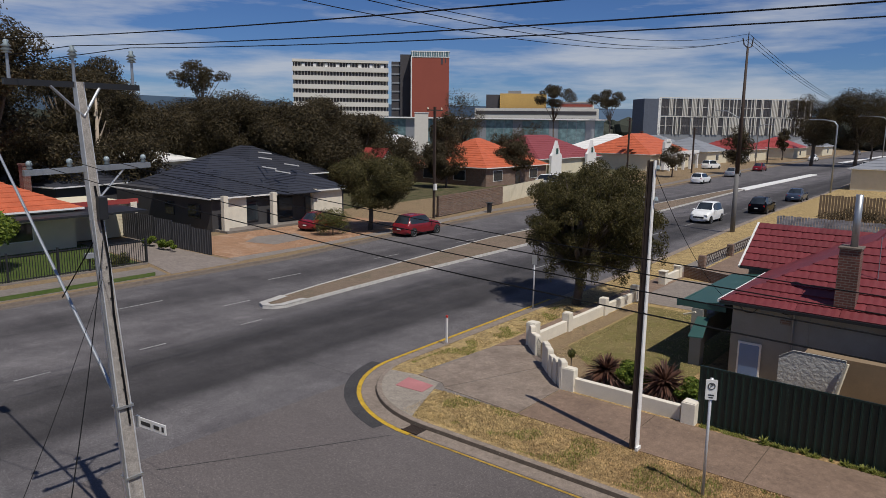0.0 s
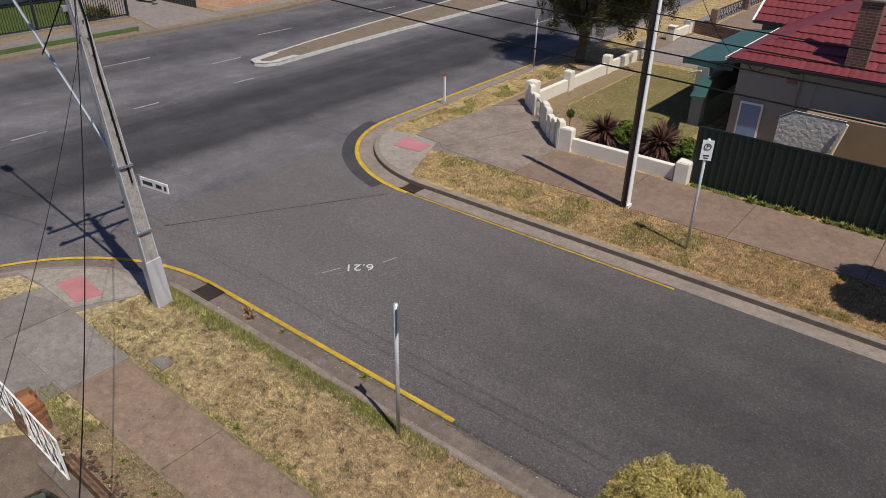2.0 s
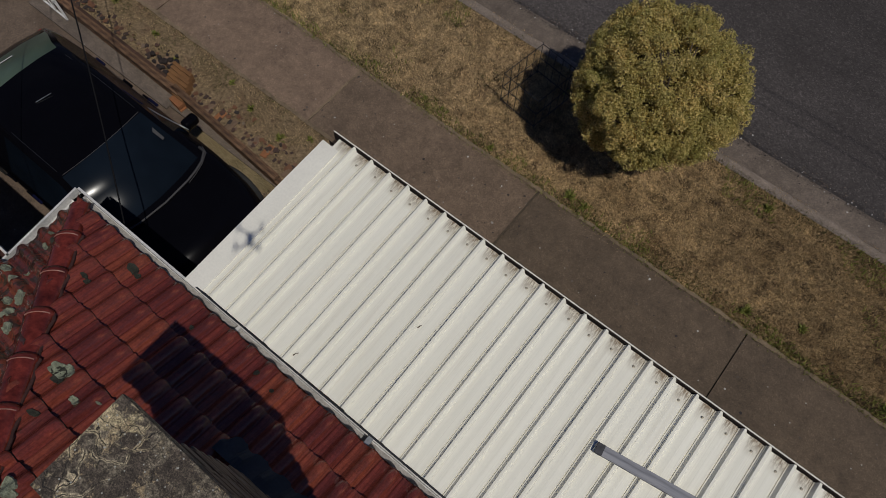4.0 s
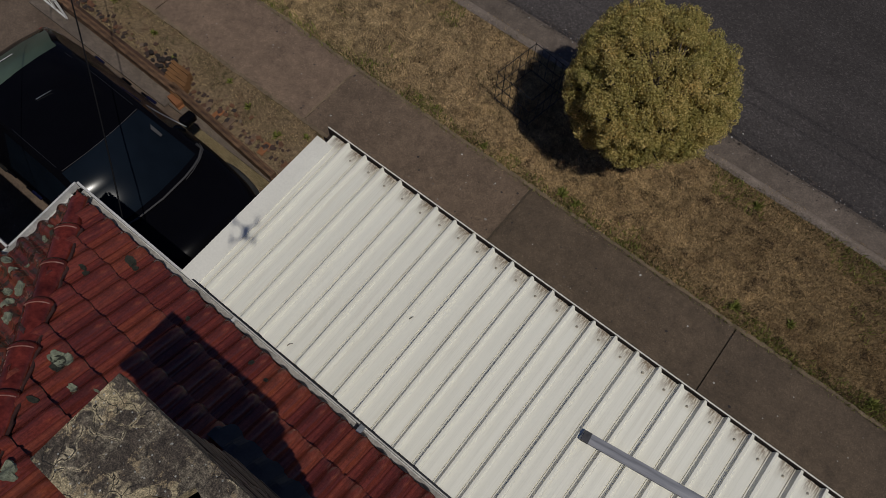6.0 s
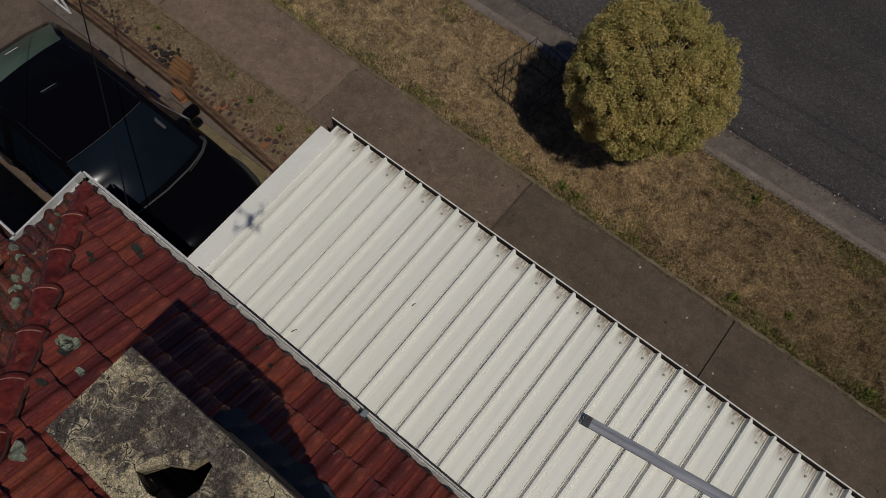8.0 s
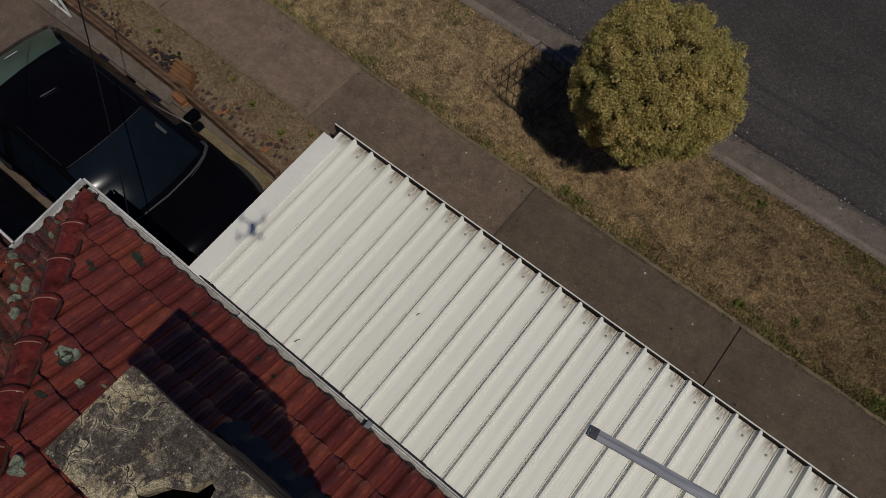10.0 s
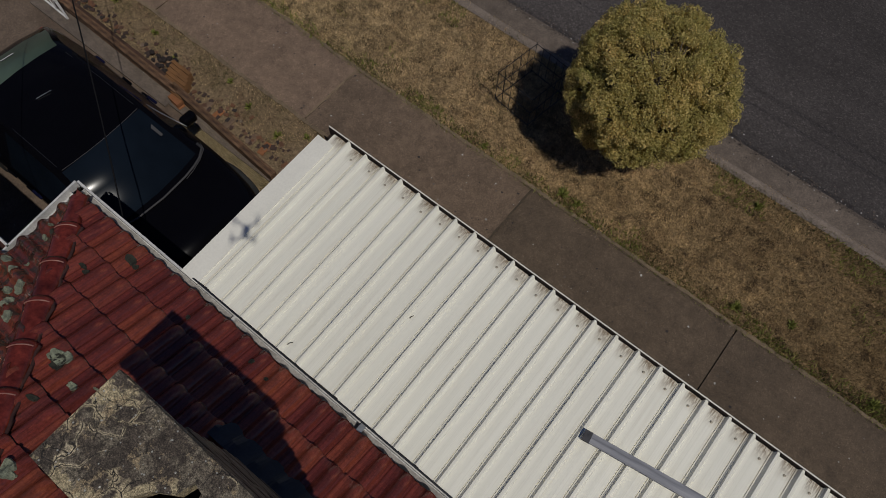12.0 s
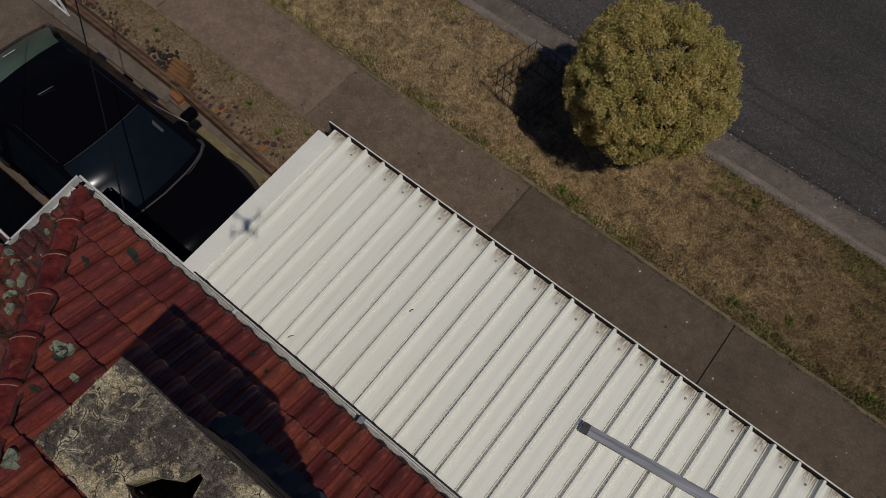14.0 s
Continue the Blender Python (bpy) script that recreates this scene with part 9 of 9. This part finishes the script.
# ---- grass blades and weeds ----
def blades(name, spots, label, material, tall=(0.025, 0.06), wide=0.006, lean=0.9, seed=1):
    """Single blades standing at the given plan places."""
    r = np.random.RandomState(seed)
    p = np.asarray(spots, float)
    n = len(p)
    az, h = r.uniform(0, 2 * np.pi, n), r.uniform(*tall, n)
    out = r.uniform(0.1, lean, n) * h
    d = np.stack([np.cos(az), np.sin(az)], 1)
    s = np.stack([-d[:, 1], d[:, 0]], 1) * wide * r.uniform(0.6, 1.4, (n, 1))
    z0 = np.full((n, 1), VZ)
    v = np.stack([np.hstack([p - s, z0]), np.hstack([p + s, z0]), np.hstack([p + d * out[:, None], z0 + h[:, None]])], 1).reshape(-1, 3)
    ob = cloud_mesh(name, v.tolist(), np.arange(3 * n).reshape(-1, 3).tolist(), material)
    return tagged(ob, label, "grass", kind="stuff")


gr = np.random.RandomState(5)


def scatter(n, x0, x1, y0, y1, patch=0.0, scale=1.2, shift=0.0):
    """Plan places, thinned by slow noise where patch is above -1."""
    q = np.stack([gr.uniform(x0, x1, n), gr.uniform(y0, y1, n)], 1)
    keep = [noise.noise(Vector((x * scale + shift, y * scale, shift))) > patch for x, y in q]
    return q[np.array(keep)]


def off_corner(q):
    """Leaves the paved corner free."""
    return q[~((q[:, 0] < -13.4) & (q[:, 1] > 4.8))]


dry = np.concatenate([off_corner(scatter(190000, -13.9, 6.5, 4.75, 6.72, -2.0)), scatter(5200, -13.4, 6.0, 4.60, 4.8, -0.1, 2.0), scatter(9000, -12.5, 6.5, 6.68, 6.92, -0.05, 1.6, 6.0), scatter(1500, -8.5, 3.0, 3.46, 3.60, 0.0, 2.0, 8.0)])
blades("grass", dry, "dry straw grass on the near verge", M_BLADE, (0.012, 0.036), 0.0036, 1.4, seed=1)
tufts = np.concatenate([off_corner(scatter(150000, -13.4, 6.5, 4.78, 6.70, 0.30, 4.5, 3.0)), off_corner(scatter(60000, -13.4, 6.5, 4.78, 6.70, 0.34, 1.6, 13.0))])
blades("grass", tufts, "dark brown dead tufts in the dry verge", M_BLADEBROWN, (0.012, 0.036), 0.004, 1.2, seed=15)


def ragged(q, y0, reach, seed):
    """Thins towards the inside of the verge, with an uneven border."""
    r = np.random.RandomState(seed)
    u = np.array([abs(y - y0) / reach + 0.9 * noise.noise(Vector((x * 1.1, y * 2.0, seed))) + 0.35 * noise.noise(Vector((x * 4.0, y * 4.0, seed))) for x, y in q])
    return q[r.uniform(0.2, 1.0, len(q)) > u]


edge = np.concatenate([ragged(off_corner(scatter(26000, -13.4, -5.2, 5.7, 6.76, -2.0)), 6.76, 0.42, 21), ragged(scatter(17000, -13.2, 6.5, 4.66, 5.4, -2.0), 4.62, 0.34, 22), scatter(1, -13.0, -6.0, 6.25, 6.74, -2.0), scatter(5000, -11.0, 6.5, 4.70, 4.98, 0.12, 1.3, 7.0), scatter(5000, -5.0, 6.5, 6.3, 6.74, 0.1, 1.1, 4.0),
                       scatter(9000, -13.2, 6.5, 4.8, 6.7, 0.30, 0.9, 11.0), scatter(1800, -12.0, -10.2, 2.95, 3.45, -0.1, 1.5, 2.0)])
dark_edge = np.concatenate([ragged(scatter(34000, -6.0, 6.5, 4.66, 5.45, -2.0), 4.62, 0.36, 27), scatter(12000, -5.0, 6.5, 4.75, 6.6, 0.38, 1.1, 17.0), ragged(scatter(12000, -4.0, 6.5, 6.2, 6.8, -2.0), 6.8, 0.3, 28)])
blades("grass", dark_edge, "dark green couch grass creeping over the path edge", M_BLADEDARK, (0.015, 0.05), 0.005, 1.2, 16)
blades("grass", edge, "green grass tufts along the kerb and path", M_BLADEGREEN, (0.03, 0.08), 0.007, 1.1, 2)
strip = scatter(26000, -10.6, -3.1, 2.80, 3.5, -0.12, 2.2, 5.0)
blades("grass", strip, "thin dry weeds in the garden strip", M_BLADE, (0.012, 0.040), 0.0032, 1.3, 3)
blades("grass", np.concatenate([scatter(16000, -10.6, -3.1, 2.85, 3.55, 0.22, 2.6, 6.0), scatter(2500, -9.0, -3.1, 3.40, 3.60, 0.0, 2.0, 9.0)]), "green and grey weeds in the garden strip", M_BLADEDARK, (0.015, 0.05), 0.004, 1.2, 18)
far = np.concatenate([scatter(70000, -13.8, 3.0, 15.1, 17.25, -2.0), scatter(14000, -16.5, -15.5, 18.4, 30.0, -0.1)])
blades("grass", far, "dry grass on the far verge", M_BLADEFAR, (0.02, 0.05), 0.007, 1.3, 4)
farg = np.concatenate([scatter(26000, -13.5, 3.0, 15.1, 17.2, 0.16, 0.9, 9.0), scatter(6000, -6.3, 3.0, 19.86, 20.1, -0.1, 1.6, 2.0), scatter(9000, -16.5, -15.4, 18.4, 30.0, 0.1, 0.8, 3.0)])
blades("grass", farg, "green tufts on the far verge", M_BLADEGREEN, (0.03, 0.09), 0.010, 1.0, 6)
blades("grass", scatter(30000, -13.0, -8.0, 23.0, 32.5, -0.3), "short yellowed lawn grass", M_BLADE, (0.02, 0.05), 0.012, 1.0, 7)
blades("grass", scatter(22000, -13.0, -8.0, 23.0, 32.5, 0.0, 0.5, 2.0), "greener patches of the lawn", M_BLADEGREEN, (0.02, 0.05), 0.012, 1.0, 8)


M_STRAWCLUMP = blade_leaf("bleached_straw", (0.30, 0.23, 0.12), (0.72, 0.60, 0.38), False)


def weed(x, y, r, seed, mat=None, z=VZ):
    w = thing("weed", (x, y, z), "small green weed tuft growing in the dry ground", "weed", "weeds")
    rr = random.Random(seed)
    verts, faces = [], []
    for _ in range(46):
        a, el, ln = rr.uniform(0, 6.3), rr.uniform(0.15, 1.3), r * rr.uniform(0.5, 1.1)
        d = Vector((math.cos(a) * math.cos(el), math.sin(a) * math.cos(el), math.sin(el)))
        s = Vector((-math.sin(a), math.cos(a), 0)) * r * 0.09
        c = len(verts)
        verts += [tuple(-s * 0.4), tuple(s * 0.4), tuple(d * ln * 0.6 + s), tuple(d * ln), tuple(d * ln * 0.6 - s)]
        faces.append((c, c + 1, c + 2, c + 3, c + 4))
    cloud_mesh("leaves", verts, faces, mat or M_BLADEGREEN, w)


for i, (x, y, r) in enumerate(((-6.05, 3.15, 0.10), (-5.35, 3.05, 0.12), (-5.0, 3.3, 0.09), (-6.6, 3.3, 0.08), (-8.2, 3.2, 0.10), (-4.6, 2.45, 0.12), (-4.35, 2.35, 0.13), (-7.6, 3.05, 0.07), (-9.2, 3.25, 0.10),
                               (-2.9, 4.85, 0.09), (-1.55, 4.92, 0.13), (-1.3, 4.9, 0.09), (1.2, 4.95, 0.12), (1.9, 5.2, 0.10), (3.2, 4.9, 0.12), (-8.4, 4.9, 0.12), (0.7, 6.5, 0.10))):
    weed(x, y, r, i)
for i, (x, y, r) in enumerate(((-7.75, 7.34, 0.13), (-11.2, 7.28, 0.20), (-11.0, 7.2, 0.18), (-10.1, 7.3, 0.10))):
    weed(x, y, r, 40 + i, M_BLADE if i in (1, 2) else None, RZ)
for i in range(14):
    weed(-4.5 + i * 0.34 + rng.uniform(-0.1, 0.1), 19.98 + rng.uniform(-0.08, 0.05), rng.uniform(0.1, 0.28), 60 + i)
# straw and leaf litter beside the parked car
blades("straw", np.concatenate([scatter(15000, -6.5, -4.75, 2.26, 2.44, -0.35, 4.0, 2.0), scatter(7000, -6.45, -5.9, 2.24, 2.48, -0.4, 4.0, 2.0), scatter(5000, -5.6, -4.8, 2.28, 2.48, -0.4, 4.0, 6.0)]), "pale dry grass lying against the low wall", M_STRAWCLUMP, (0.02, 0.07), 0.0028, 2.2, 19)
blades("grass", scatter(5000, -5.75, -4.85, 2.30, 2.47, 0.1, 5.0, 4.0), "green grass among the straw", M_BLADEDARK, (0.02, 0.06), 0.004, 1.4, 20)
blades("straw", scatter(1600, -5.6, -4.2, 2.15, 2.58, -0.2, 2.0), "dry straw blown against the low wall", M_BLADE, (0.02, 0.05), 0.006, 2.5, 9)
# pale chips on road and footpath
verts, faces = [], []
for k in range(2300):
    x, y, z = (rng.uniform(-13, 6), 7.42 + rng.gauss(0, 0.07), RZ + 0.009) if k >= 170 else (rng.uniform(-11, 6), rng.uniform(3.6, 4.65), SZ + 0.004) if k < 120 else (rng.uniform(-14, 3), rng.uniform(7.6, 14.1), RZ + 0.003)
    r = rng.uniform(0.008, 0.022) if k < 170 else rng.uniform(0.005, 0.016)
    c = len(verts)
    for j in range(5):
        a = j * 1.257 + rng.uniform(-0.3, 0.3)
        verts.append((x + r * math.cos(a), y + r * math.sin(a), z + 0.002))
    faces.append(tuple(range(c, c + 5)))
n = Nodes("litter_chips", 0.9)
n.color(n.ramp(n.island(), (0.0, (0.03, 0.025, 0.025)), (0.5, (0.09, 0.07, 0.055)), (0.9, (0.16, 0.125, 0.10)), (0.94, (0.45, 0.43, 0.4)), (1.0, (0.55, 0.53, 0.5))))
tagged(cloud_mesh("litter", verts, faces, n.m), "fine grit along the gutter and scattered pale chips", "litter", kind="stuff")
